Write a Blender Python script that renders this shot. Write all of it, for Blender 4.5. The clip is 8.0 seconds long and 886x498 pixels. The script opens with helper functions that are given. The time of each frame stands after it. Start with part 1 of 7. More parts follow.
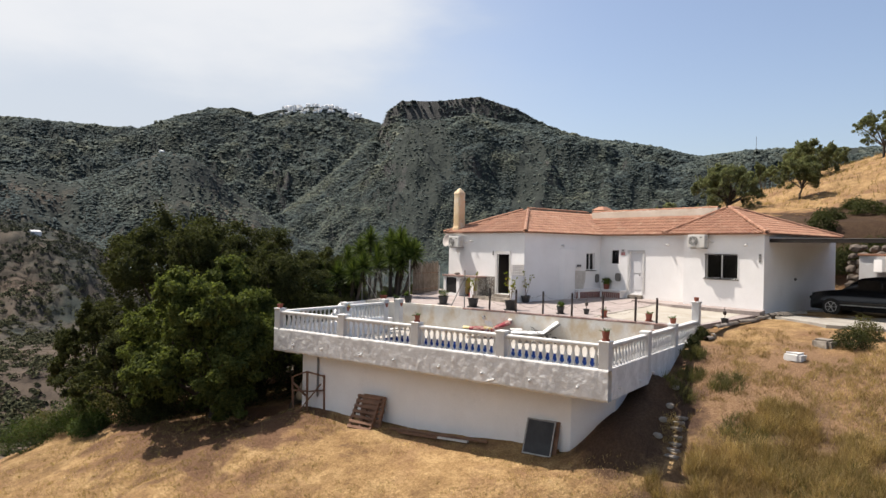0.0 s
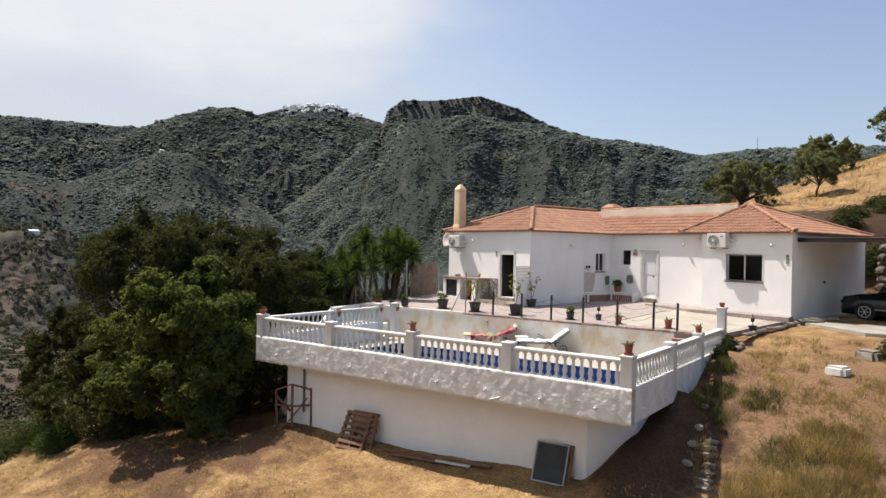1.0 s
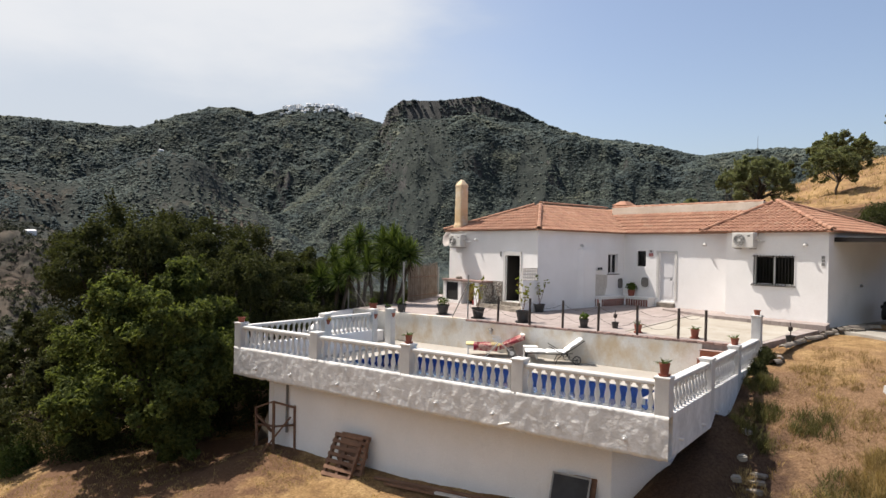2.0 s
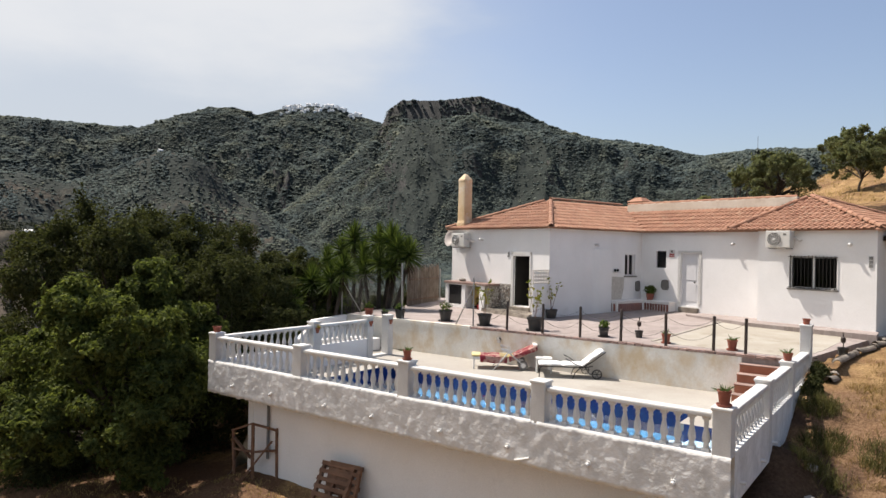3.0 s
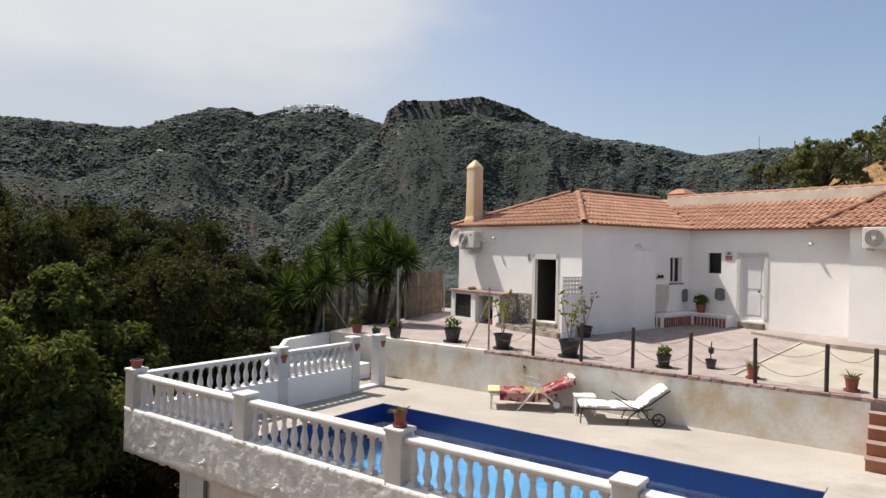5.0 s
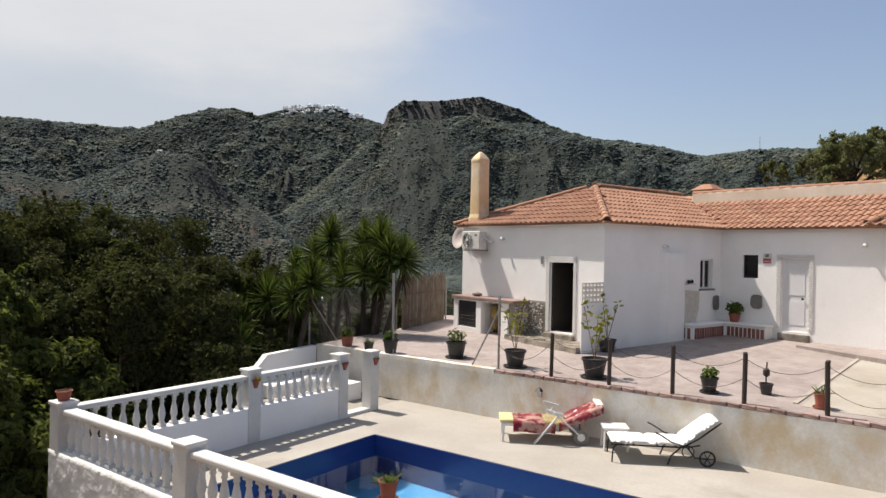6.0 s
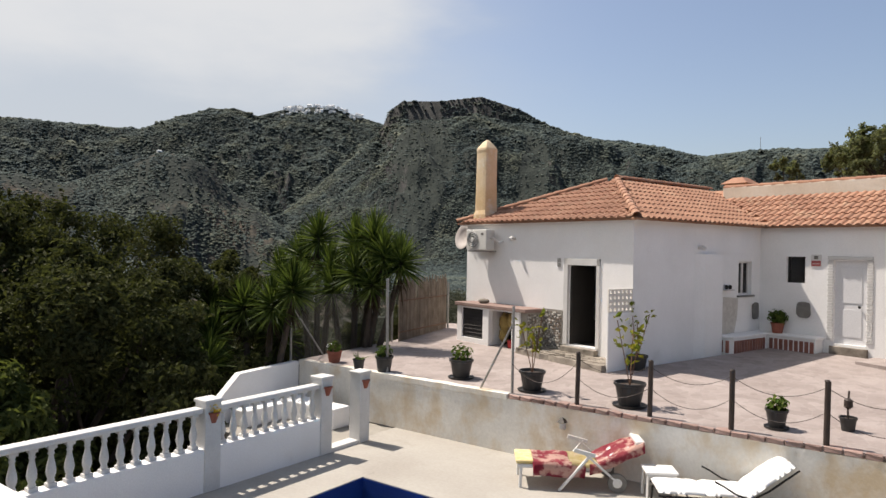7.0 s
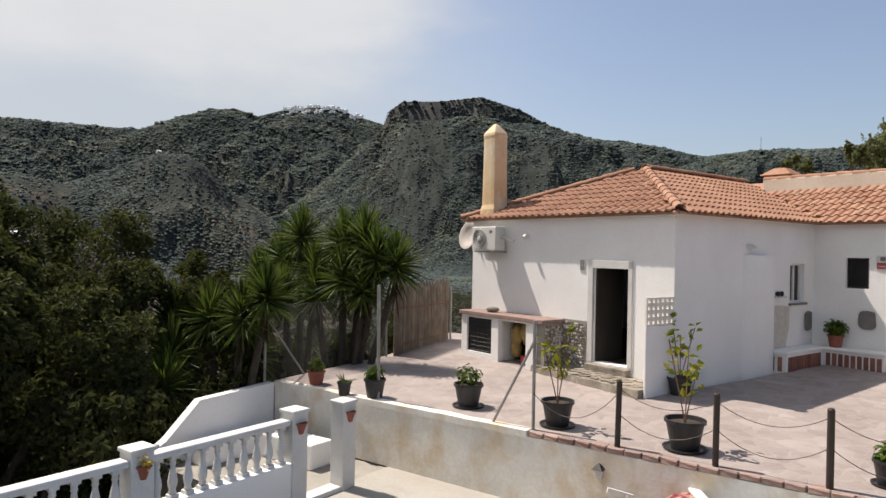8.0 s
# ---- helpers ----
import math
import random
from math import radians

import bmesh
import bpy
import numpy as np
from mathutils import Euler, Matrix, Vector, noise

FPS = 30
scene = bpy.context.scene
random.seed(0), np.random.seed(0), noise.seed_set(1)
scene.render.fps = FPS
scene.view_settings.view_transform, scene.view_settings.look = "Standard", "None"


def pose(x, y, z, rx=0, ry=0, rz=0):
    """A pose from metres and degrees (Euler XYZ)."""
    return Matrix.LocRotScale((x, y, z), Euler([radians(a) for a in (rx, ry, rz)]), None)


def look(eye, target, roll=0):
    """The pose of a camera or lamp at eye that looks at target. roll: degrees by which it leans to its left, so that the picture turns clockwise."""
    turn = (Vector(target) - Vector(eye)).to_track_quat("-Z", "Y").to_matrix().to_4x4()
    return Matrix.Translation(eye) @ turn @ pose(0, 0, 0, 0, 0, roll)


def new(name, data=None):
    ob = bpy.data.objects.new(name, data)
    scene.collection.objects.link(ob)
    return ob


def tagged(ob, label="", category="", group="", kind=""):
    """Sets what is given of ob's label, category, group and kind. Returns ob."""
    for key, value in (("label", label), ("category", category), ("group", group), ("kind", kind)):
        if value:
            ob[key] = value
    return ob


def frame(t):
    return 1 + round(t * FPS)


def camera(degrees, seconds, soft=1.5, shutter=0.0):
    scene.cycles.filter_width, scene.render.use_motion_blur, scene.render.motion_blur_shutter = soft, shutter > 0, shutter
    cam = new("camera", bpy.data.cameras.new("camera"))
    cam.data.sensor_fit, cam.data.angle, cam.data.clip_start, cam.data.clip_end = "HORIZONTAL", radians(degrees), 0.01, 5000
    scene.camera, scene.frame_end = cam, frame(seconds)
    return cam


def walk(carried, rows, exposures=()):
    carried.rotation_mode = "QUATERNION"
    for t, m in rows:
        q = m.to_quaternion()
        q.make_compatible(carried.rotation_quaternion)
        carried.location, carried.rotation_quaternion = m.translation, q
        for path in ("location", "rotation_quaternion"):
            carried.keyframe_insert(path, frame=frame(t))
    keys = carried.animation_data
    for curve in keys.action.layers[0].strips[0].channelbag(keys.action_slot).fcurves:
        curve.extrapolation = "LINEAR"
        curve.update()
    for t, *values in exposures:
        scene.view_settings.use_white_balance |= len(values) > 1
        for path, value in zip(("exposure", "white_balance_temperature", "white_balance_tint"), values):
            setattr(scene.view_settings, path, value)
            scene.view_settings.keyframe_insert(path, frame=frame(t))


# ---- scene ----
cam = camera(67.06, 8.0)
PATH = [
    (0, (14.859, -23.734, 2.517), (89.97, -1.10, 36.06)),
    (0.5, (14.261, -22.869, 2.518), (89.95, -1.12, 36.09)),
    (1, (13.620, -21.946, 2.537), (89.93, -1.11, 36.12)),
    (1.5, (12.950, -21.008, 2.547), (89.94, -1.13, 36.12)),
    (3, (10.774, -18.222, 2.533), (89.95, -1.13, 36.10)),
    (3.5, (10.037, -17.280, 2.534), (89.96, -1.13, 36.10)),
    (4, (9.286, -16.328, 2.537), (89.97, -1.11, 36.11)),
    (5.5, (7.067, -13.451, 2.581), (90.00, -1.09, 36.17)),
    (6, (6.336, -12.484, 2.600), (90.02, -1.08, 36.18)),
    (6.5, (5.606, -11.501, 2.614), (90.04, -1.07, 36.20)),
    (7, (4.874, -10.568, 2.611), (90.05, -1.08, 36.20)),
    (7.5, (4.138, -9.612, 2.610), (90.06, -1.09, 36.21)),
    (8, (3.386, -8.619, 2.607), (90.08, -1.08, 36.21)),
]
walk(cam, [(t, pose(*eye, *turn)) for t, eye, turn in PATH], [(0.0, 1.13, 6780, 14.0), (1.5, 1.10, 6780, 14.0), (3.5, 1.0, 6780, 14.0), (5.5, 0.93, 6850, 14.0), (8.0, 0.93, 6900, 14.0)])

# ---- world, sun ----
SUN_AZ = math.atan2(-1.96, -0.14)      # bearing of the sun from +y towards +x
SUN_EL = radians(59.6)
world = bpy.data.worlds.new("sky")
scene.world = world
world.use_nodes = True
wn, wl = world.node_tree.nodes, world.node_tree.links
wn.clear()
w_out = wn.new("ShaderNodeOutputWorld")
w_bg = wn.new("ShaderNodeBackground")
w_sky = wn.new("ShaderNodeTexSky")
w_sky.sky_type = "NISHITA"
w_sky.sun_disc = False
w_sky.sun_elevation = SUN_EL
w_sky.sun_rotation = SUN_AZ
w_sky.air_density = 1.0
w_sky.dust_density = 2.2
w_sky.ozone_density = 1.2
w_bg.inputs["Strength"].default_value = 0.077
# thin bright cloud high over the valley, fading into a milky haze on that side
def w_math(op, a, b=None, c=None):
    n = wn.new("ShaderNodeMath")
    n.operation = op
    for k, v in enumerate((a, b, c)):
        if v is None:
            continue
        if isinstance(v, (int, float)):
            n.inputs[k].default_value = v
        else:
            wl.new(v, n.inputs[k])
    return n.outputs[0]


def w_step(v, lo, hi, top):
    n = wn.new("ShaderNodeMapRange")
    n.interpolation_type = "SMOOTHSTEP"
    n.inputs["From Min"].default_value = lo
    n.inputs["From Max"].default_value = hi
    n.inputs["To Max"].default_value = top
    wl.new(v, n.inputs["Value"])
    return n.outputs["Result"]


def w_along(d):
    n = wn.new("ShaderNodeVectorMath")
    n.operation = "DOT_PRODUCT"
    n.inputs[1].default_value = d
    wl.new(w_co.outputs["Generated"], n.inputs[0])
    return n.outputs["Value"]


w_co = wn.new("ShaderNodeTexCoord")
w_map = wn.new("ShaderNodeMapping")
w_map.inputs["Rotation"].default_value = (0.0, 0.0, -0.63)
w_map.inputs["Scale"].default_value = (1.0, 1.0, 2.6)
w_no = wn.new("ShaderNodeTexNoise")
w_no.inputs["Scale"].default_value = 3.4
w_no.inputs["Detail"].default_value = 8.0
w_no.inputs["Roughness"].default_value = 0.52
wl.new(w_co.outputs["Generated"], w_map.inputs["Vector"])
wl.new(w_map.outputs["Vector"], w_no.inputs["Vector"])
across = w_along((0.809, 0.588, 0.0))
up = w_along((0.0, 0.0, 1.0))
e1 = w_math("DIVIDE", w_math("ADD", across, 0.50), 0.47)
e2 = w_math("DIVIDE", w_math("SUBTRACT", up, 0.42), 0.20)
far_out = w_math("SQRT", w_math("ADD", w_math("MULTIPLY", e1, e1), w_math("MULTIPLY", e2, e2)))
cloud = w_math("ADD", w_math("SUBTRACT", 1.0, far_out), w_math("MULTIPLY", w_math("SUBTRACT", w_no.outputs["Fac"], 0.5), 1.3))
haze = w_math("ADD", w_math("MULTIPLY", across, -1.0), w_math("MULTIPLY", w_math("SUBTRACT", w_no.outputs["Fac"], 0.5), 0.35))
w_haze = wn.new("ShaderNodeMix")
w_haze.data_type = "RGBA"
w_haze.inputs["B"].default_value = (3.6, 4.1, 4.6, 1.0)
w_mix = wn.new("ShaderNodeMix")
w_mix.data_type = "RGBA"
w_mix.inputs["B"].default_value = (4.9, 5.25, 5.55, 1.0)
wl.new(w_step(haze, -0.25, 0.35, 0.85), w_haze.inputs["Factor"])
wl.new(w_sky.outputs["Color"], w_haze.inputs["A"])
wl.new(w_step(cloud, -0.30, 0.42, 0.95), w_mix.inputs["Factor"])
wl.new(w_haze.outputs["Result"], w_mix.inputs["A"])
wl.new(w_mix.outputs["Result"], w_bg.inputs["Color"])
wl.new(w_bg.outputs["Background"], w_out.inputs["Surface"])

sun_data = bpy.data.lights.new("sun", "SUN")
sun_data.energy = 3.6
sun_data.angle = radians(0.6)
sun_data.color = (1.0, 0.95, 0.87)
sun = new("sun", sun_data)
sun.matrix_world = look((0, 0, 0), (1.96, 0.14, -3.35))


# ---- materials ----
def ramp(nt, fac, stops):
    n = nt.nodes.new("ShaderNodeValToRGB")
    while len(n.color_ramp.elements) < len(stops):
        n.color_ramp.elements.new(0.5)
    for e, (p, c) in zip(n.color_ramp.elements, stops):
        e.position, e.color = p, (*c, 1.0)
    nt.links.new(fac, n.inputs["Fac"])
    return n.outputs["Color"]


def tex(nt, kind, scale, detail=4.0, stretch=None, rough=0.55):
    geo = nt.nodes.new("ShaderNodeNewGeometry")
    vec = geo.outputs["Position"]
    if stretch:
        mp = nt.nodes.new("ShaderNodeMapping")
        mp.inputs["Scale"].default_value = stretch
        nt.links.new(vec, mp.inputs["Vector"])
        vec = mp.outputs["Vector"]
    if kind == "noise":
        n = nt.nodes.new("ShaderNodeTexNoise")
        n.inputs["Detail"].default_value = detail
        n.inputs["Roughness"].default_value = rough
        out = n.outputs["Fac"]
    else:
        n = nt.nodes.new("ShaderNodeTexVoronoi")
        n.feature = "DISTANCE_TO_EDGE" if kind == "cells" else "F1"
        out = n.outputs["Distance"]
    n.inputs["Scale"].default_value = scale
    nt.links.new(vec, n.inputs["Vector"])
    return out


def mixc(nt, a, b, fac, mode="MIX"):
    m = nt.nodes.new("ShaderNodeMix")
    m.data_type, m.blend_type = "RGBA", mode
    for sock, v in (("A", a), ("B", b)):
        if isinstance(v, tuple):
            m.inputs[sock].default_value = (*v, 1.0)
        else:
            nt.links.new(v, m.inputs[sock])
    if isinstance(fac, float):
        m.inputs["Factor"].default_value = fac
    else:
        nt.links.new(fac, m.inputs["Factor"])
    return m.outputs["Result"]


def span(nt, v, lo, hi, a=0.0, b=1.0):
    m = nt.nodes.new("ShaderNodeMapRange")
    for k, x in (("From Min", lo), ("From Max", hi), ("To Min", a), ("To Max", b)):
        m.inputs[k].default_value = x
    nt.links.new(v, m.inputs["Value"])
    return m.outputs["Result"]


def relief(nt, bsdf, height, strength, distance):
    b = nt.nodes.new("ShaderNodeBump")
    b.inputs["Strength"].default_value = strength
    b.inputs["Distance"].default_value = distance
    nt.links.new(height, b.inputs["Height"])
    nt.links.new(b.outputs["Normal"], bsdf.inputs["Normal"])


def material(name, rough=0.7, metal=0.0):
    m = bpy.data.materials.new(name)
    m.use_nodes = True
    b = m.node_tree.nodes["Principled BSDF"]
    b.inputs["Roughness"].default_value = rough
    b.inputs["Metallic"].default_value = metal
    return m, m.node_tree, b


def surface(name, dark, light, scale=3.0, fine=40.0, rough=0.75, bump=0.3, dist=0.01, metal=0.0, each=0.0, island=False, stretch=None, stain=None, stain_scale=0.8, stain_at=(0.55, 0.75)):
    """Two-scale coloured surface: broad patches, fine grain, relief, and stains of their own shape."""
    m, nt, b = material(name, rough, metal)
    big = tex(nt, "noise", scale, 5.0, stretch)
    small = tex(nt, "noise", fine, 3.0, stretch)
    col = ramp(nt, big, [(0.3, dark), (0.7, light)])
    col = mixc(nt, col, ramp(nt, small, [(0.3, (0.82, 0.82, 0.82)), (0.7, (1.0, 1.0, 1.0))]), 0.6, "MULTIPLY")
    if stain:
        f = span(nt, tex(nt, "noise", stain_scale, 8.0, stretch, 0.65), *stain_at, 0.0, 0.85)
        col = mixc(nt, col, stain, f)
    if each:
        oi = nt.nodes.new("ShaderNodeNewGeometry" if island else "ShaderNodeObjectInfo")
        col = mixc(nt, col, ramp(nt, oi.outputs["Random Per Island" if island else "Random"], [(0.0, (1 - each,) * 3), (1.0, (1.0, 1.0, 1.0))]), 1.0, "MULTIPLY")
    nt.links.new(col, b.inputs["Base Color"])
    if bump:
        relief(nt, b, small, bump, dist)
    return m


M_WHITE = surface("white_limewash", (0.80, 0.79, 0.775), (0.87, 0.86, 0.85), 1.0, 48, 0.88, 0.08, 0.006, stain=(0.62, 0.60, 0.57), stain_scale=1.1, stain_at=(0.62, 0.85))
M_STUCCO = surface("troweled_stucco", (0.60, 0.59, 0.57), (0.80, 0.79, 0.77), 2.6, 9, 0.92, 0.7, 0.03, stain=(0.40, 0.385, 0.36), stain_scale=2.4, stain_at=(0.57, 0.80))
M_RETAIN = surface("stained_plaster", (0.64, 0.61, 0.55), (0.82, 0.79, 0.73), 0.8, 22, 0.9, 0.3, 0.01, stain=(0.56, 0.43, 0.27), stain_scale=1.3, stain_at=(0.46, 0.66), stretch=(1.0, 1.0, 0.75))
M_DECK = surface("pool_deck_concrete", (0.31, 0.285, 0.25), (0.39, 0.37, 0.33), 0.7, 18, 0.85, 0.2, 0.006, stain=(0.22, 0.195, 0.16), stain_scale=0.6)


def paving(name):
    """Pinkish stamped paving: irregular flags with shallow pale joints, worn and stained in broad patches."""
    m, nt, b = material(name, 0.82)
    geo = nt.nodes.new("ShaderNodeNewGeometry")
    warp = nt.nodes.new("ShaderNodeTexNoise")
    warp.inputs["Scale"].default_value = 2.0
    nt.links.new(geo.outputs["Position"], warp.inputs["Vector"])
    off = nt.nodes.new("ShaderNodeVectorMath")
    off.operation = "MULTIPLY_ADD"
    off.inputs[1].default_value = (0.25, 0.25, 0.0)
    nt.links.new(warp.outputs["Color"], off.inputs[0])
    nt.links.new(geo.outputs["Position"], off.inputs[2])
    flat = nt.nodes.new("ShaderNodeVectorMath")
    flat.operation = "MULTIPLY"
    flat.inputs[1].default_value = (1.0, 1.0, 0.0)
    nt.links.new(off.outputs["Vector"], flat.inputs[0])
    cells = []
    for feature in ("F1", "DISTANCE_TO_EDGE"):
        v = nt.nodes.new("ShaderNodeTexVoronoi")
        v.feature = feature
        v.inputs["Scale"].default_value = 4.6
        nt.links.new(flat.outputs["Vector"], v.inputs["Vector"])
        cells.append(v)
    col = ramp(nt, tex(nt, "noise", 1.0, 5.0), [(0.3, (0.262, 0.222, 0.205)), (0.7, (0.345, 0.302, 0.285))])
    tone = nt.nodes.new("ShaderNodeSeparateColor")
    nt.links.new(cells[0].outputs["Color"], tone.inputs[0])
    col = mixc(nt, col, ramp(nt, tone.outputs[0], [(0.0, (0.84, 0.81, 0.80)), (1.0, (1.06, 1.04, 1.03))]), 1.0, "MULTIPLY")
    col = mixc(nt, col, (0.36, 0.325, 0.30), span(nt, cells[1].outputs["Distance"], 0.05, 0.015, 0.0, 0.28))
    col = mixc(nt, col, ramp(nt, tex(nt, "noise", 14.0, 4.0), [(0.3, (0.85, 0.85, 0.85)), (0.7, (1.0, 1.0, 1.0))]), 0.7, "MULTIPLY")
    col = mixc(nt, col, (0.21, 0.175, 0.16), span(nt, tex(nt, "noise", 0.7, 8.0, None, 0.65), 0.56, 0.76, 0.0, 0.7))
    nt.links.new(col, b.inputs["Base Color"])
    relief(nt, b, span(nt, cells[1].outputs["Distance"], 0.0, 0.05), 0.4, 0.008)
    return m


M_TERRACE = paving("pink_terrace_paving")
M_SCREED = surface("yellow_screed", (0.31, 0.278, 0.225), (0.385, 0.36, 0.31), 1.0, 14, 0.9, 0.25, 0.01, stain=(0.19, 0.155, 0.1), stain_scale=0.9)
M_TILE = surface("clay_roof_tile", (0.30, 0.14, 0.085), (0.40, 0.215, 0.135), 2.2, 30, 0.85, 0.3, 0.006, each=0.2, stain=(0.47, 0.34, 0.23), stain_scale=2.5, stain_at=(0.55, 0.8))
M_TILE_FAR = surface("clay_roof_tile_joined", (0.30, 0.14, 0.085), (0.40, 0.215, 0.135), 2.2, 30, 0.85, 0.3, 0.006, each=0.2, island=True, stain=(0.47, 0.34, 0.23), stain_scale=2.5, stain_at=(0.55, 0.8))
M_CREAM = surface("cream_render", (0.62, 0.44, 0.24), (0.74, 0.60, 0.42), 1.2, 20, 0.85, 0.3, 0.01, stain=(0.70, 0.68, 0.62), stain_scale=2.0)
M_PALE = surface("pale_cream_render", (0.60, 0.52, 0.42), (0.72, 0.66, 0.57), 1.0, 20, 0.85, 0.3, 0.01, stain=(0.50, 0.42, 0.33), stain_scale=1.6)
M_TERRA = surface("terracotta_tile", (0.30, 0.10, 0.055), (0.42, 0.16, 0.09), 2.0, 30, 0.75, 0.2, 0.005, each=0.2)
# near-black colour puts interior shade into the floor, door leaf and barbecue back
M_INTERIOR_SHADE = surface("interior_shade_black", (0.014, 0.012, 0.010), (0.028, 0.023, 0.019), 2.0, 20, 0.9, 0.0)
M_SOFFIT = surface("shaded_concrete", (0.45, 0.43, 0.40), (0.55, 0.53, 0.50), 1.2, 16, 0.9, 0.2, 0.01)


# ---- building helpers ----
def box(bm, x0, x1, y0, y1, z0, z1, bevel=0.0):
    r = bmesh.ops.create_cube(bm, size=1.0, matrix=Matrix.LocRotScale(((x0 + x1) / 2, (y0 + y1) / 2, (z0 + z1) / 2), None, (abs(x1 - x0), abs(y1 - y0), abs(z1 - z0))))
    if bevel:
        es = {e for v in r["verts"] for e in v.link_edges}
        bmesh.ops.bevel(bm, geom=list(es), offset=bevel, segments=2, affect="EDGES", profile=0.5)
    return bm


def beam(bm, a, b, w, h=None, seg=0):
    """A bar from a to b: square w by h, or round of radius w where seg is given."""
    a, b = Vector(a), Vector(b)
    q = (b - a).to_track_quat("Z", "Y")
    m = Matrix.LocRotScale((a + b) / 2, q, None)
    if seg:
        bmesh.ops.create_cone(bm, cap_ends=True, segments=seg, radius1=w, radius2=w, depth=(b - a).length, matrix=m)
    else:
        bmesh.ops.create_cube(bm, size=1.0, matrix=m @ Matrix.Diagonal((w, h or w, (b - a).length, 1)))
    return bm


def lathe(bm, profile, seg=16, at=(0, 0, 0), caps=True):
    """A turned body from (radius, height) pairs."""
    rings = []
    for r, z in profile:
        rings.append([bm.verts.new((at[0] + r * math.cos(2 * math.pi * k / seg), at[1] + r * math.sin(2 * math.pi * k / seg), at[2] + z)) for k in range(seg)])
    for p, q in zip(rings, rings[1:]):
        for k in range(seg):
            bm.faces.new((p[k], p[(k + 1) % seg], q[(k + 1) % seg], q[k]))
    if caps:
        bm.faces.new(rings[0][::-1])
        bm.faces.new(rings[-1])
    return bm


def tube(bm, pts, r, seg=6):
    for a, b in zip(pts, pts[1:]):
        beam(bm, a, b, r, seg=seg)
    return bm


def prism(bm, poly, z0, z1):
    lo = [bm.verts.new((x, y, z0)) for x, y in poly]
    hi = [bm.verts.new((x, y, z1)) for x, y in poly]
    bm.faces.new(lo[::-1])
    bm.faces.new(hi)
    n = len(poly)
    for k in range(n):
        bm.faces.new((lo[k], lo[(k + 1) % n], hi[(k + 1) % n], hi[k]))
    return bm


def solid(bm, corners, thick):
    """A slab below the polygon of 3D corners."""
    up = [bm.verts.new(c) for c in corners]
    dn = [bm.verts.new((c[0], c[1], c[2] - thick)) for c in corners]
    bm.faces.new(up)
    bm.faces.new(dn[::-1])
    n = len(corners)
    for k in range(n):
        bm.faces.new((up[k], dn[k], dn[(k + 1) % n], up[(k + 1) % n]))
    return bm


def cut_wall(bm, axis, s0, s1, d0, d1, z0, z1, holes=()):
    """A wall along x ("x") or y ("y") from s0 to s1, between the depths d0 and d1, with openings (s0, s1, z0, z1) through it."""
    ss = sorted({s0, s1, *[h[0] for h in holes], *[h[1] for h in holes]})
    zs = sorted({z0, z1, *[h[2] for h in holes], *[h[3] for h in holes]})
    full = {}
    for i, (a, b) in enumerate(zip(ss, ss[1:])):
        for k, (c, d) in enumerate(zip(zs, zs[1:])):
            full[i, k] = not any(h[0] <= (a + b) / 2 <= h[1] and h[2] <= (c + d) / 2 <= h[3] for h in holes)
    made = {}

    def vert(i, k, side):
        if (i, k, side) not in made:
            d = d1 if side else d0
            made[i, k, side] = bm.verts.new((ss[i], d, zs[k]) if axis == "x" else (d, ss[i], zs[k]))
        return made[i, k, side]
    for (i, k), solid_cell in full.items():
        if not solid_cell:
            continue
        for side in (0, 1):
            bm.faces.new((vert(i, k, side), vert(i + 1, k, side), vert(i + 1, k + 1, side), vert(i, k + 1, side)))
        for (di, dk), (a, b) in (((-1, 0), ((i, k), (i, k + 1))), ((1, 0), ((i + 1, k), (i + 1, k + 1))), ((0, -1), ((i, k), (i + 1, k))), ((0, 1), ((i, k + 1), (i + 1, k + 1)))):
            if not full.get((i + di, k + dk), False):
                bm.faces.new((vert(*a, 0), vert(*b, 0), vert(*b, 1), vert(*a, 1)))
    return bm


def finish(bm, smooth=False):
    bmesh.ops.recalc_face_normals(bm, faces=bm.faces)
    me = bpy.data.meshes.new("mesh")
    bm.to_mesh(me)
    bm.free()
    if smooth:
        me.polygons.foreach_set("use_smooth", [True] * len(me.polygons))
    return me


def part(name, bm, mat, parent, label="", smooth=False):
    me = bm if isinstance(bm, bpy.types.Mesh) else finish(bm, smooth)
    if not me.materials:
        me.materials.append(mat)
    ob = new(name, me)
    ob.parent = parent
    return tagged(ob, label)


def thing(name, label, category, loc=(0, 0, 0), rz=0.0, group="", kind=""):
    ob = new(name)
    ob.matrix_basis = pose(*loc, 0, 0, rz)
    ob.empty_display_size = 0.2
    return tagged(ob, label, category, group, kind)


def single(name, bm, mat, label, category, loc=(0, 0, 0), rz=0.0, group="", kind="", smooth=False):
    me = bm if isinstance(bm, bpy.types.Mesh) else finish(bm, smooth)
    if not me.materials:
        me.materials.append(mat)
    ob = new(name, me)
    ob.matrix_basis = pose(*loc, 0, 0, rz)
    return tagged(ob, label, category, group, kind)


BM = bmesh.new
HOUSE_TURN = -16.65


def from_house(u, v, z=0.0):
    a = radians(HOUSE_TURN)
    return Vector((u * math.cos(a) - v * math.sin(a), u * math.sin(a) + v * math.cos(a), z))


# ---- ground: one sheet from the garden to the far mountains ----
def fbm(x, y, s, n=5):
    return noise.fractal((x / s, y / s, 3.7), 0.6, 2.1, n)


def ease(v):
    v = min(1.0, max(0.0, v))
    return v * v * (3 - 2 * v)


def spread(table, x):
    return float(np.interp(x, [p[0] for p in table], [p[1] for p in table]))


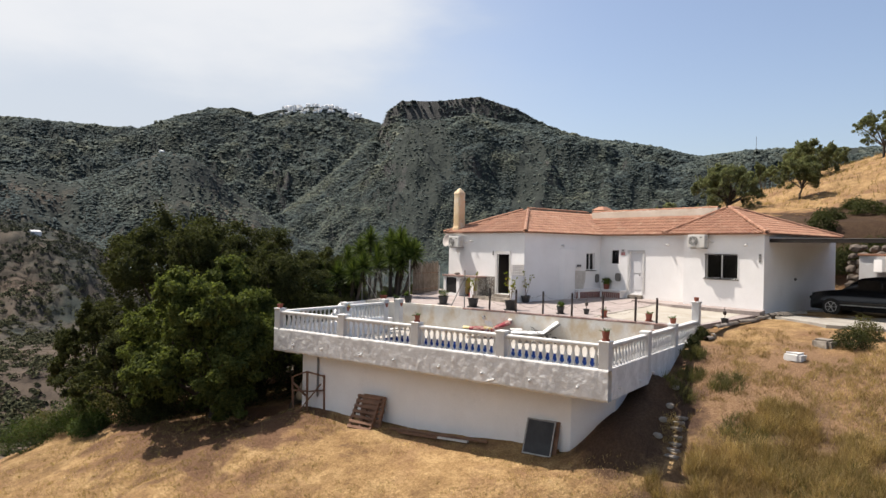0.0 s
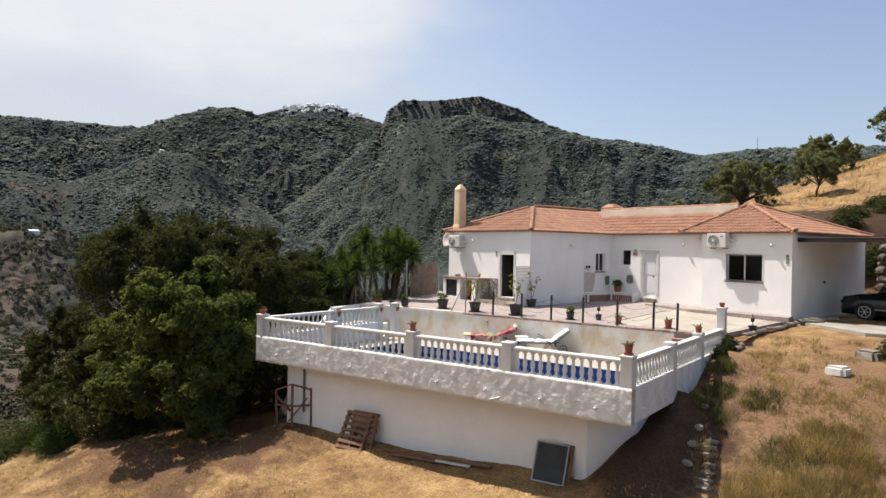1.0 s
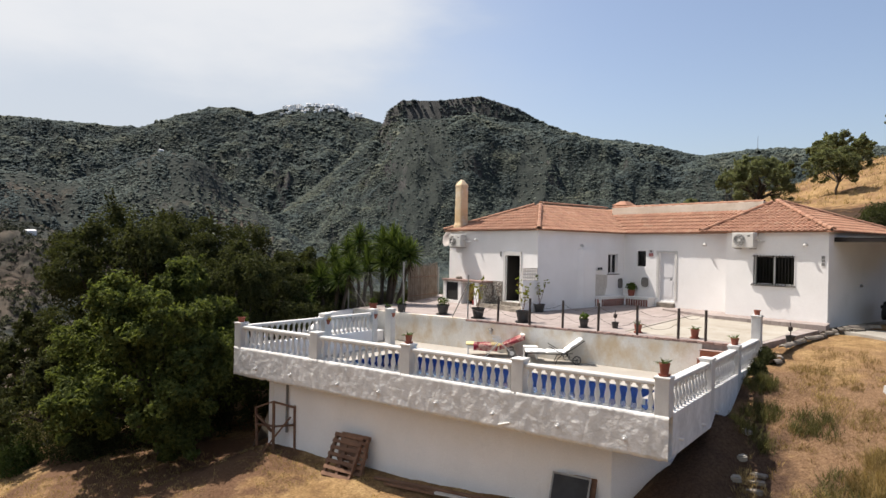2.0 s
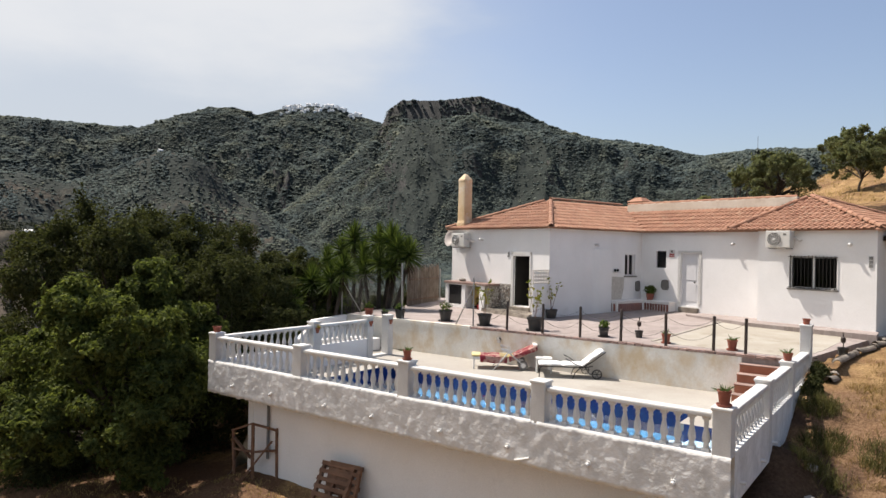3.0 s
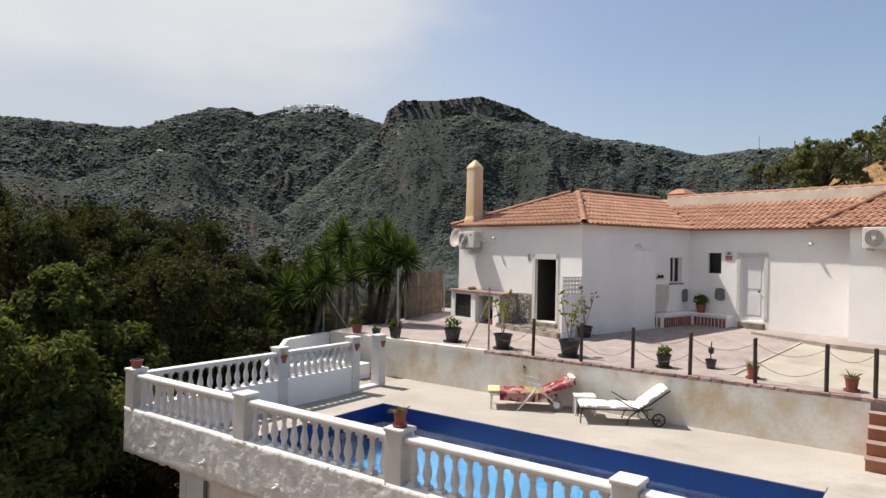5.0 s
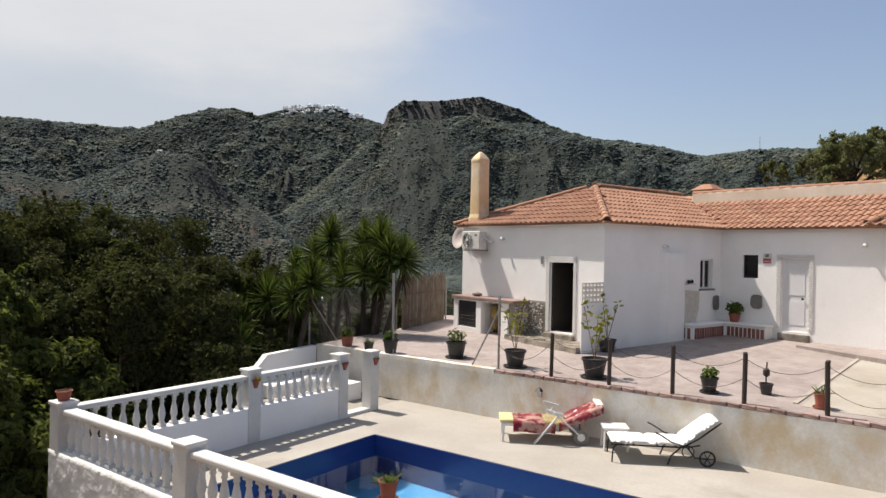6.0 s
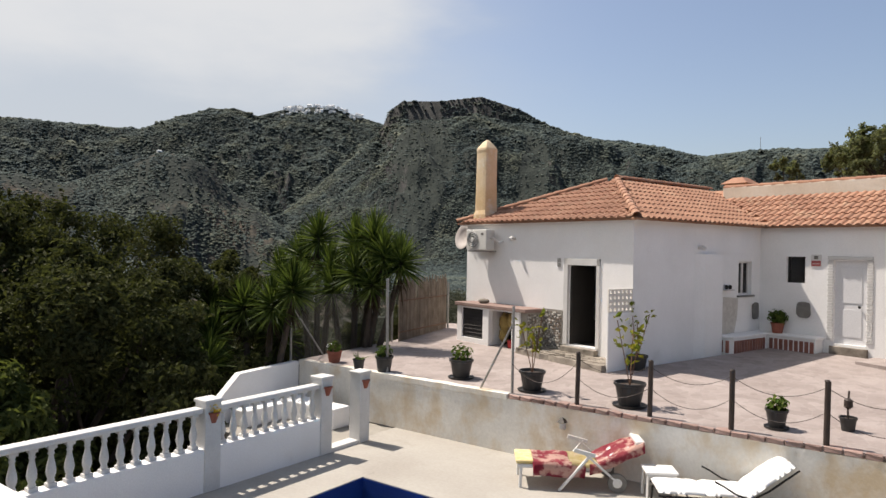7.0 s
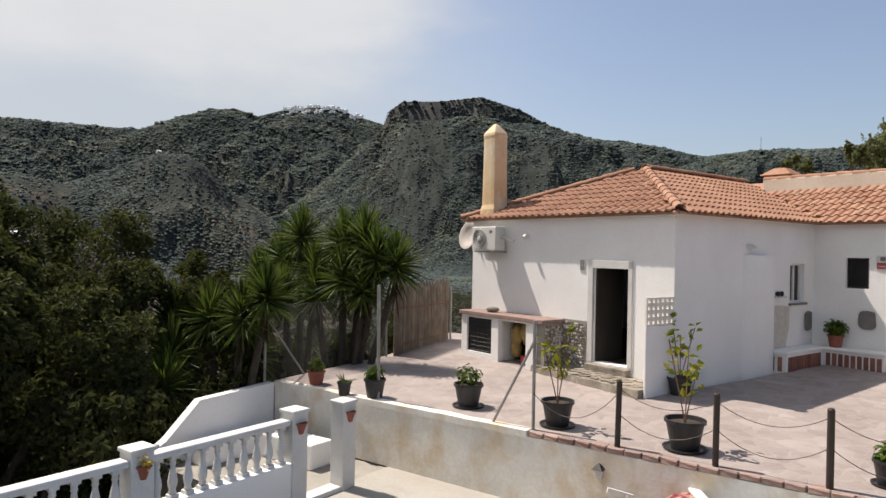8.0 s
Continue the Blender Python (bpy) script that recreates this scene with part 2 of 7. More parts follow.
# crests of the far hills: bearing from +y towards -x, and elevation, in degrees
CREST_FAR = [(20, 7.0), (39, 9.8), (42, 10.6), (45.5, 11.6), (47.5, 11.6), (50, 11.2), (51.8, 10.6), (53.6, 11.1), (55.6, 10.8), (58, 10.0), (60.6, 8.8), (64.4, 8.8), (70, 8.7), (90, 6.0)]
CREST_MESA = [(-20, 6.5), (3, 7.9), (11.5, 8.1), (15.2, 7.7), (18, 8.5), (21.3, 9.1), (24, 9.4), (26, 10.0), (28, 10.8), (30, 11.9), (33.2, 12.9), (36.5, 12.5), (39.9, 12.4), (41.0, 11.5), (41.6, 10.1), (43.2, 8.4), (47, 5.0), (52, 1.0), (60, -3.0)]
CREST_KNOLL = [(30, -6.0), (46.8, -0.7), (49.6, 1.6), (54.2, 4.7), (57.2, 7.1), (59.1, 7.2), (61.7, 6.0), (65.5, 4.4), (70, 5.0), (90, 4.0)]
CREST_NEAR = [(30, -9.0), (50, -8.0), (61, -3.1), (64.3, -0.2), (67.6, 1.2), (72, 1.6), (90, 1.5)]
EYE_X, EYE_Y, EYE_Z = 9.0, -16.0, 2.5


def hills(x, y):
    dx, dy = x - EYE_X, y - EYE_Y
    r = math.hypot(dx, dy)
    az = math.degrees(math.atan2(-dx, dy))
    floor = -60.0 - 0.02 * r
    best = floor
    wander = fbm(x, y, 420.0, 3)
    for crest, rc, fall, rough in ((CREST_FAR, 4000.0, 1500.0, 70.0), (CREST_MESA, 2700.0, 1150.0, 52.0), (CREST_KNOLL, 1250.0, 520.0, 30.0), (CREST_NEAR, 430.0, 210.0, 10.0)):
        d = (rc - r) / fall
        top = EYE_Z + rc * math.tan(radians(spread(crest, az + 2.2 * wander * min(1.0, abs(d) * 4))))
        if d >= 0:
            k = max(0.0, 1.0 - d)
            k = k * k * (3 - 2 * k) * 0.55 + k * 0.45
        else:
            k = max(0.0, 1.0 + d * 0.8)
        cliff = 0.0
        if crest is CREST_MESA:
            cliff = 0.10 * ease((az - 27) / 4) * ease((42.5 - az) / 1.0)
        elif crest is CREST_FAR:
            cliff = 0.035 * ease((az - 42) / 2) * ease((55 - az) / 3)
        if cliff and d > 0:
            k *= 1 - cliff * ease((d - 0.012) / 0.02) * ease((0.55 - d) / 0.4)
        z = floor + (top - floor) * k
        if d > 0:
            arc = az * rc * 0.0175
            gully = noise.noise((arc / (0.085 * rc) + 1.1 * wander, r / (0.17 * rc) + 1.4 * wander, rc * 0.01))
            gully2 = noise.noise((arc / (0.033 * rc) + 0.9 * wander, r / (0.06 * rc) + 1.2 * wander, rc * 0.013))
            z += min(1.0, d * 2.2) * min(1.0, k * 3) * rough * (0.75 * (0.45 - 1.8 * abs(gully)) + 0.16 * (0.4 - 1.8 * abs(gully2)))
        w = min(1.0, abs(d) * 4) * min(1.0, k * 4)
        z += w * rough * (fbm(x, y, rc * 0.12, 5) + 0.25 * (0.3 - abs(fbm(x + 77, y, rc * 0.075, 3))))
        soft = 0.025 * rc
        best = max(best, z) + max(0.0, soft - abs(best - z)) ** 2 / (4 * soft)
    return best


SLOPE_EAST = [(-60, -17), (-30, -9.5), (-15, -5.3), (-9, -3.3), (-5, -1.9), (-2, -0.5), (0, -0.14), (4, 0.08), (10, 0.16), (14.5, 0.6), (18.5, 4.3), (24, 5.0), (34, 6.3), (60, 11.5), (110, 21)]
SLOPE_FRONT = [(-60, -18), (-30, -10), (-15, -5.2), (-10, -3.65), (-7.2, -3.12), (-5, -2.4), (-2, -1.7), (0, -1.6), (12, -1.4), (18, -1.0), (40, -5.0), (110, -34)]
SLOPE_WEST = [(-60, -19), (-30, -10.5), (-15, -5.7), (-10, -4.1), (-5, -3.7), (0, -3.4), (6, -3.4), (14, -4.4), (40, -16), (110, -50)]


def near_ground(x, y):
    e = ease((x - 6.8 + 0.75 * max(0.0, min(y, 34.0) - 15)) / (1.9 + 0.25 * max(0.0, y - 15)))
    z = spread(SLOPE_FRONT, y) * (1 - e) + spread(SLOPE_EAST, y) * e
    w = ease((-2.9 - x) / 2.2) * (1 - e)
    west = spread(SLOPE_WEST, y) + 0.11 * min(0.0, x + 6) + 0.28 * min(0.0, x + 13)
    z = z * (1 - w) + west * w
    if x > 12:
        z += min(4.0, 0.05 * (x - 12)) * ease((y - 6) / 20) * 1.5
    z += 0.26 * min(20.0, max(0.0, x - 2.5)) * ease((y - 16.5) / 26)
    bank = ease((y + 5.2) / 0.6) * ease((9.6 - x) / 0.8) * ease((x - 7.0) / 0.5) * ease((1.5 - y) / 1.0)
    z = z * (1 - bank) + max(z, -1.12) * bank
    z += 0.62 * ease((x - 6.9) / 1.0) * ease((9.6 - x) / 1.0) * ease((y + 8.2) / 1.4) * ease((-4.4 - y) / 0.8)
    z += 0.10 * fbm(x, y, 3.0) + 0.35 * fbm(x, y, 14.0) * min(1.0, max(0.0, (math.hypot(x - 2, y) - 14) / 12))
    return z


def inside_plot(x, y):
    """How far the built terraces hold the ground down at a place."""
    u, v = x * 0.958 - y * 0.2865, x * 0.2865 + y * 0.958
    return (-4.3 < x < (8.3 if y < -5.4 else 7.9) and -7.2 < y < 1.0) or (-7.0 < x < 8.3 and -0.6 <= y < 9.0) or (-7.5 < u < 7.9 and 2.5 < v < 15.0)


def ground_z(x, y):
    r = math.hypot(x - EYE_X, y - EYE_Y)
    n = near_ground(x, y)
    k = min(1.0, max(0.0, (r - 70) / 130))
    z = n if k == 0 else n * (1 - k) + hills(x, y) * k
    return z


GRID = {}


def ground_sheet():
    az = [radians(a) for a in (*np.arange(-180, -2, 2.0), *np.arange(-2, 76, 0.11), *np.arange(76.5, 179, 2.0))]
    rs = [0.4]
    while rs[-1] < 4700:
        rs.append(rs[-1] * (1.026 if rs[-1] < 1500 else 1.014) + 0.02)
    verts, faces = [], []
    for r in rs:
        for a in az:
            x, y = EYE_X - r * math.sin(a), EYE_Y + r * math.cos(a)
            z = ground_z(x, y)
            if inside_plot(x, y):
                room_corner = (x - 7.0) * 0.8 - (y + 6.85) * 0.95
                z = min(z, -3.3 if -2.9 < x < 7.9 and -6.7 < y < -0.5 and room_corner < -0.25 else -1.45)
            verts.append((x, y, z))
    n = len(az)
    for i in range(len(rs) - 1):
        for j in range(n):
            k = (j + 1) % n
            faces.append((i * n + j, i * n + k, (i + 1) * n + k, (i + 1) * n + j))
    GRID.update(az=np.array(az), r=np.array(rs), z=np.array([v[2] for v in verts]).reshape(len(rs), n))
    verts.append((EYE_X, EYE_Y, ground_z(EYE_X, EYE_Y)))
    c = len(verts) - 1
    faces += [(c, (j + 1) % n, j) for j in range(n)]
    me = bpy.data.meshes.new("mesh")
    me.from_pydata(verts, [], faces)
    me.polygons.foreach_set("use_smooth", [True] * len(me.polygons))
    return me


def ground_material():
    m, nt, b = material("dry_hillside", 0.95)
    geo = nt.nodes.new("ShaderNodeNewGeometry")
    sep = nt.nodes.new("ShaderNodeSeparateXYZ")
    nt.links.new(geo.outputs["Position"], sep.inputs[0])
    # near: straw grass over reddish earth
    straw = ramp(nt, tex(nt, "noise", 1.3, 9.0, None, 0.72), [(0.30, (0.14, 0.086, 0.048)), (0.46, (0.262, 0.168, 0.080)), (0.62, (0.375, 0.258, 0.130))])
    fleck = ramp(nt, tex(nt, "noise", 17.0, 6.0, None, 0.75), [(0.35, (0.55, 0.5, 0.45)), (0.62, (1.15, 1.15, 1.15))])
    straw = mixc(nt, straw, fleck, 1.0, "MULTIPLY")
    earth = span(nt, tex(nt, "noise", 0.45, 7.0, None, 0.65), 0.46, 0.64, 0.0, 0.8)
    near = mixc(nt, straw, mixc(nt, (0.18, 0.102, 0.062), fleck, 1.0, "MULTIPLY"), earth)
    # bare dark soil along the cut bank and under the trees, with painted shade
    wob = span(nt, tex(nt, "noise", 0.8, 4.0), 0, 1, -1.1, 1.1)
    # (8.5, -5.8) also paints the deck's shadow, (13.0, 19.6) the shaded cut bank
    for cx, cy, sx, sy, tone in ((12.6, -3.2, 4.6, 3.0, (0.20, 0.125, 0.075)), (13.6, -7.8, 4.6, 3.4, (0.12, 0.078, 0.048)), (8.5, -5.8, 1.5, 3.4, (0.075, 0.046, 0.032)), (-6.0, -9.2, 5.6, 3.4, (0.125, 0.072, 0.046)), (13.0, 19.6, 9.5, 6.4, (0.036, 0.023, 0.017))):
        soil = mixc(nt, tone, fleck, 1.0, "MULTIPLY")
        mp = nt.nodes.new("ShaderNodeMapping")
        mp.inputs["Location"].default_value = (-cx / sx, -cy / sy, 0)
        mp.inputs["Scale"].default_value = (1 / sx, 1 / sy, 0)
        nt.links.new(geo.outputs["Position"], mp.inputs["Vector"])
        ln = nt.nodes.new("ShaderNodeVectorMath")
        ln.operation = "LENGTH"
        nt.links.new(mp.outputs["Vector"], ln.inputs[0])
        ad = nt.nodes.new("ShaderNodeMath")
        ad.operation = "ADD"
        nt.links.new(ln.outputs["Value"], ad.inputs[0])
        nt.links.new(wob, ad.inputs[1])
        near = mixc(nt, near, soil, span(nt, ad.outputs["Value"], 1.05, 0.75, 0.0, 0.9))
    # far: scrub over ochre earth, sparse on the nearer spurs and closed on the high ridges
    dist = nt.nodes.new("ShaderNodeVectorMath")
    dist.operation = "DISTANCE"
    dist.inputs[1].default_value = (9.0, -16.0, 0.0)
    nt.links.new(geo.outputs["Position"], dist.inputs[0])
    scrub = ramp(nt, tex(nt, "noise", 0.05, 8.0, None, 0.8), [(0.35, (0.022, 0.028, 0.026)), (0.65, (0.040, 0.047, 0.042))])
    bare = ramp(nt, tex(nt, "noise", 0.02, 9.0, None, 0.75), [(0.35, (0.050, 0.040, 0.032)), (0.65, (0.125, 0.096, 0.074))])
    open_soil = nt.nodes.new("ShaderNodeMath")
    open_soil.operation = "ADD"
    nt.links.new(tex(nt, "noise", 0.0075, 9.0, None, 0.72), open_soil.inputs[0])
    nt.links.new(span(nt, dist.outputs["Value"], 250, 2300, 0.09, -0.22), open_soil.inputs[1])
    thin = nt.nodes.new("ShaderNodeMath")
    thin.operation = "MULTIPLY"
    nt.links.new(span(nt, open_soil.outputs["Value"], 0.47, 0.62), thin.inputs[0])
    nt.links.new(span(nt, dist.outputs["Value"], 1000, 2000, 1.0, 0.3), thin.inputs[1])
    far = mixc(nt, scrub, bare, thin.outputs["Value"])
    fine = ramp(nt, tex(nt, "noise", 0.3, 6.0, None, 0.85), [(0.35, (0.70, 0.71, 0.72)), (0.65, (1.15, 1.15, 1.12))])
    far = mixc(nt, far, fine, 1.0, "MULTIPLY")
    # cliffs: steep faces are bare rock
    nz = nt.nodes.new("ShaderNodeSeparateXYZ")
    nt.links.new(geo.outputs["True Normal"], nz.inputs[0])
    rock = ramp(nt, tex(nt, "noise", 0.012, 7.0, (1, 1, 0.25)), [(0.35, (0.020, 0.020, 0.022)), (0.65, (0.070, 0.067, 0.066))])
    far = mixc(nt, far, rock, span(nt, nz.outputs["Z"], 0.50, 0.38))
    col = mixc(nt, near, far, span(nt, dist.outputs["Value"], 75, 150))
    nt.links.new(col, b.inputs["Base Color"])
    b.inputs["Specular IOR Level"].default_value = 0.1
    h = nt.nodes.new("ShaderNodeMath")
    h.operation = "ADD"
    nt.links.new(span(nt, tex(nt, "noise", 6.0, 6.0, None, 0.7), 0, 1, 0, 0.12), h.inputs[0])
    nt.links.new(span(nt, tex(nt, "dots", 0.13), 0.0, 0.62, 2.2, 0.0), h.inputs[1])
    relief(nt, b, h.outputs["Value"], 0.8, 1.0)
    return m


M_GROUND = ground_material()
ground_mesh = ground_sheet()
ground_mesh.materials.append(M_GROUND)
tagged(new("ground", ground_mesh), "sloping dry-grass ground running out to scrub-covered mountains", "ground", kind="structure")

# ---- pool deck, upper terrace and retaining walls ----
DECK_Z = -1.05


def terrace_z(x, y):
    return 0.03 * max(0.0, y)


bm = BM()
# deck slab with the pool cut out of it, cantilevered over the garden room
POOL = (-2.40, 6.55, -6.45, -2.68)
STEPS = (6.55, 7.62, -5.6, -3.85)
cut_wall(bm, "x", -3.95, 8.35, DECK_Z - 0.16, DECK_Z, -7.8, -0.05, [POOL, STEPS])
for v in bm.verts:
    v.co = Vector((v.co.x, v.co.z, v.co.y))
tagged(new("pool_deck", finish(bm)), "pale cream concrete deck round the pool", "terrace floor", kind="structure").data.materials.append(M_DECK)

bm = BM()
prism(bm, [(-6.95, 0.0), (8.3, 0.0), (9.6, 5.5), (2.0, 9.4), (-0.4, 3.4), (-5.8, 5.4), (-5.2, 7.4), (-7.9, 7.2), (-6.95, 3.3)], -1.5, 0.0)
for v in bm.verts:
    if v.co.z > -0.5:
        v.co.z = terrace_z(v.co.x, v.co.y)
tagged(new("upper_terrace", finish(bm)), "pinkish paved upper terrace in front of the house", "terrace floor", kind="structure").data.materials.append(M_TERRACE)

bm = BM()
box(bm, -6.85, 6.95, -0.06, -0.002, DECK_Z, -0.07)
tagged(new("retaining_wall", finish(bm)), "low stained plaster wall between deck and upper terrace", "wall", kind="structure").data.materials.append(M_RETAIN)

# garden room below the deck
def room_wall(a, b, t=0.2):
    a, b = Vector(a), Vector(b)
    n = Vector((-(b - a).y, (b - a).x)).normalized() * t
    bm = BM()
    prism(bm, [tuple(a), tuple(b), tuple(b + n), tuple(a + n)], -4.4, DECK_Z - 0.165)
    return bm


for k, (a, b) in enumerate((((-3.05, -7.45), (7.0, -6.85)), ((7.0, -6.85), (7.95, -6.05)), ((7.95, -6.05), (8.1, -0.3)), ((-3.05, -0.3), (-3.05, -7.45)))):
    wall = new("garden_room_wall_%d" % (k + 1), finish(room_wall(a, b)))
    wall.data.materials.append(M_WHITE)
    tagged(wall, "plain white rendered wall below the pool deck", "wall", kind="structure")

# ---- house ----
house = thing("house", "whitewashed single-storey farmhouse with orange clay tile roofs", "house", rz=HOUSE_TURN)
EAVE = 3.40
bm = BM()
D1 = (-3.27, -2.40, 0.40, 2.30)
cut_wall(bm, "x", -7.12, -1.40, 3.37, 3.62, -0.6, EAVE, [D1])
part("front_wall", bm, M_WHITE, house)
bm = BM()
W1 = (7.70, 8.36, 1.58, 2.45)
cut_wall(bm, "y", 3.62, 8.79, -1.65, -1.40, -0.6, EAVE, [W1])
part("side_wall", bm, M_WHITE, house)
bm = BM()
W2 = (-0.71, -0.24, 1.93, 2.60)
D2 = (0.44, 1.17, 0.50, 2.52)
cut_wall(bm, "x", -1.65, 3.90, 8.79, 9.04, -0.6, EAVE, [W2, D2])
part("courtyard_wall", bm, M_WHITE, house)
bm = BM()
W3 = (4.95, 6.41, 1.47, 2.51)
cut_wall(bm, "x", 3.90, 7.52, 8.00, 8.25, -0.6, EAVE, [W3])
box(bm, 3.90, 4.15, 8.25, 9.04, -0.6, EAVE)
part("window_wall", bm, M_WHITE, house)
bm = BM()
box(bm, 7.27, 7.52, 8.25, 14.5, -0.6, EAVE)
part("carport_wall", bm, M_WHITE, house)
bm = BM()
box(bm, -7.12, 7.27, 14.25, 14.5, -0.6, EAVE)
part("back_wall", bm, M_WHITE, house)
bm = BM()
box(bm, -7.12, -6.87, 3.62, 14.25, -0.6, EAVE)
part("valley_wall", bm, M_WHITE, house)
bm = BM()
prism(bm, [(-6.87, 3.62), (-1.65, 3.62), (-1.65, 9.04), (4.15, 9.04), (4.15, 8.25), (7.27, 8.25), (7.27, 14.25), (-6.87, 14.25)], 0.30, 0.38)
part("inner_floor", bm, M_INTERIOR_SHADE, house)

# roof slabs under the tiles
RIDGE = 4.66
E0 = 3.37
A_L, A_R, A_F, A_B = -7.37, -1.20, 3.20, 14.7
APEX_A = (-4.30, 6.40, RIDGE)
APEX_B = (4.15, 11.25, RIDGE + 0.04)
B_F, B_R = 8.62, 7.72
WB_F = 7.82
roof_planes = {
    "front": [(A_L, A_F, E0), (A_R, A_F, E0), APEX_A],
    "side": [(A_R, A_F, E0), (A_R, B_F, E0), (-4.30, 11.25, RIDGE), APEX_A],
    "valley_side": [(A_L, A_F, E0), APEX_A, (-4.30, 11.25, RIDGE), (-4.30, A_B, RIDGE), (A_L, A_B, E0)],
    "court": [(A_R, B_F, E0), (3.55, B_F, E0), (3.55, 11.25, RIDGE), (-4.30, 11.25, RIDGE)],
    "window": [(2.9, WB_F, E0), (B_R, WB_F, E0), APEX_B],
    "carport": [(B_R, WB_F, E0), (B_R, A_B, E0), APEX_B],
    "back": [(B_R, A_B, E0), (-4.30, A_B, E0), (-4.30, 11.25, RIDGE), APEX_B],
}
bm = BM()
for pl in roof_planes.values():
    solid(bm, pl, 0.04)
roof = part("roof", bm, M_TILE, house, "weathered orange clay tile roof")
bm = BM()
box(bm, -3.55, 3.95, 10.60, 10.8, 4.0, RIDGE + 0.02, 0.02)
part("roof_parapet", bm, M_PALE, house, "cream rendered upstand along the ridge")
bm = BM()
stack = []
for hw, z in ((0.27, 3.3), (0.265, 3.62), (0.232, 3.74), (0.222, 4.6), (0.216, 5.36), (0.226, 5.44), (0.218, 5.50), (0.15, 5.60), (0.075, 5.70), (0.02, 5.745)):
    ring_pts = []
    for k in range(20):
        a = 2 * math.pi * (k + 0.5) / 20
        f = (abs(math.cos(a)) ** 9 + abs(math.sin(a)) ** 9) ** (-1 / 9)
        wob = 1 + 0.02 * noise.noise((math.cos(a) * 2, math.sin(a) * 2, z * 2.5))
        ring_pts.append(bm.verts.new((-6.725 + hw * f * wob * math.cos(a), 3.705 + hw * f * wob * math.sin(a), z)))
    stack.append(ring_pts)
for p, q in zip(stack, stack[1:]):
    for k in range(20):
        bm.faces.new((p[k], p[(k + 1) % 20], q[(k + 1) % 20], q[k]))
bm.faces.new(stack[-1])
part("chimney", bm, M_CREAM, house, "tall cream rendered chimney with pyramid top")

# ---- more materials ----
M_PAINT = surface("white_painted_concrete", (0.55, 0.54, 0.52), (0.66, 0.65, 0.63), 2.5, 45, 0.75, 0.3, 0.006, stain=(0.58, 0.55, 0.50), stain_scale=3.0, stain_at=(0.62, 0.85))
M_BRICK = surface("red_brick", (0.24, 0.095, 0.07), (0.36, 0.15, 0.11), 4.0, 40, 0.85, 0.4, 0.006, each=0.35)
M_EDGE = surface("worn_red_edging", (0.30, 0.185, 0.155), (0.42, 0.30, 0.26), 2.5, 30, 0.9, 0.4, 0.006, each=0.35, stain=(0.33, 0.27, 0.23), stain_scale=3.0)
M_WOOD = surface("weathered_wood", (0.15, 0.075, 0.045), (0.27, 0.15, 0.092), 3.0, 30, 0.85, 0.4, 0.004, each=0.3)
M_ROD = surface("dark_painted_post", (0.022, 0.014, 0.011), (0.045, 0.028, 0.02), 4.0, 40, 0.6, 0.2, 0.003)
M_IRON = surface("black_iron", (0.02, 0.019, 0.018), (0.045, 0.04, 0.036), 6.0, 60, 0.5, 0.2, 0.002, metal=0.6)
M_STEEL = surface("grey_galvanised_steel", (0.26, 0.25, 0.24), (0.36, 0.35, 0.33), 5.0, 60, 0.55, 0.1, 0.002, metal=0.5)
M_POT_BLACK = surface("black_plastic", (0.016, 0.016, 0.017), (0.03, 0.03, 0.03), 5.0, 50, 0.45, 0.1, 0.002)
M_POT_CLAY = surface("terracotta_pot", (0.25, 0.072, 0.045), (0.37, 0.125, 0.08), 6.0, 50, 0.85, 0.2, 0.003, each=0.25)
M_SOIL = surface("potting_soil", (0.03, 0.02, 0.014), (0.06, 0.042, 0.03), 20.0, 80, 0.95, 0.6, 0.01)
M_PLASTIC = surface("white_plastic", (0.66, 0.65, 0.63), (0.73, 0.72, 0.70), 3.0, 50, 0.4, 0.05, 0.001)
M_CUSHION = surface("white_cushion_cloth", (0.68, 0.68, 0.67), (0.76, 0.76, 0.75), 4.0, 120, 0.95, 0.3, 0.004)
M_TOWEL_RED = surface("red_towel", (0.28, 0.022, 0.05), (0.44, 0.08, 0.10), 6.0, 60, 0.95, 0.4, 0.006, stain=(0.72, 0.50, 0.42), stain_scale=5.0, stain_at=(0.48, 0.56))
M_TOWEL_YELLOW = surface("yellow_towel", (0.52, 0.40, 0.15), (0.66, 0.57, 0.34), 6.0, 60, 0.95, 0.4, 0.006, stain=(0.80, 0.68, 0.6), stain_scale=5.0)
M_AC = surface("air_conditioner_casing", (0.60, 0.58, 0.54), (0.68, 0.66, 0.62), 2.0, 60, 0.5, 0.05, 0.001)
M_GRILLE = surface("grey_fan_grille", (0.14, 0.14, 0.14), (0.22, 0.22, 0.21), 5.0, 60, 0.6, 0.1, 0.002)
M_REED = surface("reed_screen", (0.20, 0.155, 0.115), (0.33, 0.27, 0.21), 4.0, 30, 0.9, 0.4, 0.006, each=0.4, island=True)
M_STONE = surface("pebble_stone", (0.10, 0.085, 0.07), (0.34, 0.31, 0.27), 14.0, 60, 0.9, 0.5, 0.01)
M_SLAB_STONE = surface("rough_slab_stone", (0.16, 0.135, 0.11), (0.34, 0.30, 0.25), 4.5, 25, 0.95, 0.6, 0.015, each=0.3)
M_GREY_STONE = surface("grey_plaque_stone", (0.14, 0.13, 0.12), (0.22, 0.21, 0.19), 6.0, 40, 0.9, 0.5, 0.008)
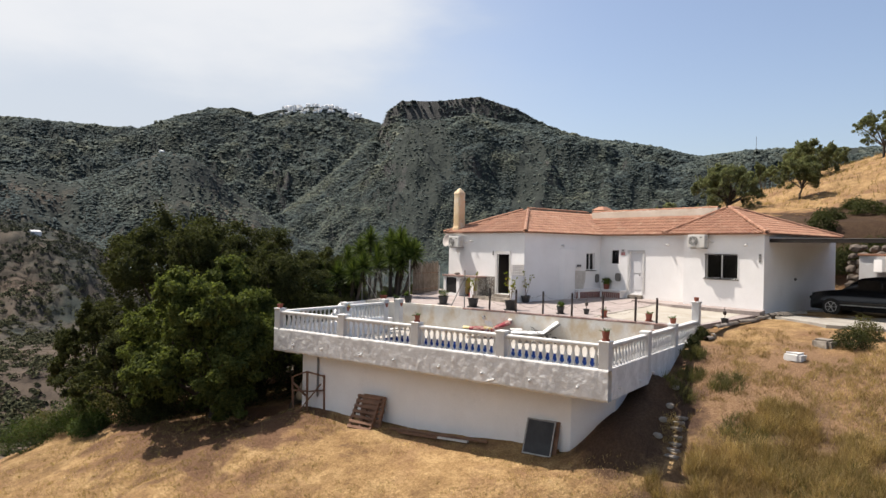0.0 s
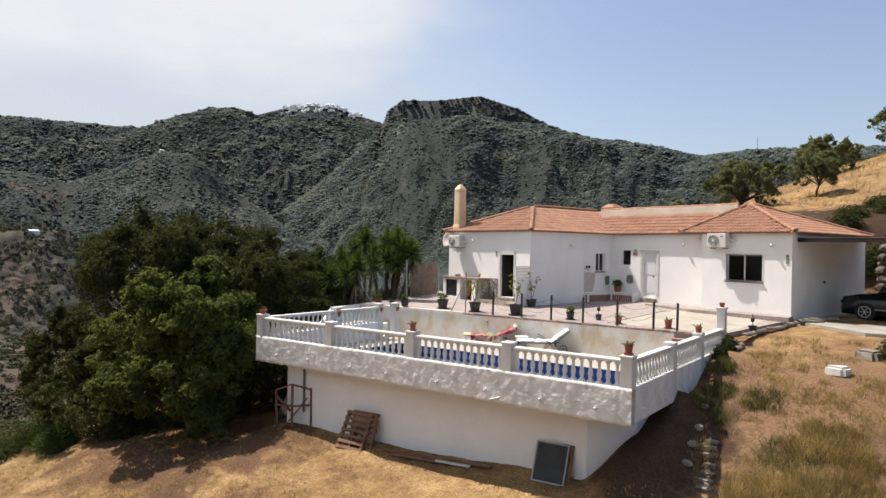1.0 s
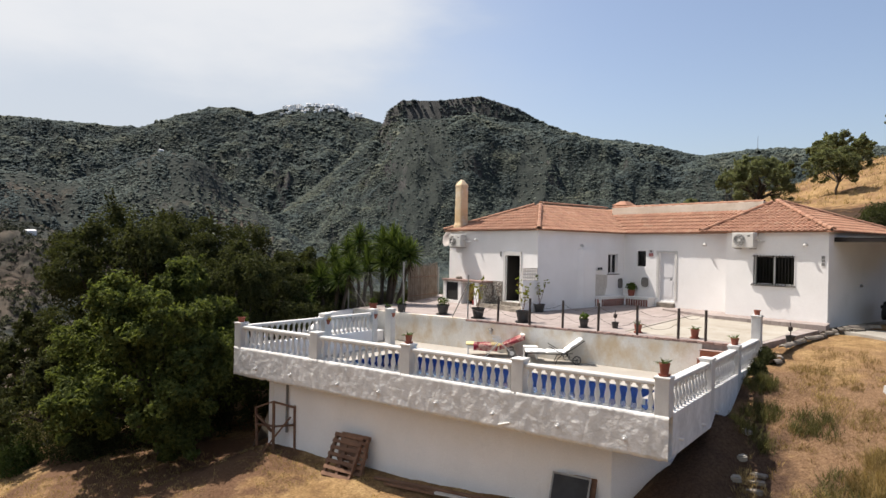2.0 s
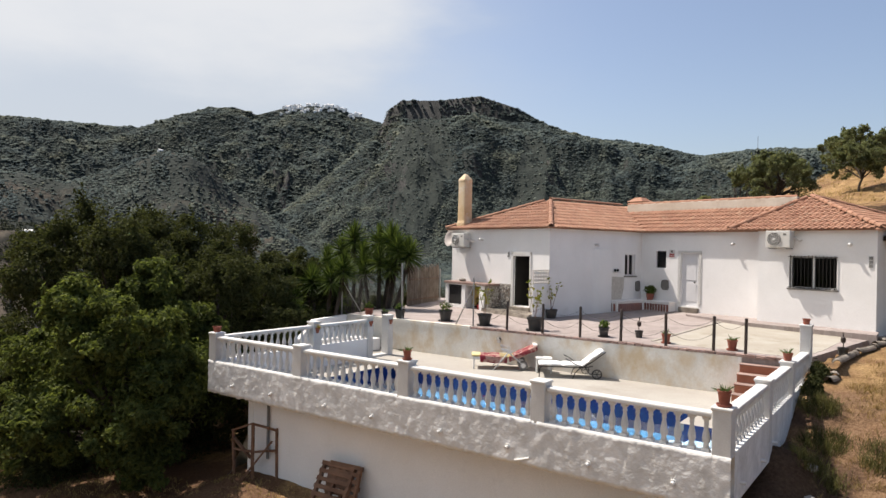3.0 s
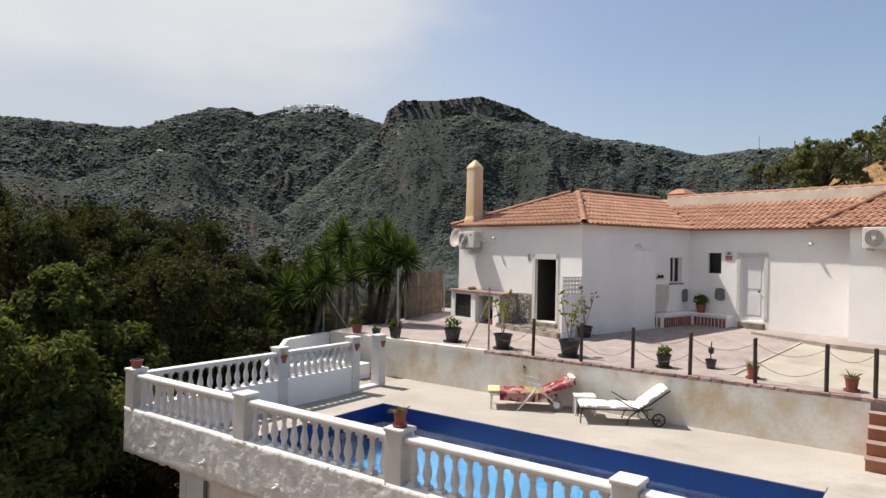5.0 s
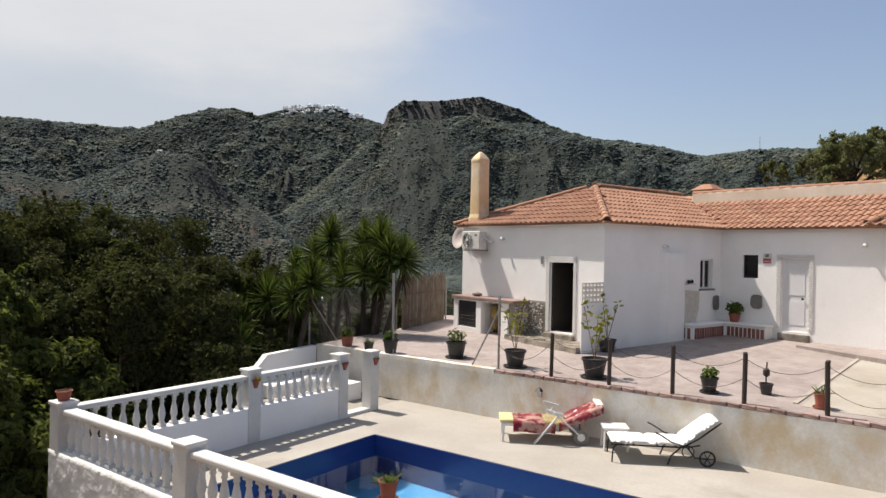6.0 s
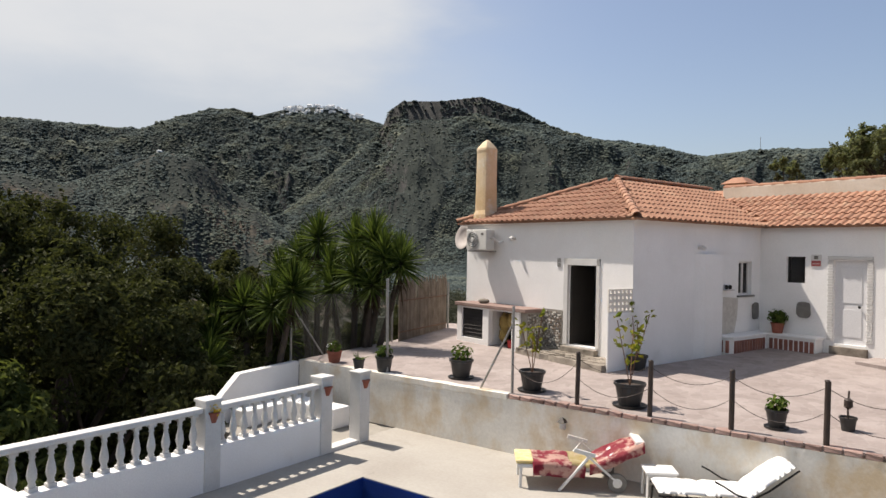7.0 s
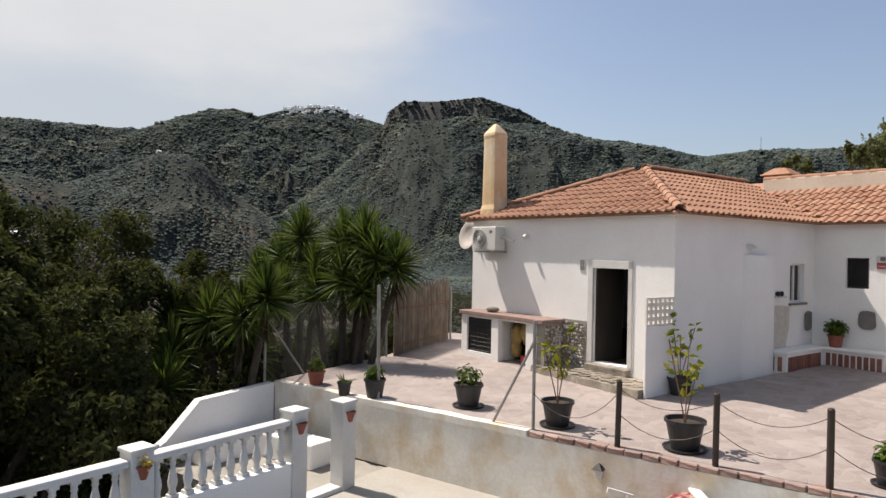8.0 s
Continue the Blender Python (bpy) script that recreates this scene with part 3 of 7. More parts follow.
M_PANEL = surface("dark_mesh_panel", (0.022, 0.023, 0.026), (0.04, 0.042, 0.046), 3.0, 90, 0.7, 0.3, 0.002)
M_SIGN = surface("sign_white", (0.62, 0.60, 0.58), (0.68, 0.66, 0.64), 3.0, 50, 0.5, 0.0)
M_SIGN_RED = surface("sign_red", (0.30, 0.06, 0.06), (0.36, 0.09, 0.08), 3.0, 50, 0.5, 0.0)
M_DOOR = surface("white_door_paint", (0.66, 0.66, 0.67), (0.72, 0.72, 0.73), 1.5, 40, 0.5, 0.05, 0.001)
M_BLACKPAINT = surface("black_car_paint", (0.008, 0.009, 0.011), (0.014, 0.015, 0.018), 2.0, 60, 0.22, 0.0)
M_TYRE = surface("tyre_rubber", (0.012, 0.012, 0.012), (0.02, 0.02, 0.02), 4.0, 60, 0.9, 0.2, 0.003)
M_ALLOY = surface("wheel_alloy", (0.48, 0.48, 0.48), (0.58, 0.58, 0.58), 4.0, 60, 0.35, 0.0, 0.001, metal=0.9)
M_SACK = surface("ochre_sacking", (0.22, 0.15, 0.045), (0.34, 0.25, 0.09), 5.0, 40, 0.95, 0.4, 0.006)
M_REDCLOTH = surface("red_plastic", (0.42, 0.03, 0.03), (0.5, 0.05, 0.05), 5.0, 40, 0.6, 0.1, 0.002)
M_YELLOW = surface("yellow_petals", (0.60, 0.38, 0.02), (0.72, 0.50, 0.05), 9.0, 60, 0.8, 0.0)
M_CONCRETE = surface("bare_concrete", (0.24, 0.22, 0.19), (0.34, 0.32, 0.28), 1.3, 18, 0.9, 0.3, 0.008, stain=(0.18, 0.15, 0.12), stain_scale=1.0)
M_FASCIA = surface("dark_carport_metal", (0.012, 0.009, 0.008), (0.024, 0.018, 0.016), 2.0, 30, 0.95, 0.1, 0.002)
M_DISH = surface("faded_dish_paint", (0.46, 0.41, 0.38), (0.54, 0.49, 0.46), 4.0, 40, 0.6, 0.1, 0.002)
M_WIRE = surface("fence_wire", (0.035, 0.038, 0.034), (0.06, 0.064, 0.057), 8.0, 60, 0.6, 0.0, metal=0.4)


def leaf_material(name, dark, light, rough=0.6, through_light=0.3):
    """Leaves: tone varies leaf by leaf and in broad patches; some light passes through the blade."""
    m, nt, b = material(name, rough)
    geo = nt.nodes.new("ShaderNodeNewGeometry")
    col = ramp(nt, geo.outputs["Random Per Island"], [(0.0, dark), (1.0, light)])
    big = ramp(nt, tex(nt, "noise", 1.1, 3.0), [(0.35, (0.60, 0.61, 0.60)), (0.65, (1.0, 1.0, 1.0))])
    col = mixc(nt, col, big, 1.0, "MULTIPLY")
    nt.links.new(col, b.inputs["Base Color"])
    b.inputs["Specular IOR Level"].default_value = 0.06
    tl = nt.nodes.new("ShaderNodeBsdfTranslucent")
    nt.links.new(mixc(nt, col, (1.3, 1.35, 0.8), 1.0, "MULTIPLY"), tl.inputs["Color"])
    mx = nt.nodes.new("ShaderNodeMixShader")
    mx.inputs["Fac"].default_value = through_light
    nt.links.new(b.outputs["BSDF"], mx.inputs[1])
    nt.links.new(tl.outputs["BSDF"], mx.inputs[2])
    nt.links.new(mx.outputs["Shader"], nt.nodes["Material Output"].inputs["Surface"])
    return m


M_LEAF_POT = leaf_material("pot_plant_leaf", (0.05, 0.10, 0.02), (0.16, 0.20, 0.045))
M_LEAF_YELLOW = leaf_material("yellowing_leaf", (0.16, 0.20, 0.03), (0.36, 0.32, 0.05))


def glass_material(name, tint, rough=0.02, ior=1.45):
    m, nt, b = material(name, rough)
    b.inputs["Base Color"].default_value = (*tint, 1.0)
    b.inputs["IOR"].default_value = ior
    b.inputs["Transmission Weight"].default_value = 1.0
    return m, nt, b


M_GLASS = glass_material("window_glass", (0.16, 0.17, 0.17))[0]


def water_material():
    m, nt, b = glass_material("pool_water", (0.72, 0.90, 0.98), 0.0, 1.33)
    relief(nt, b, tex(nt, "noise", 2.2, 3.0), 0.06, 0.05)
    return m


def mosaic_material(name, dark, light, size):
    """Small glazed squares with pale joints."""
    m, nt, b = material(name, 0.25)
    geo = nt.nodes.new("ShaderNodeNewGeometry")
    br = nt.nodes.new("ShaderNodeTexVoronoi")
    br.distance = "CHEBYCHEV"
    br.inputs["Randomness"].default_value = 0.0
    br.inputs["Scale"].default_value = 1.0 / size
    nt.links.new(geo.outputs["Position"], br.inputs["Vector"])
    col = mixc(nt, dark, light, tex(nt, "noise", 9.0, 3.0))
    nt.links.new(mixc(nt, col, tuple(c * 1.6 for c in light), span(nt, br.outputs["Distance"], 0.45, 0.5, 0.0, 0.5)), b.inputs["Base Color"])
    return m


M_WATER = water_material()
M_NAVY = mosaic_material("navy_mosaic", (0.008, 0.024, 0.12), (0.014, 0.038, 0.17), 0.05)
M_POOLBLUE = mosaic_material("light_blue_mosaic", (0.05, 0.19, 0.37), (0.08, 0.245, 0.43), 0.05)
M_POOLWHITE = surface("white_pool_steps", (0.36, 0.46, 0.54), (0.44, 0.54, 0.60), 2.0, 30, 0.6, 0.1, 0.003)

# ---- pool ----
WATER_Z = DECK_Z - 0.20
pool = thing("swimming_pool", "rectangular in-ground pool with navy tiles and clear blue water", "pool")
px0, px1, py0, py1 = POOL
sx0, sx1, sy0, sy1 = STEPS
PF = -2.75
for name, b6 in (("pool_wall", (px0 - 0.1, px0 + 0.012, py0, py1, PF, DECK_Z - 0.002)), ("pool_wall", (px0 + 0.013, sx0, py1 - 0.012, py1 + 0.1, PF, DECK_Z - 0.002)), ("pool_wall", (px0 + 0.013, sx0, py0 - 0.1, py0 + 0.012, PF, DECK_Z - 0.002)),
                 ("pool_wall", (px1 - 0.012, px1 + 0.1, sy1 + 0.001, py1 - 0.013, PF, DECK_Z - 0.002)), ("pool_wall", (px1 - 0.012, px1 + 0.1, py0 + 0.013, sy0 - 0.001, PF, DECK_Z - 0.002)), ("pool_wall", (sx0 + 0.1, sx1, sy1 - 0.012, sy1 + 0.1, PF, DECK_Z - 0.002)),
                 ("pool_wall", (sx0 + 0.1, sx1, sy0 - 0.1, sy0 + 0.012, PF, DECK_Z - 0.002)), ("pool_wall", (sx1 - 0.012, sx1 + 0.1, sy0 + 0.013, sy1 - 0.013, PF, DECK_Z - 0.002))):
    part(name, box(BM(), *b6), M_NAVY, pool, "navy mosaic tiles")
part("pool_floor", box(BM(), px0, px1, py0, py1, PF - 0.1, PF), M_POOLBLUE, pool, "light blue mosaic")
for k, (a, b, zz) in enumerate(((sx0 + 0.55, sx1, -1.42), (sx0 + 0.2, sx0 + 0.55, -1.65), (sx0 - 0.2, sx0 + 0.2, -1.9))):
    part("pool_step", box(BM(), a, b, sy0, sy1, PF, zz, 0.02), M_POOLWHITE, pool, "white underwater step")
wv = [(x, y, WATER_Z) for x, y in ((px0, py0), (px1, py0), (px1, sy0), (sx1, sy0), (sx1, sy1), (px1, sy1), (px1, py1), (px0, py1))]
wm = bpy.data.meshes.new("mesh")
wm.from_pydata(wv, [], [tuple(range(8))])
water = part("water", wm, M_WATER, pool, "clear still water")
water.visible_shadow = False
for x0, x1, y0, y1 in ((px0 - 0.28, px0, py0 - 0.28, py1 + 0.28), (px0, px1, py1, py1 + 0.28), (px0, px1, py0 - 0.28, py0)):
    part("coping", box(BM(), x0, x1, y0, y1, DECK_Z + 0.001, DECK_Z + 0.016, 0.006), M_DECK, pool)

# ---- balustrades ----
RAIL_Z0, RAIL_Z1, CURB_Z = 0.12, 0.205, -0.40


def baluster_mesh():
    bm = BM()
    box(bm, -0.055, 0.055, -0.055, 0.055, 0.0, 0.05)
    box(bm, -0.05, 0.05, -0.05, 0.05, 0.475, 0.525)
    lathe(bm, [(0.038, 0.05), (0.048, 0.075), (0.036, 0.10), (0.056, 0.16), (0.060, 0.20), (0.050, 0.27), (0.034, 0.34), (0.028, 0.39), (0.042, 0.41), (0.032, 0.43), (0.042, 0.475)], 10, caps=False)
    me = finish(bm)
    me.polygons.foreach_set("use_smooth", [len(p.vertices) == 4 and p.area < 0.0022 for p in me.polygons])
    me.materials.append(M_PAINT)
    return me


BALUSTER = baluster_mesh()


def post_part(par, x, y, z0, z1=0.30, w=0.28):
    bm = BM()
    box(bm, x - w / 2, x + w / 2, y - w / 2, y + w / 2, z0, z1 - 0.05, 0.012)
    box(bm, x - w / 2 - 0.02, x + w / 2 + 0.02, y - w / 2 - 0.02, y + w / 2 + 0.02, z1 - 0.055, z1, 0.015)
    return part("post", bm, M_PAINT, par)


def bay(par, a, b, count, along):
    """Top rail and balusters between two posts; along: 'x' at fixed y, or 'y' at fixed x; a, b: (x, y)."""
    (xa, ya), (xb, yb) = a, b
    bm = BM()
    if along == "x":
        box(bm, xa, xb, ya - 0.10, ya + 0.10, RAIL_Z0, RAIL_Z1, 0.025)
    else:
        box(bm, xa - 0.10, xa + 0.10, ya, yb, RAIL_Z0, RAIL_Z1, 0.025)
    part("top_rail", bm, M_PAINT, par)
    for k in range(count):
        f = (k + 0.5) / count
        ob = part("baluster", BALUSTER, M_PAINT, par)
        ob.location = (xa + (xb - xa) * f, ya + (yb - ya) * f, CURB_Z - 0.002)


front = thing("front_balustrade", "white concrete balustrade on a rough stucco parapet over the garden", "balustrade", group="pool balustrades")
fy = -7.86
posts_x = (-3.83, -0.69, 2.39, 5.38, 8.37)
for x in posts_x:
    post_part(front, x, fy, CURB_Z - 0.04, w=0.27)
for a, b in zip(posts_x, posts_x[1:]):
    bay(front, (a + 0.14, fy), (b - 0.14, fy), 13, "x")
bm = BM()
nx, nz = 190, 12
grid = [[bm.verts.new((-3.97 + 12.48 * i / nx, -8.0 + 0.014 * fbm(i * 0.7, k * 0.7, 1.2), (-1.205 + 0.032 * fbm(i * 0.9, 5.0, 1.0) if k == 0 else -1.2 + 0.8 * k / nz))) for i in range(nx + 1)] for k in range(nz + 1)]
for k in range(nz):
    for i in range(nx):
        bm.faces.new((grid[k][i], grid[k][i + 1], grid[k + 1][i + 1], grid[k + 1][i]))
back = [[bm.verts.new((-3.97 + 12.48 * i / nx, -7.76, -1.2 if k == 0 else CURB_Z)) for i in range(nx + 1)] for k in range(2)]
for i in range(nx):
    bm.faces.new((back[0][i + 1], back[0][i], back[1][i], back[1][i + 1]))
    bm.faces.new((grid[nz][i], grid[nz][i + 1], back[1][i + 1], back[1][i]))
    bm.faces.new((grid[0][i + 1], grid[0][i], back[0][i], back[0][i + 1]))
part("parapet", bm, M_STUCCO, front, "rough troweled white stucco", smooth=True)
for x in (-2.94, -1.54, 0.23, 1.61, 3.33, 4.82, 6.33, 7.70):
    bm = BM()
    beam(bm, (x, -7.98, -0.925), (x, -8.10, -0.935), 0.030, seg=10)
    beam(bm, (x, -7.98, -0.925), (x, -8.025, -0.925), 0.052, seg=10)
    part("drain_spout", bm, M_PLASTIC, front, "short white drain pipe")
bm = BM()
beam(bm, (4.98, -8.03, -1.13), (5.28, -8.06, -1.03), 0.022, seg=8)
part("drain_pipe", bm, M_PLASTIC, front, "slanting white drain pipe")

left = thing("left_balustrade", "white concrete balustrade with gate posts beside the steps", "balustrade", group="pool balustrades")
lx = -3.86
for y, zt in ((-4.52, 0.32), (-2.20, 0.33), (-1.22, 0.29)):
    post_part(left, lx, y, DECK_Z, zt, 0.27)
bay(left, (lx, fy + 0.14), (lx, -4.66), 14, "y")
bay(left, (lx, -4.38), (lx, -2.34), 10, "y")
part("parapet", box(BM(), lx - 0.11, lx + 0.11, -7.74, -2.3, -1.2, CURB_Z, 0.01), M_WHITE, left)
part("threshold", box(BM(), lx - 0.12, lx + 0.12, -2.06, -1.36, DECK_Z - 0.1, DECK_Z + 0.07, 0.01), M_PAINT, left)

right = thing("right_balustrade", "white concrete balustrade along the stairs side of the deck", "balustrade", group="pool balustrades")
rx = 8.37
for y, zt in ((-4.95, 0.29), (-2.46, 0.30)):
    post_part(right, rx, y, DECK_Z, zt, 0.26)
post_part(right, rx, 0.12, -0.5, 0.86, 0.25)
bay(right, (rx, fy + 0.14), (rx, -5.08), 12, "y")
bay(right, (rx, -4.82), (rx, -2.59), 11, "y")
bay(right, (rx, -2.33), (rx, 0.0), 10, "y")
part("parapet", box(BM(), rx - 0.10, rx + 0.12, -7.74, -0.01, -1.2, CURB_Z, 0.01), M_STUCCO, right)
for y, z in ((-7.29, -0.94), (-5.76, -0.98), (-4.73, -0.90)):
    bm = BM()
    beam(bm, (8.48, y, z), (8.58, y, z), 0.03, seg=10)
    part("drain_spout", bm, M_PLASTIC, right)

# ---- landing beyond the gate, stairs, edging ----
bm = BM()
box(bm, -6.95, -3.98, -2.4, -0.07, -2.2, DECK_Z - 0.02)
single("gate_landing", bm, M_CONCRETE, "", "", kind="structure")
bm = BM()
wall_side = [(-2.45, -1.9), (-2.45, -0.74), (-2.31, -0.67), (-1.68, -0.09), (-0.065, -0.02), (-0.065, -1.9)]
lo = [bm.verts.new((-7.05, y, z)) for y, z in wall_side]
hi = [bm.verts.new((-6.87, y, z)) for y, z in wall_side]
bm.faces.new(lo)
bm.faces.new(hi[::-1])
for k in range(6):
    bm.faces.new((lo[k], hi[k], hi[(k + 1) % 6], lo[(k + 1) % 6]))
single("garden_wall", bm, M_WHITE, "", "", kind="structure")
for k, (x, y, w, d, h) in enumerate(((-5.6, -0.75, 1.6, 0.5, 0.42), (-6.5, -1.4, 0.5, 1.2, 0.34))):
    single("low_bench", box(BM(), -w / 2, w / 2, -d / 2, d / 2, 0, h, 0.03), M_WHITE, "low white rendered seat beside the gate", "bench", (x, y, DECK_Z - 0.02), group="landing seats")

stair = thing("garden_stairs", "terracotta-tiled stairs between deck and upper terrace", "stairs")
for k in range(5):
    z1 = DECK_Z + 0.21 * (k + 1) - 0.0
    y1 = -1.08 + 0.27 * k
    if k < 4:
        part("step", box(BM(), 6.95, 8.26, y1 + 0.02, -0.004 if k == 3 else -0.002 - 0.001 * k, DECK_Z + 0.001 if k == 0 else DECK_Z + 0.21 * k + 0.001, z1 - 0.022), M_TERRA, stair)
        part("tread", box(BM(), 6.93, 8.25, y1 - 0.01, y1 + 0.275, z1 - 0.021, z1, 0.008), M_EDGE, stair, "worn pinkish tread")

edging = thing("terrace_edging", "worn red brick edging along the terrace", "edging", kind="structure")
bricks = []
for k in range(4):
    bm = box(BM(), -0.114 + 0.004 * k, 0.116 - 0.003 * k, -0.10, 0.09 + 0.006 * k, -0.035, 0.035, 0.010)
    for v in bm.verts:
        v.co += Vector((random.uniform(-0.006, 0.006), random.uniform(-0.008, 0.008), random.uniform(-0.004, 0.003)))
    me = finish(bm)
    me.materials.append(M_EDGE)
    bricks.append(me)
for k in range(40):
    ob = part("brick", random.choice(bricks), M_EDGE, edging)
    ob.matrix_basis = pose(-1.18 + 0.238 * k, 0.04, -0.031 + random.uniform(-0.005, 0.003), random.uniform(-1.5, 1.5), random.uniform(-1, 1), random.uniform(-2.5, 2.5))
bm = BM()
n_lip = 60
for side in (0, 1):
    for k in range(n_lip + 1):
        x = -6.86 + 5.54 * k / n_lip
        w = 0.010 * noise.noise((x * 2.3, 4.0, 1.0))
        for y, z in ((-0.072 + w, -0.09), (-0.070 + w, 0.012 + 0.3 * w)) if side == 0 else ((0.13 + 4 * w, 0.012 + 0.3 * w), (0.13 + 4 * w, -0.09)):
            bm.verts.new((x, y, z))
bm.verts.ensure_lookup_table()
ring = lambda k: [bm.verts[2 * k], bm.verts[2 * k + 1], bm.verts[2 * (n_lip + 1) + 2 * k], bm.verts[2 * (n_lip + 1) + 2 * k + 1]]
for k in range(n_lip):
    a, b = ring(k), ring(k + 1)
    for q in range(4):
        bm.faces.new((a[q], a[(q + 1) % 4], b[(q + 1) % 4], b[q]))
bm.faces.new(ring(0))
bm.faces.new(ring(n_lip)[::-1])
single("trim", bm, M_RETAIN, "pale plaster lip along the terrace edge", "trim", kind="structure")

# unfinished yellowish square, and the raised apron under the house wall
bm = BM()
prism(bm, [(4.55, 0.45), (8.2, 0.30), (8.55, 1.8), (8.9, 5.0), (5.05, 6.1)], -0.2, 0.012)
for v in bm.verts:
    if v.co.z > -0.1:
        v.co.z = terrace_z(v.co.x, v.co.y) + 0.006
single("bare_screed", bm, M_SCREED, "", "", kind="structure")
for a, b in (((4.45, 0.6), (4.97, 6.15)), ((4.97, 6.15), (9.1, 4.95))):
    single("kerb", beam(BM(), (*a, terrace_z(*a) - 0.03), (*b, terrace_z(*b) - 0.03), 0.08, 0.10), M_SCREED, "", "", kind="structure")
bm = BM()
q = [from_house(*p) for p in ((1.35, 7.75), (1.35, 8.79), (3.9, 8.79), (3.9, 8.0), (7.6, 8.0), (7.9, 7.0), (4.0, 6.95))]
prism(bm, [(p.x, p.y) for p in q], -0.2, 0.28)
for v in bm.verts:
    if v.co.z > 0:
        v.co.z = 0.27 + 0.004 * max(0.0, v.co.x - 2)
single("house_apron", bm, M_TERRACE, "", "", kind="structure")

# ---- house details ----
def tile_mesh(mat):
    """One clay tile: a flat pan and a raised roll, thick lower lip."""
    bm = BM()
    prof = [(-0.100, 0.0), (-0.030, 0.0), (-0.012, 0.024), (0.020, 0.040), (0.060, 0.037), (0.088, 0.017), (0.100, 0.0)]
    rows = []
    for y, dz in ((0.0, 0.030), (0.40, 0.0)):
        rows.append([bm.verts.new((x, y, z + dz)) for x, z in prof])
    lip = [bm.verts.new((x, 0.0, z * 0.75 - 0.002)) for x, z in prof]
    for k in range(len(prof) - 1):
        bm.faces.new((rows[0][k], rows[0][k + 1], rows[1][k + 1], rows[1][k]))
        bm.faces.new((lip[k], lip[k + 1], rows[0][k + 1], rows[0][k]))
    me = finish(bm)
    me.materials.append(mat)
    return me


def roof_frame(pl):
    a, b = Vector(pl[0]), Vector(pl[1])
    e = (b - a).normalized()
    n = (b - a).cross(Vector(pl[2]) - a).normalized()
    if n.z < 0:
        n = -n
    s = n.cross(e)
    if s.z < 0:
        e, s = -e, -s
    return a, e, s, n


def inside_poly(p, poly):
    hit = False
    for (x0, y0), (x1, y1) in zip(poly, poly[1:] + poly[:1]):
        if (y0 > p[1]) != (y1 > p[1]) and p[0] < (x1 - x0) * (p[1] - y0) / (y1 - y0) + x0:
            hit = not hit
    return hit


def tile_places(key):
    pl = roof_planes[key]
    a, e, s, n = roof_frame(pl)
    poly = [((Vector(c) - a).dot(e), (Vector(c) - a).dot(s)) for c in pl]
    lo, hi = min(p[0] for p in poly), max(p[0] for p in poly)
    top = max(p[1] for p in poly)
    out = []
    k = 0
    while k * 0.36 < top:
        i = 0
        while lo + 0.1 + i * 0.2 < hi + 0.1:
            x, y = lo + 0.1 + i * 0.2, k * 0.36 - 0.03
            i += 1
            if not inside_poly((x, y + 0.17), poly):
                continue
            q = a + e * x + s * y + n * 0.004
            if key == "court" and q.y > 10.45:
                continue
            m = Matrix((e, s, n)).transposed().to_4x4()
            m.translation = q
            out.append(m @ Matrix.Rotation(random.uniform(-0.012, 0.012), 4, "Z"))
        k += 1
    return out


TILE = tile_mesh(M_TILE)
single_tiles = tile_places("front")
side_tiles = sorted(tile_places("side"), key=lambda m: m.translation.y)
room = 300 - len(single_tiles)
single_tiles += side_tiles[:room]
joined_tiles = side_tiles[room:] + tile_places("court") + tile_places("window") + tile_places("carport")
for m in single_tiles:
    ob = part("roof_tile", TILE, M_TILE, roof)
    ob.matrix_basis = m
tv = np.array([v.co[:] for v in TILE.vertices])
tf = [tuple(p.vertices) for p in TILE.polygons]
verts, faces = [], []
for m in joined_tiles:
    base = len(verts)
    arr = np.array(m)
    verts += (tv @ arr[:3, :3].T + arr[:3, 3]).tolist()
    faces += [tuple(i + base for i in f) for f in tf]
me = bpy.data.meshes.new("mesh")
me.from_pydata(verts, [], faces)
tagged(part("roof_tiling", me, M_TILE_FAR, house), kind="stuff")


def ridge_mesh():
    bm = BM()
    rings = []
    for y, r in ((0.0, 0.095), (0.42, 0.078)):
        rings.append([bm.verts.new((r * math.cos(math.pi * k / 8) * 1.1, y, r * math.sin(math.pi * k / 8) - 0.01)) for k in range(9)])
    lip = [bm.verts.new((v.co.x * 0.82, 0.0, v.co.z * 0.82)) for v in rings[0]]
    for k in range(8):
        bm.faces.new((rings[0][k], rings[0][k + 1], rings[1][k + 1], rings[1][k]))
        bm.faces.new((lip[k], lip[k + 1], rings[0][k + 1], rings[0][k]))
    me = finish(bm)
    me.materials.append(M_TILE)
    return me


RIDGE_TILE = ridge_mesh()
for a, b in (((A_L, A_F, E0), APEX_A), ((A_R, A_F, E0), APEX_A), (APEX_A, (-4.30, 11.25, RIDGE)), ((2.95, WB_F, E0), APEX_B), ((B_R, WB_F, E0), APEX_B), ((B_R, A_B, E0), APEX_B)):
    a, b = Vector(a), Vector(b)
    d = (b - a).normalized()
    x = d.cross(Vector((0, 0, 1))).normalized()
    n = x.cross(d)
    m = Matrix((x, d, n)).transposed().to_4x4()
    steps = int((b - a).length / 0.36)
    for k in range(steps):
        ob = part("ridge_tile", RIDGE_TILE, M_TILE, roof)
        m.translation = a + d * (k * 0.36) + n * 0.055
        ob.matrix_basis = m
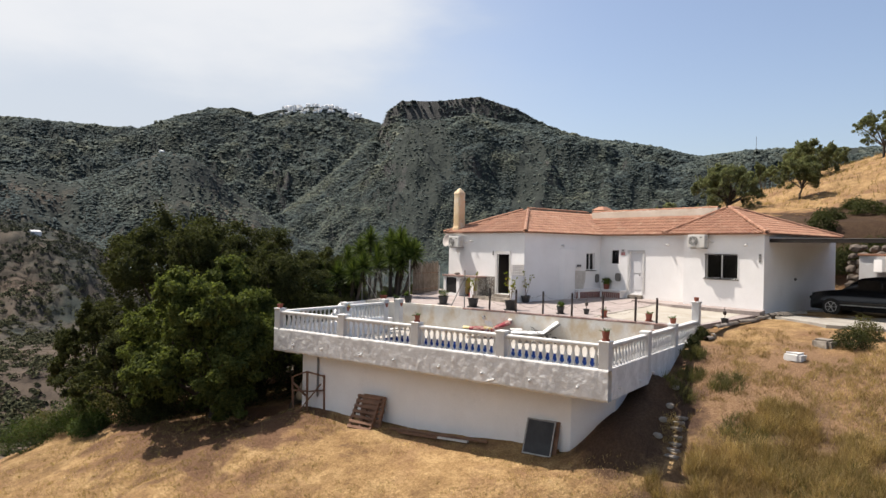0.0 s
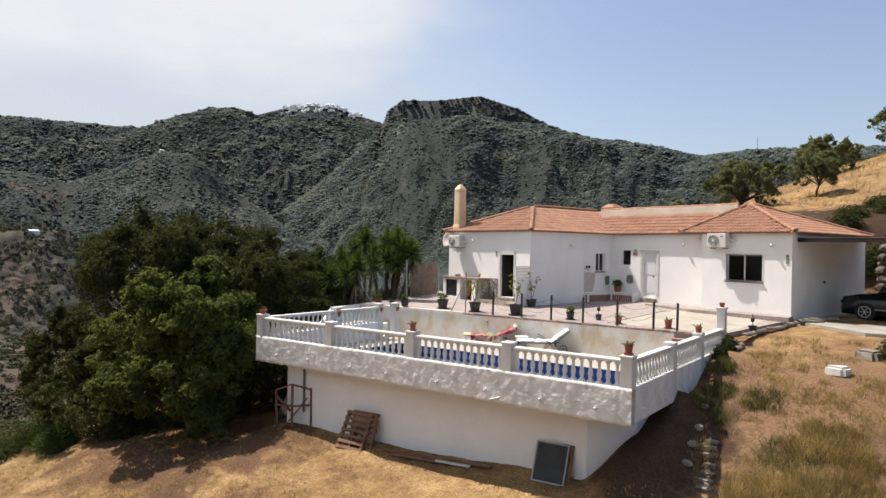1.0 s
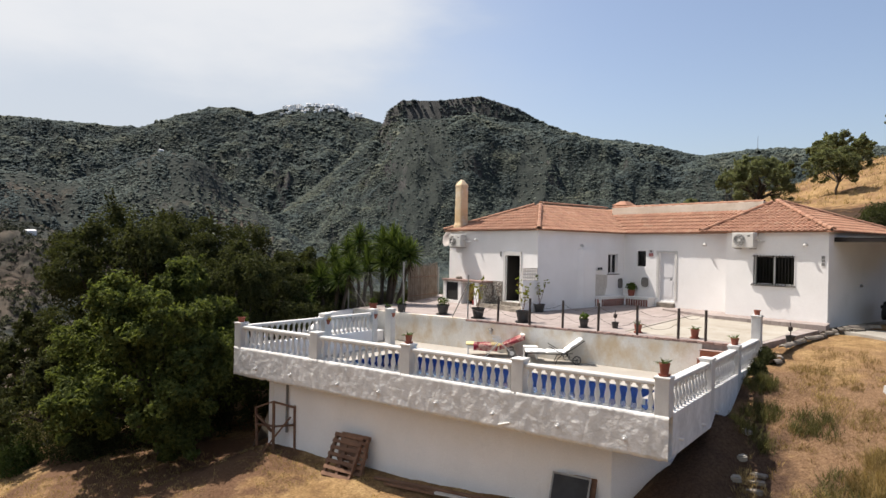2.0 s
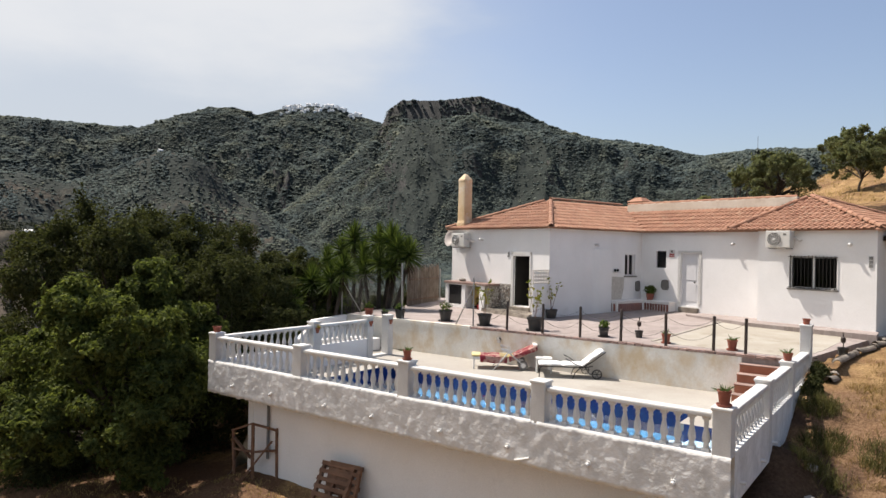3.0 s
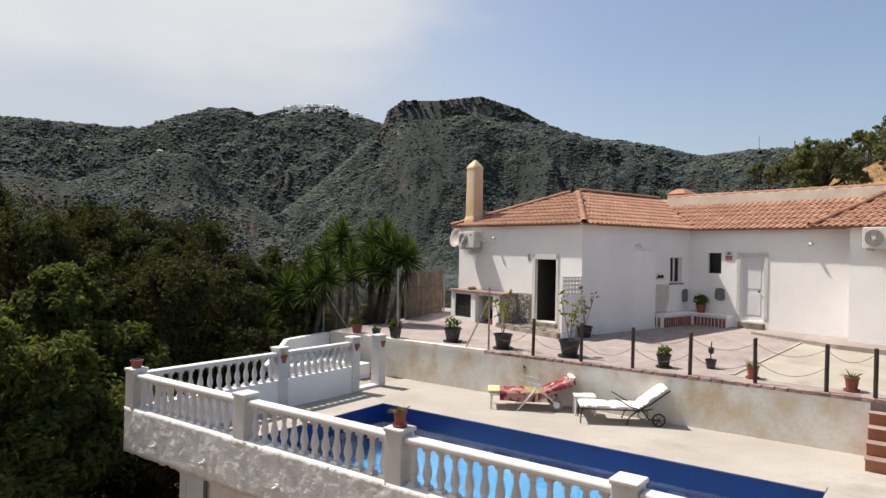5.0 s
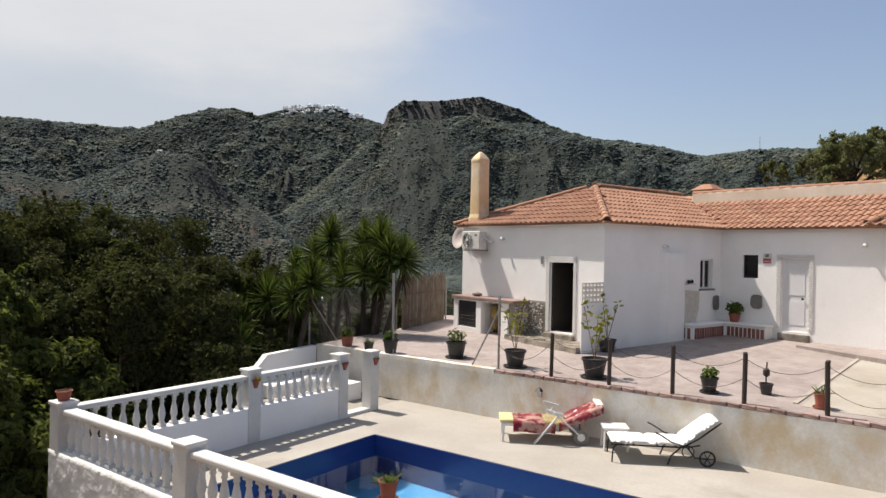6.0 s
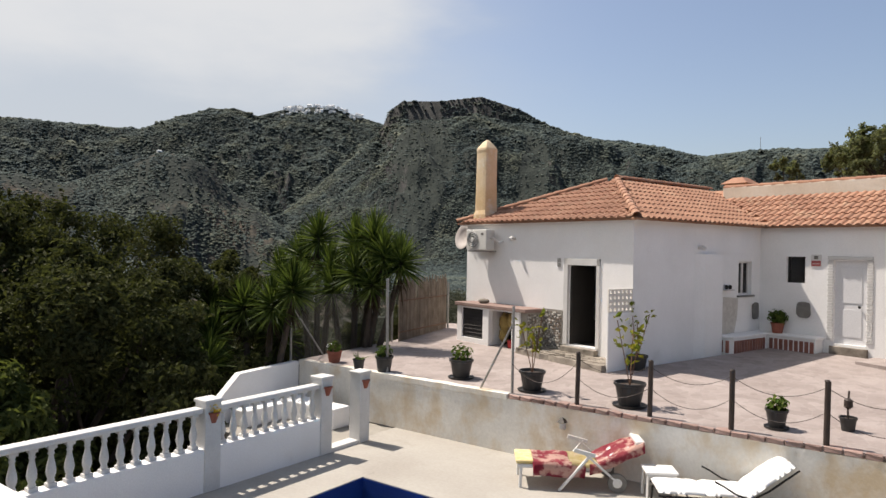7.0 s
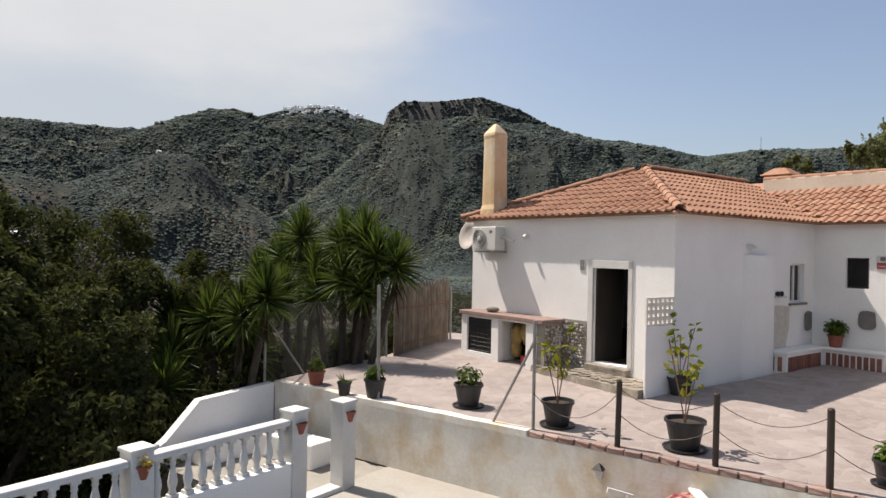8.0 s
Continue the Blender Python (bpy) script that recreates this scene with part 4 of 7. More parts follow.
# coping of half-round tiles along the upstand
coping = Matrix(((0, 1, 0), (1, 0, 0), (0, 0, 1))).to_4x4()
for k in range(20):
    ob = part("coping_tile", RIDGE_TILE, M_TILE, roof)
    coping.translation = (-3.55 + 0.372 * k, 10.70, RIDGE + 0.018 + random.uniform(-0.005, 0.005))
    ob.matrix_basis = coping @ Matrix.Rotation(random.uniform(-0.02, 0.02), 4, "Z")
# stub chimney behind the upstand
bm = BM()
box(bm, -3.72, -3.05, 11.0, 11.6, 4.4, 4.84)
part("vent_stack", bm, M_CREAM, house, "short rendered stack")
bm = BM()
bmesh.ops.create_cone(bm, cap_ends=True, segments=4, radius1=0.60, radius2=0.22, depth=0.20, matrix=Matrix.Translation((-3.38, 11.3, 4.93)) @ Matrix.Rotation(radians(45), 4, "Z"))
part("vent_cap", bm, M_TILE, house, "clay tile cap")
# soffit boards and fascia line under the eaves
part("soffit", box(BM(), A_L + 0.05, A_R - 0.05, A_F + 0.04, 3.365, E0 - 0.065, E0 - 0.042), M_WHITE, house)

# buttress on the shaded wall, wing wall with pierced blocks
bm = BM()
prism(bm, [(-1.399, 5.72), (-1.27, 5.98), (-1.24, 6.70), (-1.399, 6.72)], 0.0, 2.62)
part("buttress", bm, M_WHITE, house)
M_BLOCK = surface("cream_pierced_block", (0.68, 0.64, 0.57), (0.78, 0.74, 0.67), 4.0, 40, 0.85, 0.3, 0.004)
wing = part("wing_wall", box(BM(), -1.445, -1.395, 2.56, 3.368, -0.2, 1.34, 0.012), M_WHITE, house)
cell = BM()
cut_wall(cell, "y", -0.067, 0.067, -0.016, 0.016, -0.062, 0.062, [(-0.030, 0.030, -0.028, 0.028)])
me = finish(cell)
me.materials.append(M_BLOCK)
for r in range(4):
    for c in range(6):
        ob = part("pierced_block", me, M_BLOCK, wing)
        ob.location = (-1.412, 2.63 + 0.134 * c, 1.405 + 0.124 * r)

# step platform of rough stone in front of the open door
bm = BM()
front_edge = [(-4.30 + 2.84 * k / 24, 2.66 - 0.20 * (k / 24) ** 0.6 + 0.05 * noise.noise((k * 0.45, 2.0, 5.0)) + 0.02 * noise.noise((k * 1.7, 8.0, 5.0))) for k in range(25)]
prism(bm, [*front_edge, (-1.447, 3.366), (-4.30, 3.366)], -0.1, 0.225)
for v in bm.verts:
    if v.co.z > 0:
        v.co.z += 0.03 * noise.noise((v.co.x * 3.1, v.co.y * 3.1, 2.0))
    elif v.co.y < 3.0:
        v.co.y -= 0.05 + 0.03 * noise.noise((v.co.x * 4.0, 1.0, 7.0))
part("door_platform", bm, M_SLAB_STONE, house, "rough stone slab platform")
platform = house.children[-1]
flags = []
for k in range(5):
    bm = BM()
    n_side = 6 + k % 2
    prism(bm, [((0.13 + 0.035 * math.sin(k + 2.1 * q)) * math.cos(2 * math.pi * q / n_side), (0.10 + 0.03 * math.cos(k + 1.7 * q)) * math.sin(2 * math.pi * q / n_side)) for q in range(n_side)], -0.02, 0.012)
    me = finish(bm)
    me.materials.append(M_SLAB_STONE)
    flags.append(me)
for r in range(3):
    for c in range(11):
        ob = part("stone", flags[(c * 2 + r) % 5], M_SLAB_STONE, platform)
        ob.matrix_basis = pose(-4.14 + 0.25 * c + 0.1 * (r % 2), 2.70 + 0.225 * r, 0.234, random.uniform(-3, 3), random.uniform(-3, 3), random.uniform(0, 360))
part("door_step", box(BM(), -3.36, -2.32, 3.22, 3.366, 0.2, 0.37, 0.015), M_SLAB_STONE, house, "brown stone threshold")
bm = BM()
for x0, x1, z0, z1 in ((-3.40, -3.27, 0.40, 2.46), (-2.40, -2.30, 0.40, 2.46), (-3.40, -2.30, 2.30, 2.46)):
    box(bm, x0, x1, 3.345, 3.40, z0, z1, 0.006)
door1 = part("front_door", bm, M_PAINT, house, "open doorway with a white moulded surround")
bm = BM()
box(bm, -3.27, -3.22, 3.45, 4.28, 0.40, 2.29, 0.004)
part("door_leaf", bm, M_INTERIOR_SHADE, door1, "wooden door leaf swung inwards, coloured near-black as interior shade")

# white door in the courtyard with toothed brick surround
bm = BM()
box(bm, D2[0], D2[1], 8.86, 8.91, D2[2], D2[3], 0.004)
door2 = part("courtyard_door", bm, M_DOOR, house, "white panelled door")
for z0, z1 in ((0.68, 1.35), (1.50, 2.36)):
    part("door_panel", box(BM(), D2[0] + 0.12, D2[1] - 0.12, 8.848, 8.858, z0, z1, 0.004), M_DOOR, door2)
bm = BM()
bmesh.ops.create_icosphere(bm, subdivisions=2, radius=0.035, matrix=Matrix.Translation((D2[1] - 0.16, 8.81, 1.42)))
part("door_knob", bm, M_IRON, door2, "dark knob", smooth=True)
tooth = finish(box(BM(), -0.062, 0.062, -0.012, 0.012, -0.028, 0.028, 0.006))
tooth.materials.append(M_PAINT)
for side in (D2[0] - 0.075, D2[1] + 0.075):
    for k in range(30):
        ob = part("surround_brick", tooth, M_PAINT, door2)
        ob.location = (side + (0.006 if k % 2 else -0.006), 8.779, 0.60 + 0.066 * k)
part("lintel", box(BM(), D2[0] - 0.14, D2[1] + 0.14, 8.76, 8.788, D2[3] + 0.03, D2[3] + 0.11, 0.008), M_PAINT, door2)
part("door_step", box(BM(), D2[0] - 0.06, D2[1] + 0.06, 8.70, 8.788, 0.0, 0.44, 0.015), M_SLAB_STONE, door2, "brown stone threshold")


def window_unit(name, s0, s1, z0, z1, d, axis, bars, label, sashes=2, plain=False):
    """A framed sliding window in an opening, with panes and an outside grille."""
    def bx(bm, a, b, c, e, f, g, bev=0.0):
        return box(bm, a, b, c, e, f, g, bev) if axis == "x" else box(bm, d - (e - d), d - (c - d), a, b, f, g, bev)
    bm = BM()
    t = 0.045
    for a, b, f, g in ((s0, s0 + t, z0, z1), (s1 - t, s1, z0, z1), (s0 + t, s1 - t, z0, z0 + t), (s0 + t, s1 - t, z1 - t, z1)):
        bx(bm, a, b, d + 0.09, d + 0.15, f, g)
    w = part(name, bm, M_IRON if plain else M_PLASTIC, house, label)
    step = (s1 - s0 - 2 * t) / sashes
    for k in range(sashes):
        a = s0 + t + k * step
        part("pane", bx(BM(), a + 0.02, a + step - 0.02, d + 0.115, d + 0.121, z0 + t, z1 - t), M_GLASS, w, "dark glass pane")
        if k:
            part("sash_bar", bx(BM(), a - 0.03, a + 0.03, d + 0.08, d + 0.14, z0 + t, z1 - t, 0.004), M_PLASTIC, w)
    if not plain:
        part("sill", bx(BM(), s0 - 0.06, s1 + 0.06, d - 0.06, d + 0.02, z0 - 0.05, z0 - 0.002, 0.008), M_GREY_STONE, w)
    if bars:
        for z in (z0 + 0.02, z1 - 0.02):
            part("grille_rail", bx(BM(), s0 - 0.03, s1 + 0.03, d - 0.032, d - 0.018, z - 0.012, z + 0.012), M_IRON, w)
        for k in range(bars):
            x = s0 + (s1 - s0) * (k + 0.5) / bars
            part("grille_bar", bx(BM(), x - 0.008, x + 0.008, d - 0.05, d - 0.034, z0 - 0.03, z1 + 0.03), M_IRON, w, "black iron bar")
    return w


window_unit("barred_window", W3[0], W3[1], W3[2], W3[3], 8.0, "x", 13, "wide sliding window with a black iron grille")
window_unit("small_window", W2[0], W2[1], W2[2], W2[3], 8.79, "x", 0, "small dark-framed window without a sill", 1, True)
window_unit("shaded_window", W1[0], W1[1], W1[2], W1[3], -1.40, "y", 0, "small white-framed window", 2)


def air_conditioner(u, v, z, w, label):
    """Outdoor unit on wall brackets; (u, z): lower left front corner, v: its front face."""
    ac = thing("air_conditioner", label, "air conditioner", rz=HOUSE_TURN, group="air conditioners")
    h, d = 0.55, 0.30
    part("casing", box(BM(), u, u + w, v, v + d, z, z + h, 0.02), M_AC, ac)
    bm = BM()
    bmesh.ops.create_cone(bm, cap_ends=True, segments=28, radius1=0.225, radius2=0.215, depth=0.02, matrix=Matrix.Translation((u + 0.28, v - 0.008, z + 0.275)) @ Matrix.Rotation(radians(90), 4, "X"))
    fan = part("fan_cover", bm, M_GRILLE, ac, "round grey fan grille")
    for r in (0.07, 0.12, 0.17, 0.215):
        ring = BM()
        tube(ring, [(u + 0.28 + r * math.cos(k * math.pi / 10), v - 0.024, z + 0.275 + r * math.sin(k * math.pi / 10)) for k in range(21)], 0.006, 5)
        part("ring", ring, M_AC, fan)
    bm = BM()
    bmesh.ops.create_cone(bm, cap_ends=True, segments=14, radius1=0.05, radius2=0.04, depth=0.02, matrix=Matrix.Translation((u + 0.28, v - 0.03, z + 0.275)) @ Matrix.Rotation(radians(90), 4, "X"))
    part("hub", bm, M_PLASTIC, fan)
    part("badge", box(BM(), u + w - 0.22, u + w - 0.12, v - 0.004, v + 0.002, z + 0.40, z + 0.46), M_GREY_STONE, ac)
    for k in (u + 0.12, u + w - 0.12):
        bm = BM()
        beam(bm, (k, v - 0.02, z - 0.03), (k, v + 0.46, z - 0.03), 0.035)
        part("bracket", bm, M_STEEL, ac)
    bm = BM()
    tube(bm, [(u + w, v + 0.15, z + 0.3), (u + w + 0.09, v + 0.16, z + 0.33), (u + w + 0.16, v + 0.3, z + 0.2), (u + w + 0.18, v + 0.44, z + 0.25)], 0.022, 8)
    part("hose", bm, M_PAINT, ac, "lagged pipes")
    return ac


air_conditioner(-6.62, 2.92, 2.62, 0.84, "beige air conditioner with grey fan grille under the eave")
air_conditioner(4.36, 7.56, 2.78, 0.80, "white air conditioner with grey fan grille above the window")


def wall_lamp(u, v, z, du, dv):
    lamp = thing("wall_lamp", "small white spotlight on the whitewashed wall", "lamp", rz=HOUSE_TURN, group="wall lamps")
    bm = BM()
    beam(bm, (u, v, z), (u + du * 0.10, v + dv * 0.10, z), 0.045, seg=12)
    part("base", bm, M_PLASTIC, lamp)
    bm = BM()
    beam(bm, (u + du * 0.08, v + dv * 0.08, z + 0.02), (u + du * 0.17, v + dv * 0.17, z - 0.04), 0.05, seg=12)
    part("head", bm, M_PLASTIC, lamp)


wall_lamp(-5.15, 3.37, 2.95, 0, -1)
wall_lamp(2.58, 8.79, 2.90, 0, -1)
wall_lamp(6.80, 8.00, 2.90, 0, -1)
wall_lamp(-1.40, 5.88, 2.78, 1, 0)


def flat_sign(u0, u1, v, z0, z1, label, rows):
    s = thing("wall_sign", label, "sign", rz=HOUSE_TURN, group="wall signs")
    part("plate", box(BM(), u0, u1, v - 0.015, v, z0, z1, 0.003), M_SIGN, s)
    for (a, b, c, d), mt in rows:
        part("printed_bar", box(BM(), u0 + a * (u1 - u0), u0 + b * (u1 - u0), v - 0.018, v - 0.0155, z0 + c * (z1 - z0), z0 + d * (z1 - z0)), mt, s)


flat_sign(-0.10, 0.15, 8.788, 2.36, 2.66, "small white sign with a red lower half", [((0.06, 0.94, 0.05, 0.5), M_SIGN_RED), ((0.15, 0.85, 0.2, 0.28), M_SIGN), ((0.3, 0.7, 0.62, 0.9), M_GREY_STONE)])
flat_sign(-3.62, -3.50, 3.368, 2.24, 2.46, "dark plaque of two small tiles beside the door", [((0.05, 0.95, 0.03, 0.48), M_GRILLE), ((0.05, 0.95, 0.52, 0.97), M_GRILLE)])
flat_sign(7.30, 7.42, 7.998, 2.2, 2.55, "narrow sign of three dark tiles on the corner", [((0.05, 0.95, 0.02, 0.30), M_GRILLE), ((0.05, 0.95, 0.35, 0.63), M_GRILLE), ((0.05, 0.95, 0.68, 0.97), M_GRILLE)])

# satellite dish on the chimney corner
dish = thing("satellite_dish", "faded round satellite dish on the house corner", "satellite dish", rz=HOUSE_TURN)
bm = BM()
prof = [(0.0, 0.0), (0.12, 0.012), (0.24, 0.045), (0.36, 0.10), (0.375, 0.095), (0.24, 0.03), (0.10, -0.004), (0.0, -0.012)]
lathe(bm, [(max(r, 0.001), z) for r, z in prof], 26, caps=False)
bmesh.ops.transform(bm, matrix=pose(-7.52, 3.62, 2.98, 78, 0, -3), verts=bm.verts)
part("reflector", bm, M_DISH, dish, smooth=True)
bm = BM()
tube(bm, [(-7.52, 3.66, 2.98), (-7.40, 3.72, 2.95), (-7.12, 3.75, 2.95)], 0.025, 8)
part("arm", bm, M_STEEL, dish)

# ---- built-in barbecue against the front wall ----
bbq = thing("barbecue", "built-in white barbecue with a tiled worktop, log store and wire door", "barbecue", rz=HOUSE_TURN)
bm = BM()
cut_wall(bm, "x", -6.74, -4.28, 2.75, 2.90, -0.05, 1.10, [(-6.54, -5.67, 0.26, 1.05), (-5.44, -4.56, 0.08, 1.06)])
part("front", bm, M_WHITE, bbq)
part("end_wall", box(BM(), -6.74, -6.60, 2.90, 3.368, -0.05, 1.10), M_WHITE, bbq)
part("divider", box(BM(), -5.62, -5.49, 2.90, 3.368, -0.05, 1.10), M_WHITE, bbq)
part("worktop", box(BM(), -6.80, -4.02, 2.70, 3.366, 1.10, 1.19, 0.012), M_EDGE, bbq, "pinkish tiled worktop")
# backing coloured near-black for the shade inside the two openings
part("back", box(BM(), -6.62, -4.28, 3.30, 3.362, -0.05, 1.095), M_INTERIOR_SHADE, bbq)
stone_end = part("stone_end", box(BM(), -4.28, -4.06, 2.80, 3.366, -0.05, 1.10), M_CONCRETE, bbq, "end faced in mixed pebbles")
door = part("wire_door", box(BM(), -6.54, -5.67, 2.80, 2.815, 0.26, 1.05), M_PANEL, bbq, "black wire mesh door")
for k in range(17):
    bm = BM()
    beam(bm, (-6.52 + k * 0.052, 2.795, 0.27), (-6.52 + k * 0.052, 2.795, 1.04), 0.006, seg=4)
    part("wire", bm, M_IRON, door)
for k in range(8):
    bm = BM()
    beam(bm, (-6.54, 2.792, 0.30 + k * 0.098), (-5.67, 2.792, 0.30 + k * 0.098), 0.006, seg=4)
    part("wire", bm, M_IRON, door)


def pebbles(parent, u0, u1, z0, z1, v, axis="x", n=60):
    """Rounded stones set in a wall face."""
    shapes = []
    for k in range(4):
        bm = BM()
        bmesh.ops.create_icosphere(bm, subdivisions=1, radius=1.0)
        for w in bm.verts:
            w.co = Vector((w.co.x * random.uniform(0.85, 1.15), w.co.y * 0.45, w.co.z * random.uniform(0.8, 1.1)))
        m = finish(bm)
        m.materials.append(M_STONE_SET[k % 3])
        shapes.append(m)
    cols = max(1, int((u1 - u0) / 0.058))
    rows = int((z1 - z0) / 0.056)
    for r in range(rows):
        for c in range(cols):
            s, z = u0 + 0.058 * (c + 0.5) + random.uniform(-0.018, 0.018), z0 + 0.056 * (r + 0.5) + random.uniform(-0.016, 0.016)
            ob = part("stone", random.choice(shapes), M_STONE, parent)
            k = random.uniform(0.016, 0.034)
            if axis == "x":
                ob.matrix_basis = pose(s, v, z, 0, random.uniform(-40, 40), 0) @ Matrix.Diagonal((k * 1.2, k, k, 1))
            else:
                ob.matrix_basis = pose(v, s, z, 0, 0, 90) @ Matrix.Diagonal((k * 1.2, k, k, 1))


M_STONE_SET = [surface("pebble_light", (0.46, 0.43, 0.38), (0.60, 0.57, 0.52), 9.0, 60, 0.9, 0.3, 0.004), surface("pebble_brown", (0.14, 0.10, 0.075), (0.22, 0.17, 0.13), 9.0, 60, 0.9, 0.3, 0.004), surface("pebble_grey", (0.09, 0.085, 0.08), (0.16, 0.15, 0.14), 9.0, 60, 0.9, 0.3, 0.004)]
pebbles(stone_end, 2.82, 3.36, 0.0, 1.08, -4.05, "y")
dado = part("stone_dado", box(BM(), -4.05, -3.42, 3.345, 3.367, 0.24, 1.20), M_CONCRETE, house, "dado of mixed pebbles beside the door")
pebbles(dado, -4.04, -3.43, 0.26, 1.20, 3.338, "x")
for k, (u, z, s) in enumerate(((-5.20, 0.74, 0.17), (-4.90, 0.80, 0.16), (-5.22, 0.42, 0.13))):
    bm = BM()
    bmesh.ops.create_icosphere(bm, subdivisions=3, radius=1.0)
    for w in bm.verts:
        w.co *= 1 + 0.25 * noise.noise(w.co * 2.2 + Vector((k * 3, 0, 0)))
        w.co = Vector((w.co.x * s, w.co.y * 0.13, w.co.z * s * 1.5))
    single("firewood_sack", bm, M_SACK, "ochre sack stuffed into the barbecue store", "sack", from_house(u, 3.12, z), HOUSE_TURN, group="sacks in the log store", smooth=True)
bm = BM()
lathe(bm, [(0.09, 0.0), (0.11, 0.02), (0.12, 0.25), (0.125, 0.26), (0.10, 0.255)], 16)
single("red_bucket", bm, M_REDCLOTH, "red plastic bucket inside the barbecue store", "bucket", from_house(-4.85, 3.05, 0.06), smooth=True)
bm = BM()
bmesh.ops.create_icosphere(bm, subdivisions=2, radius=1.0)
for w in bm.verts:
    w.co = Vector((w.co.x * 0.17, w.co.y * 0.12, w.co.z * 0.07 * (1 + 0.3 * noise.noise(w.co * 2))))
single("loose_stone", bm, M_SLAB_STONE, "rounded beige stone lying on the barbecue worktop", "stone", from_house(-5.92, 3.0, 1.25), smooth=True)

# ---- corner bench in the courtyard ----
bench = thing("corner_bench", "white rendered corner bench with red brick stripes along its front", "bench", rz=HOUSE_TURN)
part("seat_base", box(BM(), -1.398, -0.99, 6.76, 8.786, 0.0, 0.56), M_WHITE, bench)
part("seat_base", box(BM(), -0.988, 0.22, 8.36, 8.786, 0.0, 0.56), M_WHITE, bench)
part("seat_slab", box(BM(), -1.398, -0.95, 6.72, 8.786, 0.561, 0.63, 0.02), M_WHITE, bench)
part("seat_slab", box(BM(), -0.948, 0.26, 8.32, 8.786, 0.561, 0.63, 0.02), M_WHITE, bench)
stripe = finish(box(BM(), -0.045, 0.045, -0.012, 0.012, -0.15, 0.15, 0.005))
stripe.materials.append(M_BRICK)
for k in range(12):
    ob = part("brick", stripe, M_BRICK, bench)
    ob.matrix_basis = pose(-0.984, 6.86 + 0.125 * k, 0.36, 0, 0, 90)
for k in range(9):
    ob = part("brick", stripe, M_BRICK, bench)
    ob.matrix_basis = pose(-0.86 + 0.125 * k, 8.354, 0.36)
for k in range(2):
    ob = part("brick", stripe, M_BRICK, bench)
    ob.matrix_basis = pose(-1.29 + 0.16 * k, 6.754, 0.36)
for (u, v, z, w, h, ax), lab in ((((-0.25), 8.77, 1.26, 0.34, 0.40, 0), "flat grey stone plaque set in the wall above the bench"), ((-1.385, 8.52, 1.15, 0.30, 0.44, 1), "flat grey stone plaque set in the shaded wall")):
    bm = BM()
    outline = [(w / 2 * math.copysign(abs(math.cos(a)) ** 0.55, math.cos(a)) * random.uniform(0.93, 1.05), h / 2 * math.copysign(abs(math.sin(a)) ** 0.55, math.sin(a)) * random.uniform(0.93, 1.05)) for a in [k * math.pi / 8 for k in range(16)]]
    prism(bm, outline, 0.0, 0.035)
    ob = single("stone_plaque", bm, M_GREY_STONE, lab, "plaque", group="stone plaques")
    ob.matrix_basis = pose(0, 0, 0, 0, 0, HOUSE_TURN) @ (pose(u, v, z, 90, 0, 0) if not ax else pose(u, v, z, 90, 0, 90))
bm = BM()
prism(bm, [(-0.28, 0.0), (0.36, 0.0), (0.50, 0.42), (0.52, 0.88), (-0.28, 0.92)], 0.0, 0.04)
ob = single("stone_plaque", bm, M_STONE_SET[0], "patch of rough pale stone cladding behind the bench", "plaque")
ob.matrix_basis = pose(0, 0, 0, 0, 0, HOUSE_TURN) @ pose(-1.398, 7.10, 0.64, 90, 0, 90)
bm = BM()
box(bm, 0.0, 0.16, -0.17, 0.17, 0.0, 0.03, 0.008)
shelf = single("wall_shelf", bm, M_PAINT, "small white shelf with dark ornaments", "shelf", from_house(-1.395, 7.08, 1.72), HOUSE_TURN)
for k in (-0.09, 0.07):
    bm = BM()
    lathe(bm, [(0.02, 0.0), (0.045, 0.03), (0.05, 0.07), (0.02, 0.11)], 10)
    single("ornament", bm, M_IRON, "small dark ornament on the wall shelf", "ornament", from_house(-1.31, 7.08 + k, 1.75), smooth=True, group="shelf ornaments")

# ---- carport, car, back wall ----
carport = thing("carport", "dark flat carport roof beside the house", "carport", rz=HOUSE_TURN)
part("roof_sheet", box(BM(), 7.53, 14.5, 8.45, 13.9, 3.13, 3.17), M_FASCIA, carport)
part("front_beam", box(BM(), 7.54, 14.5, 8.36, 8.44, 3.02, 3.16, 0.006), M_FASCIA, carport, "dark front beam")
part("drip_edge", box(BM(), 7.54, 14.5, 8.35, 8.46, 3.171, 3.183), M_STEEL, carport, "pale metal drip edge")
for u, v in ((14.4, 8.4), (14.4, 13.8)):
    bm = BM()
    beam(bm, (u, v, -0.5), (u, v, 3.1), 0.08)
    part("post", bm, M_FASCIA, carport)
bm = BM()
bmesh.ops.create_icosphere(bm, subdivisions=2, radius=0.06, matrix=Matrix.Translation((7.55, 10.6, 1.5)))
single("outdoor_tap", bm, M_GRILLE, "small dark tap on the carport wall", "tap", rz=HOUSE_TURN, smooth=True)

bm = BM()
prism(bm, [(9.5, 5.4), (12.0, 2.8), (22.0, 2.5), (26.0, 14.0), (9.0, 14.0)], -1.0, 0.14)
drive = single("driveway", bm, M_CONCRETE, "", "", kind="structure")


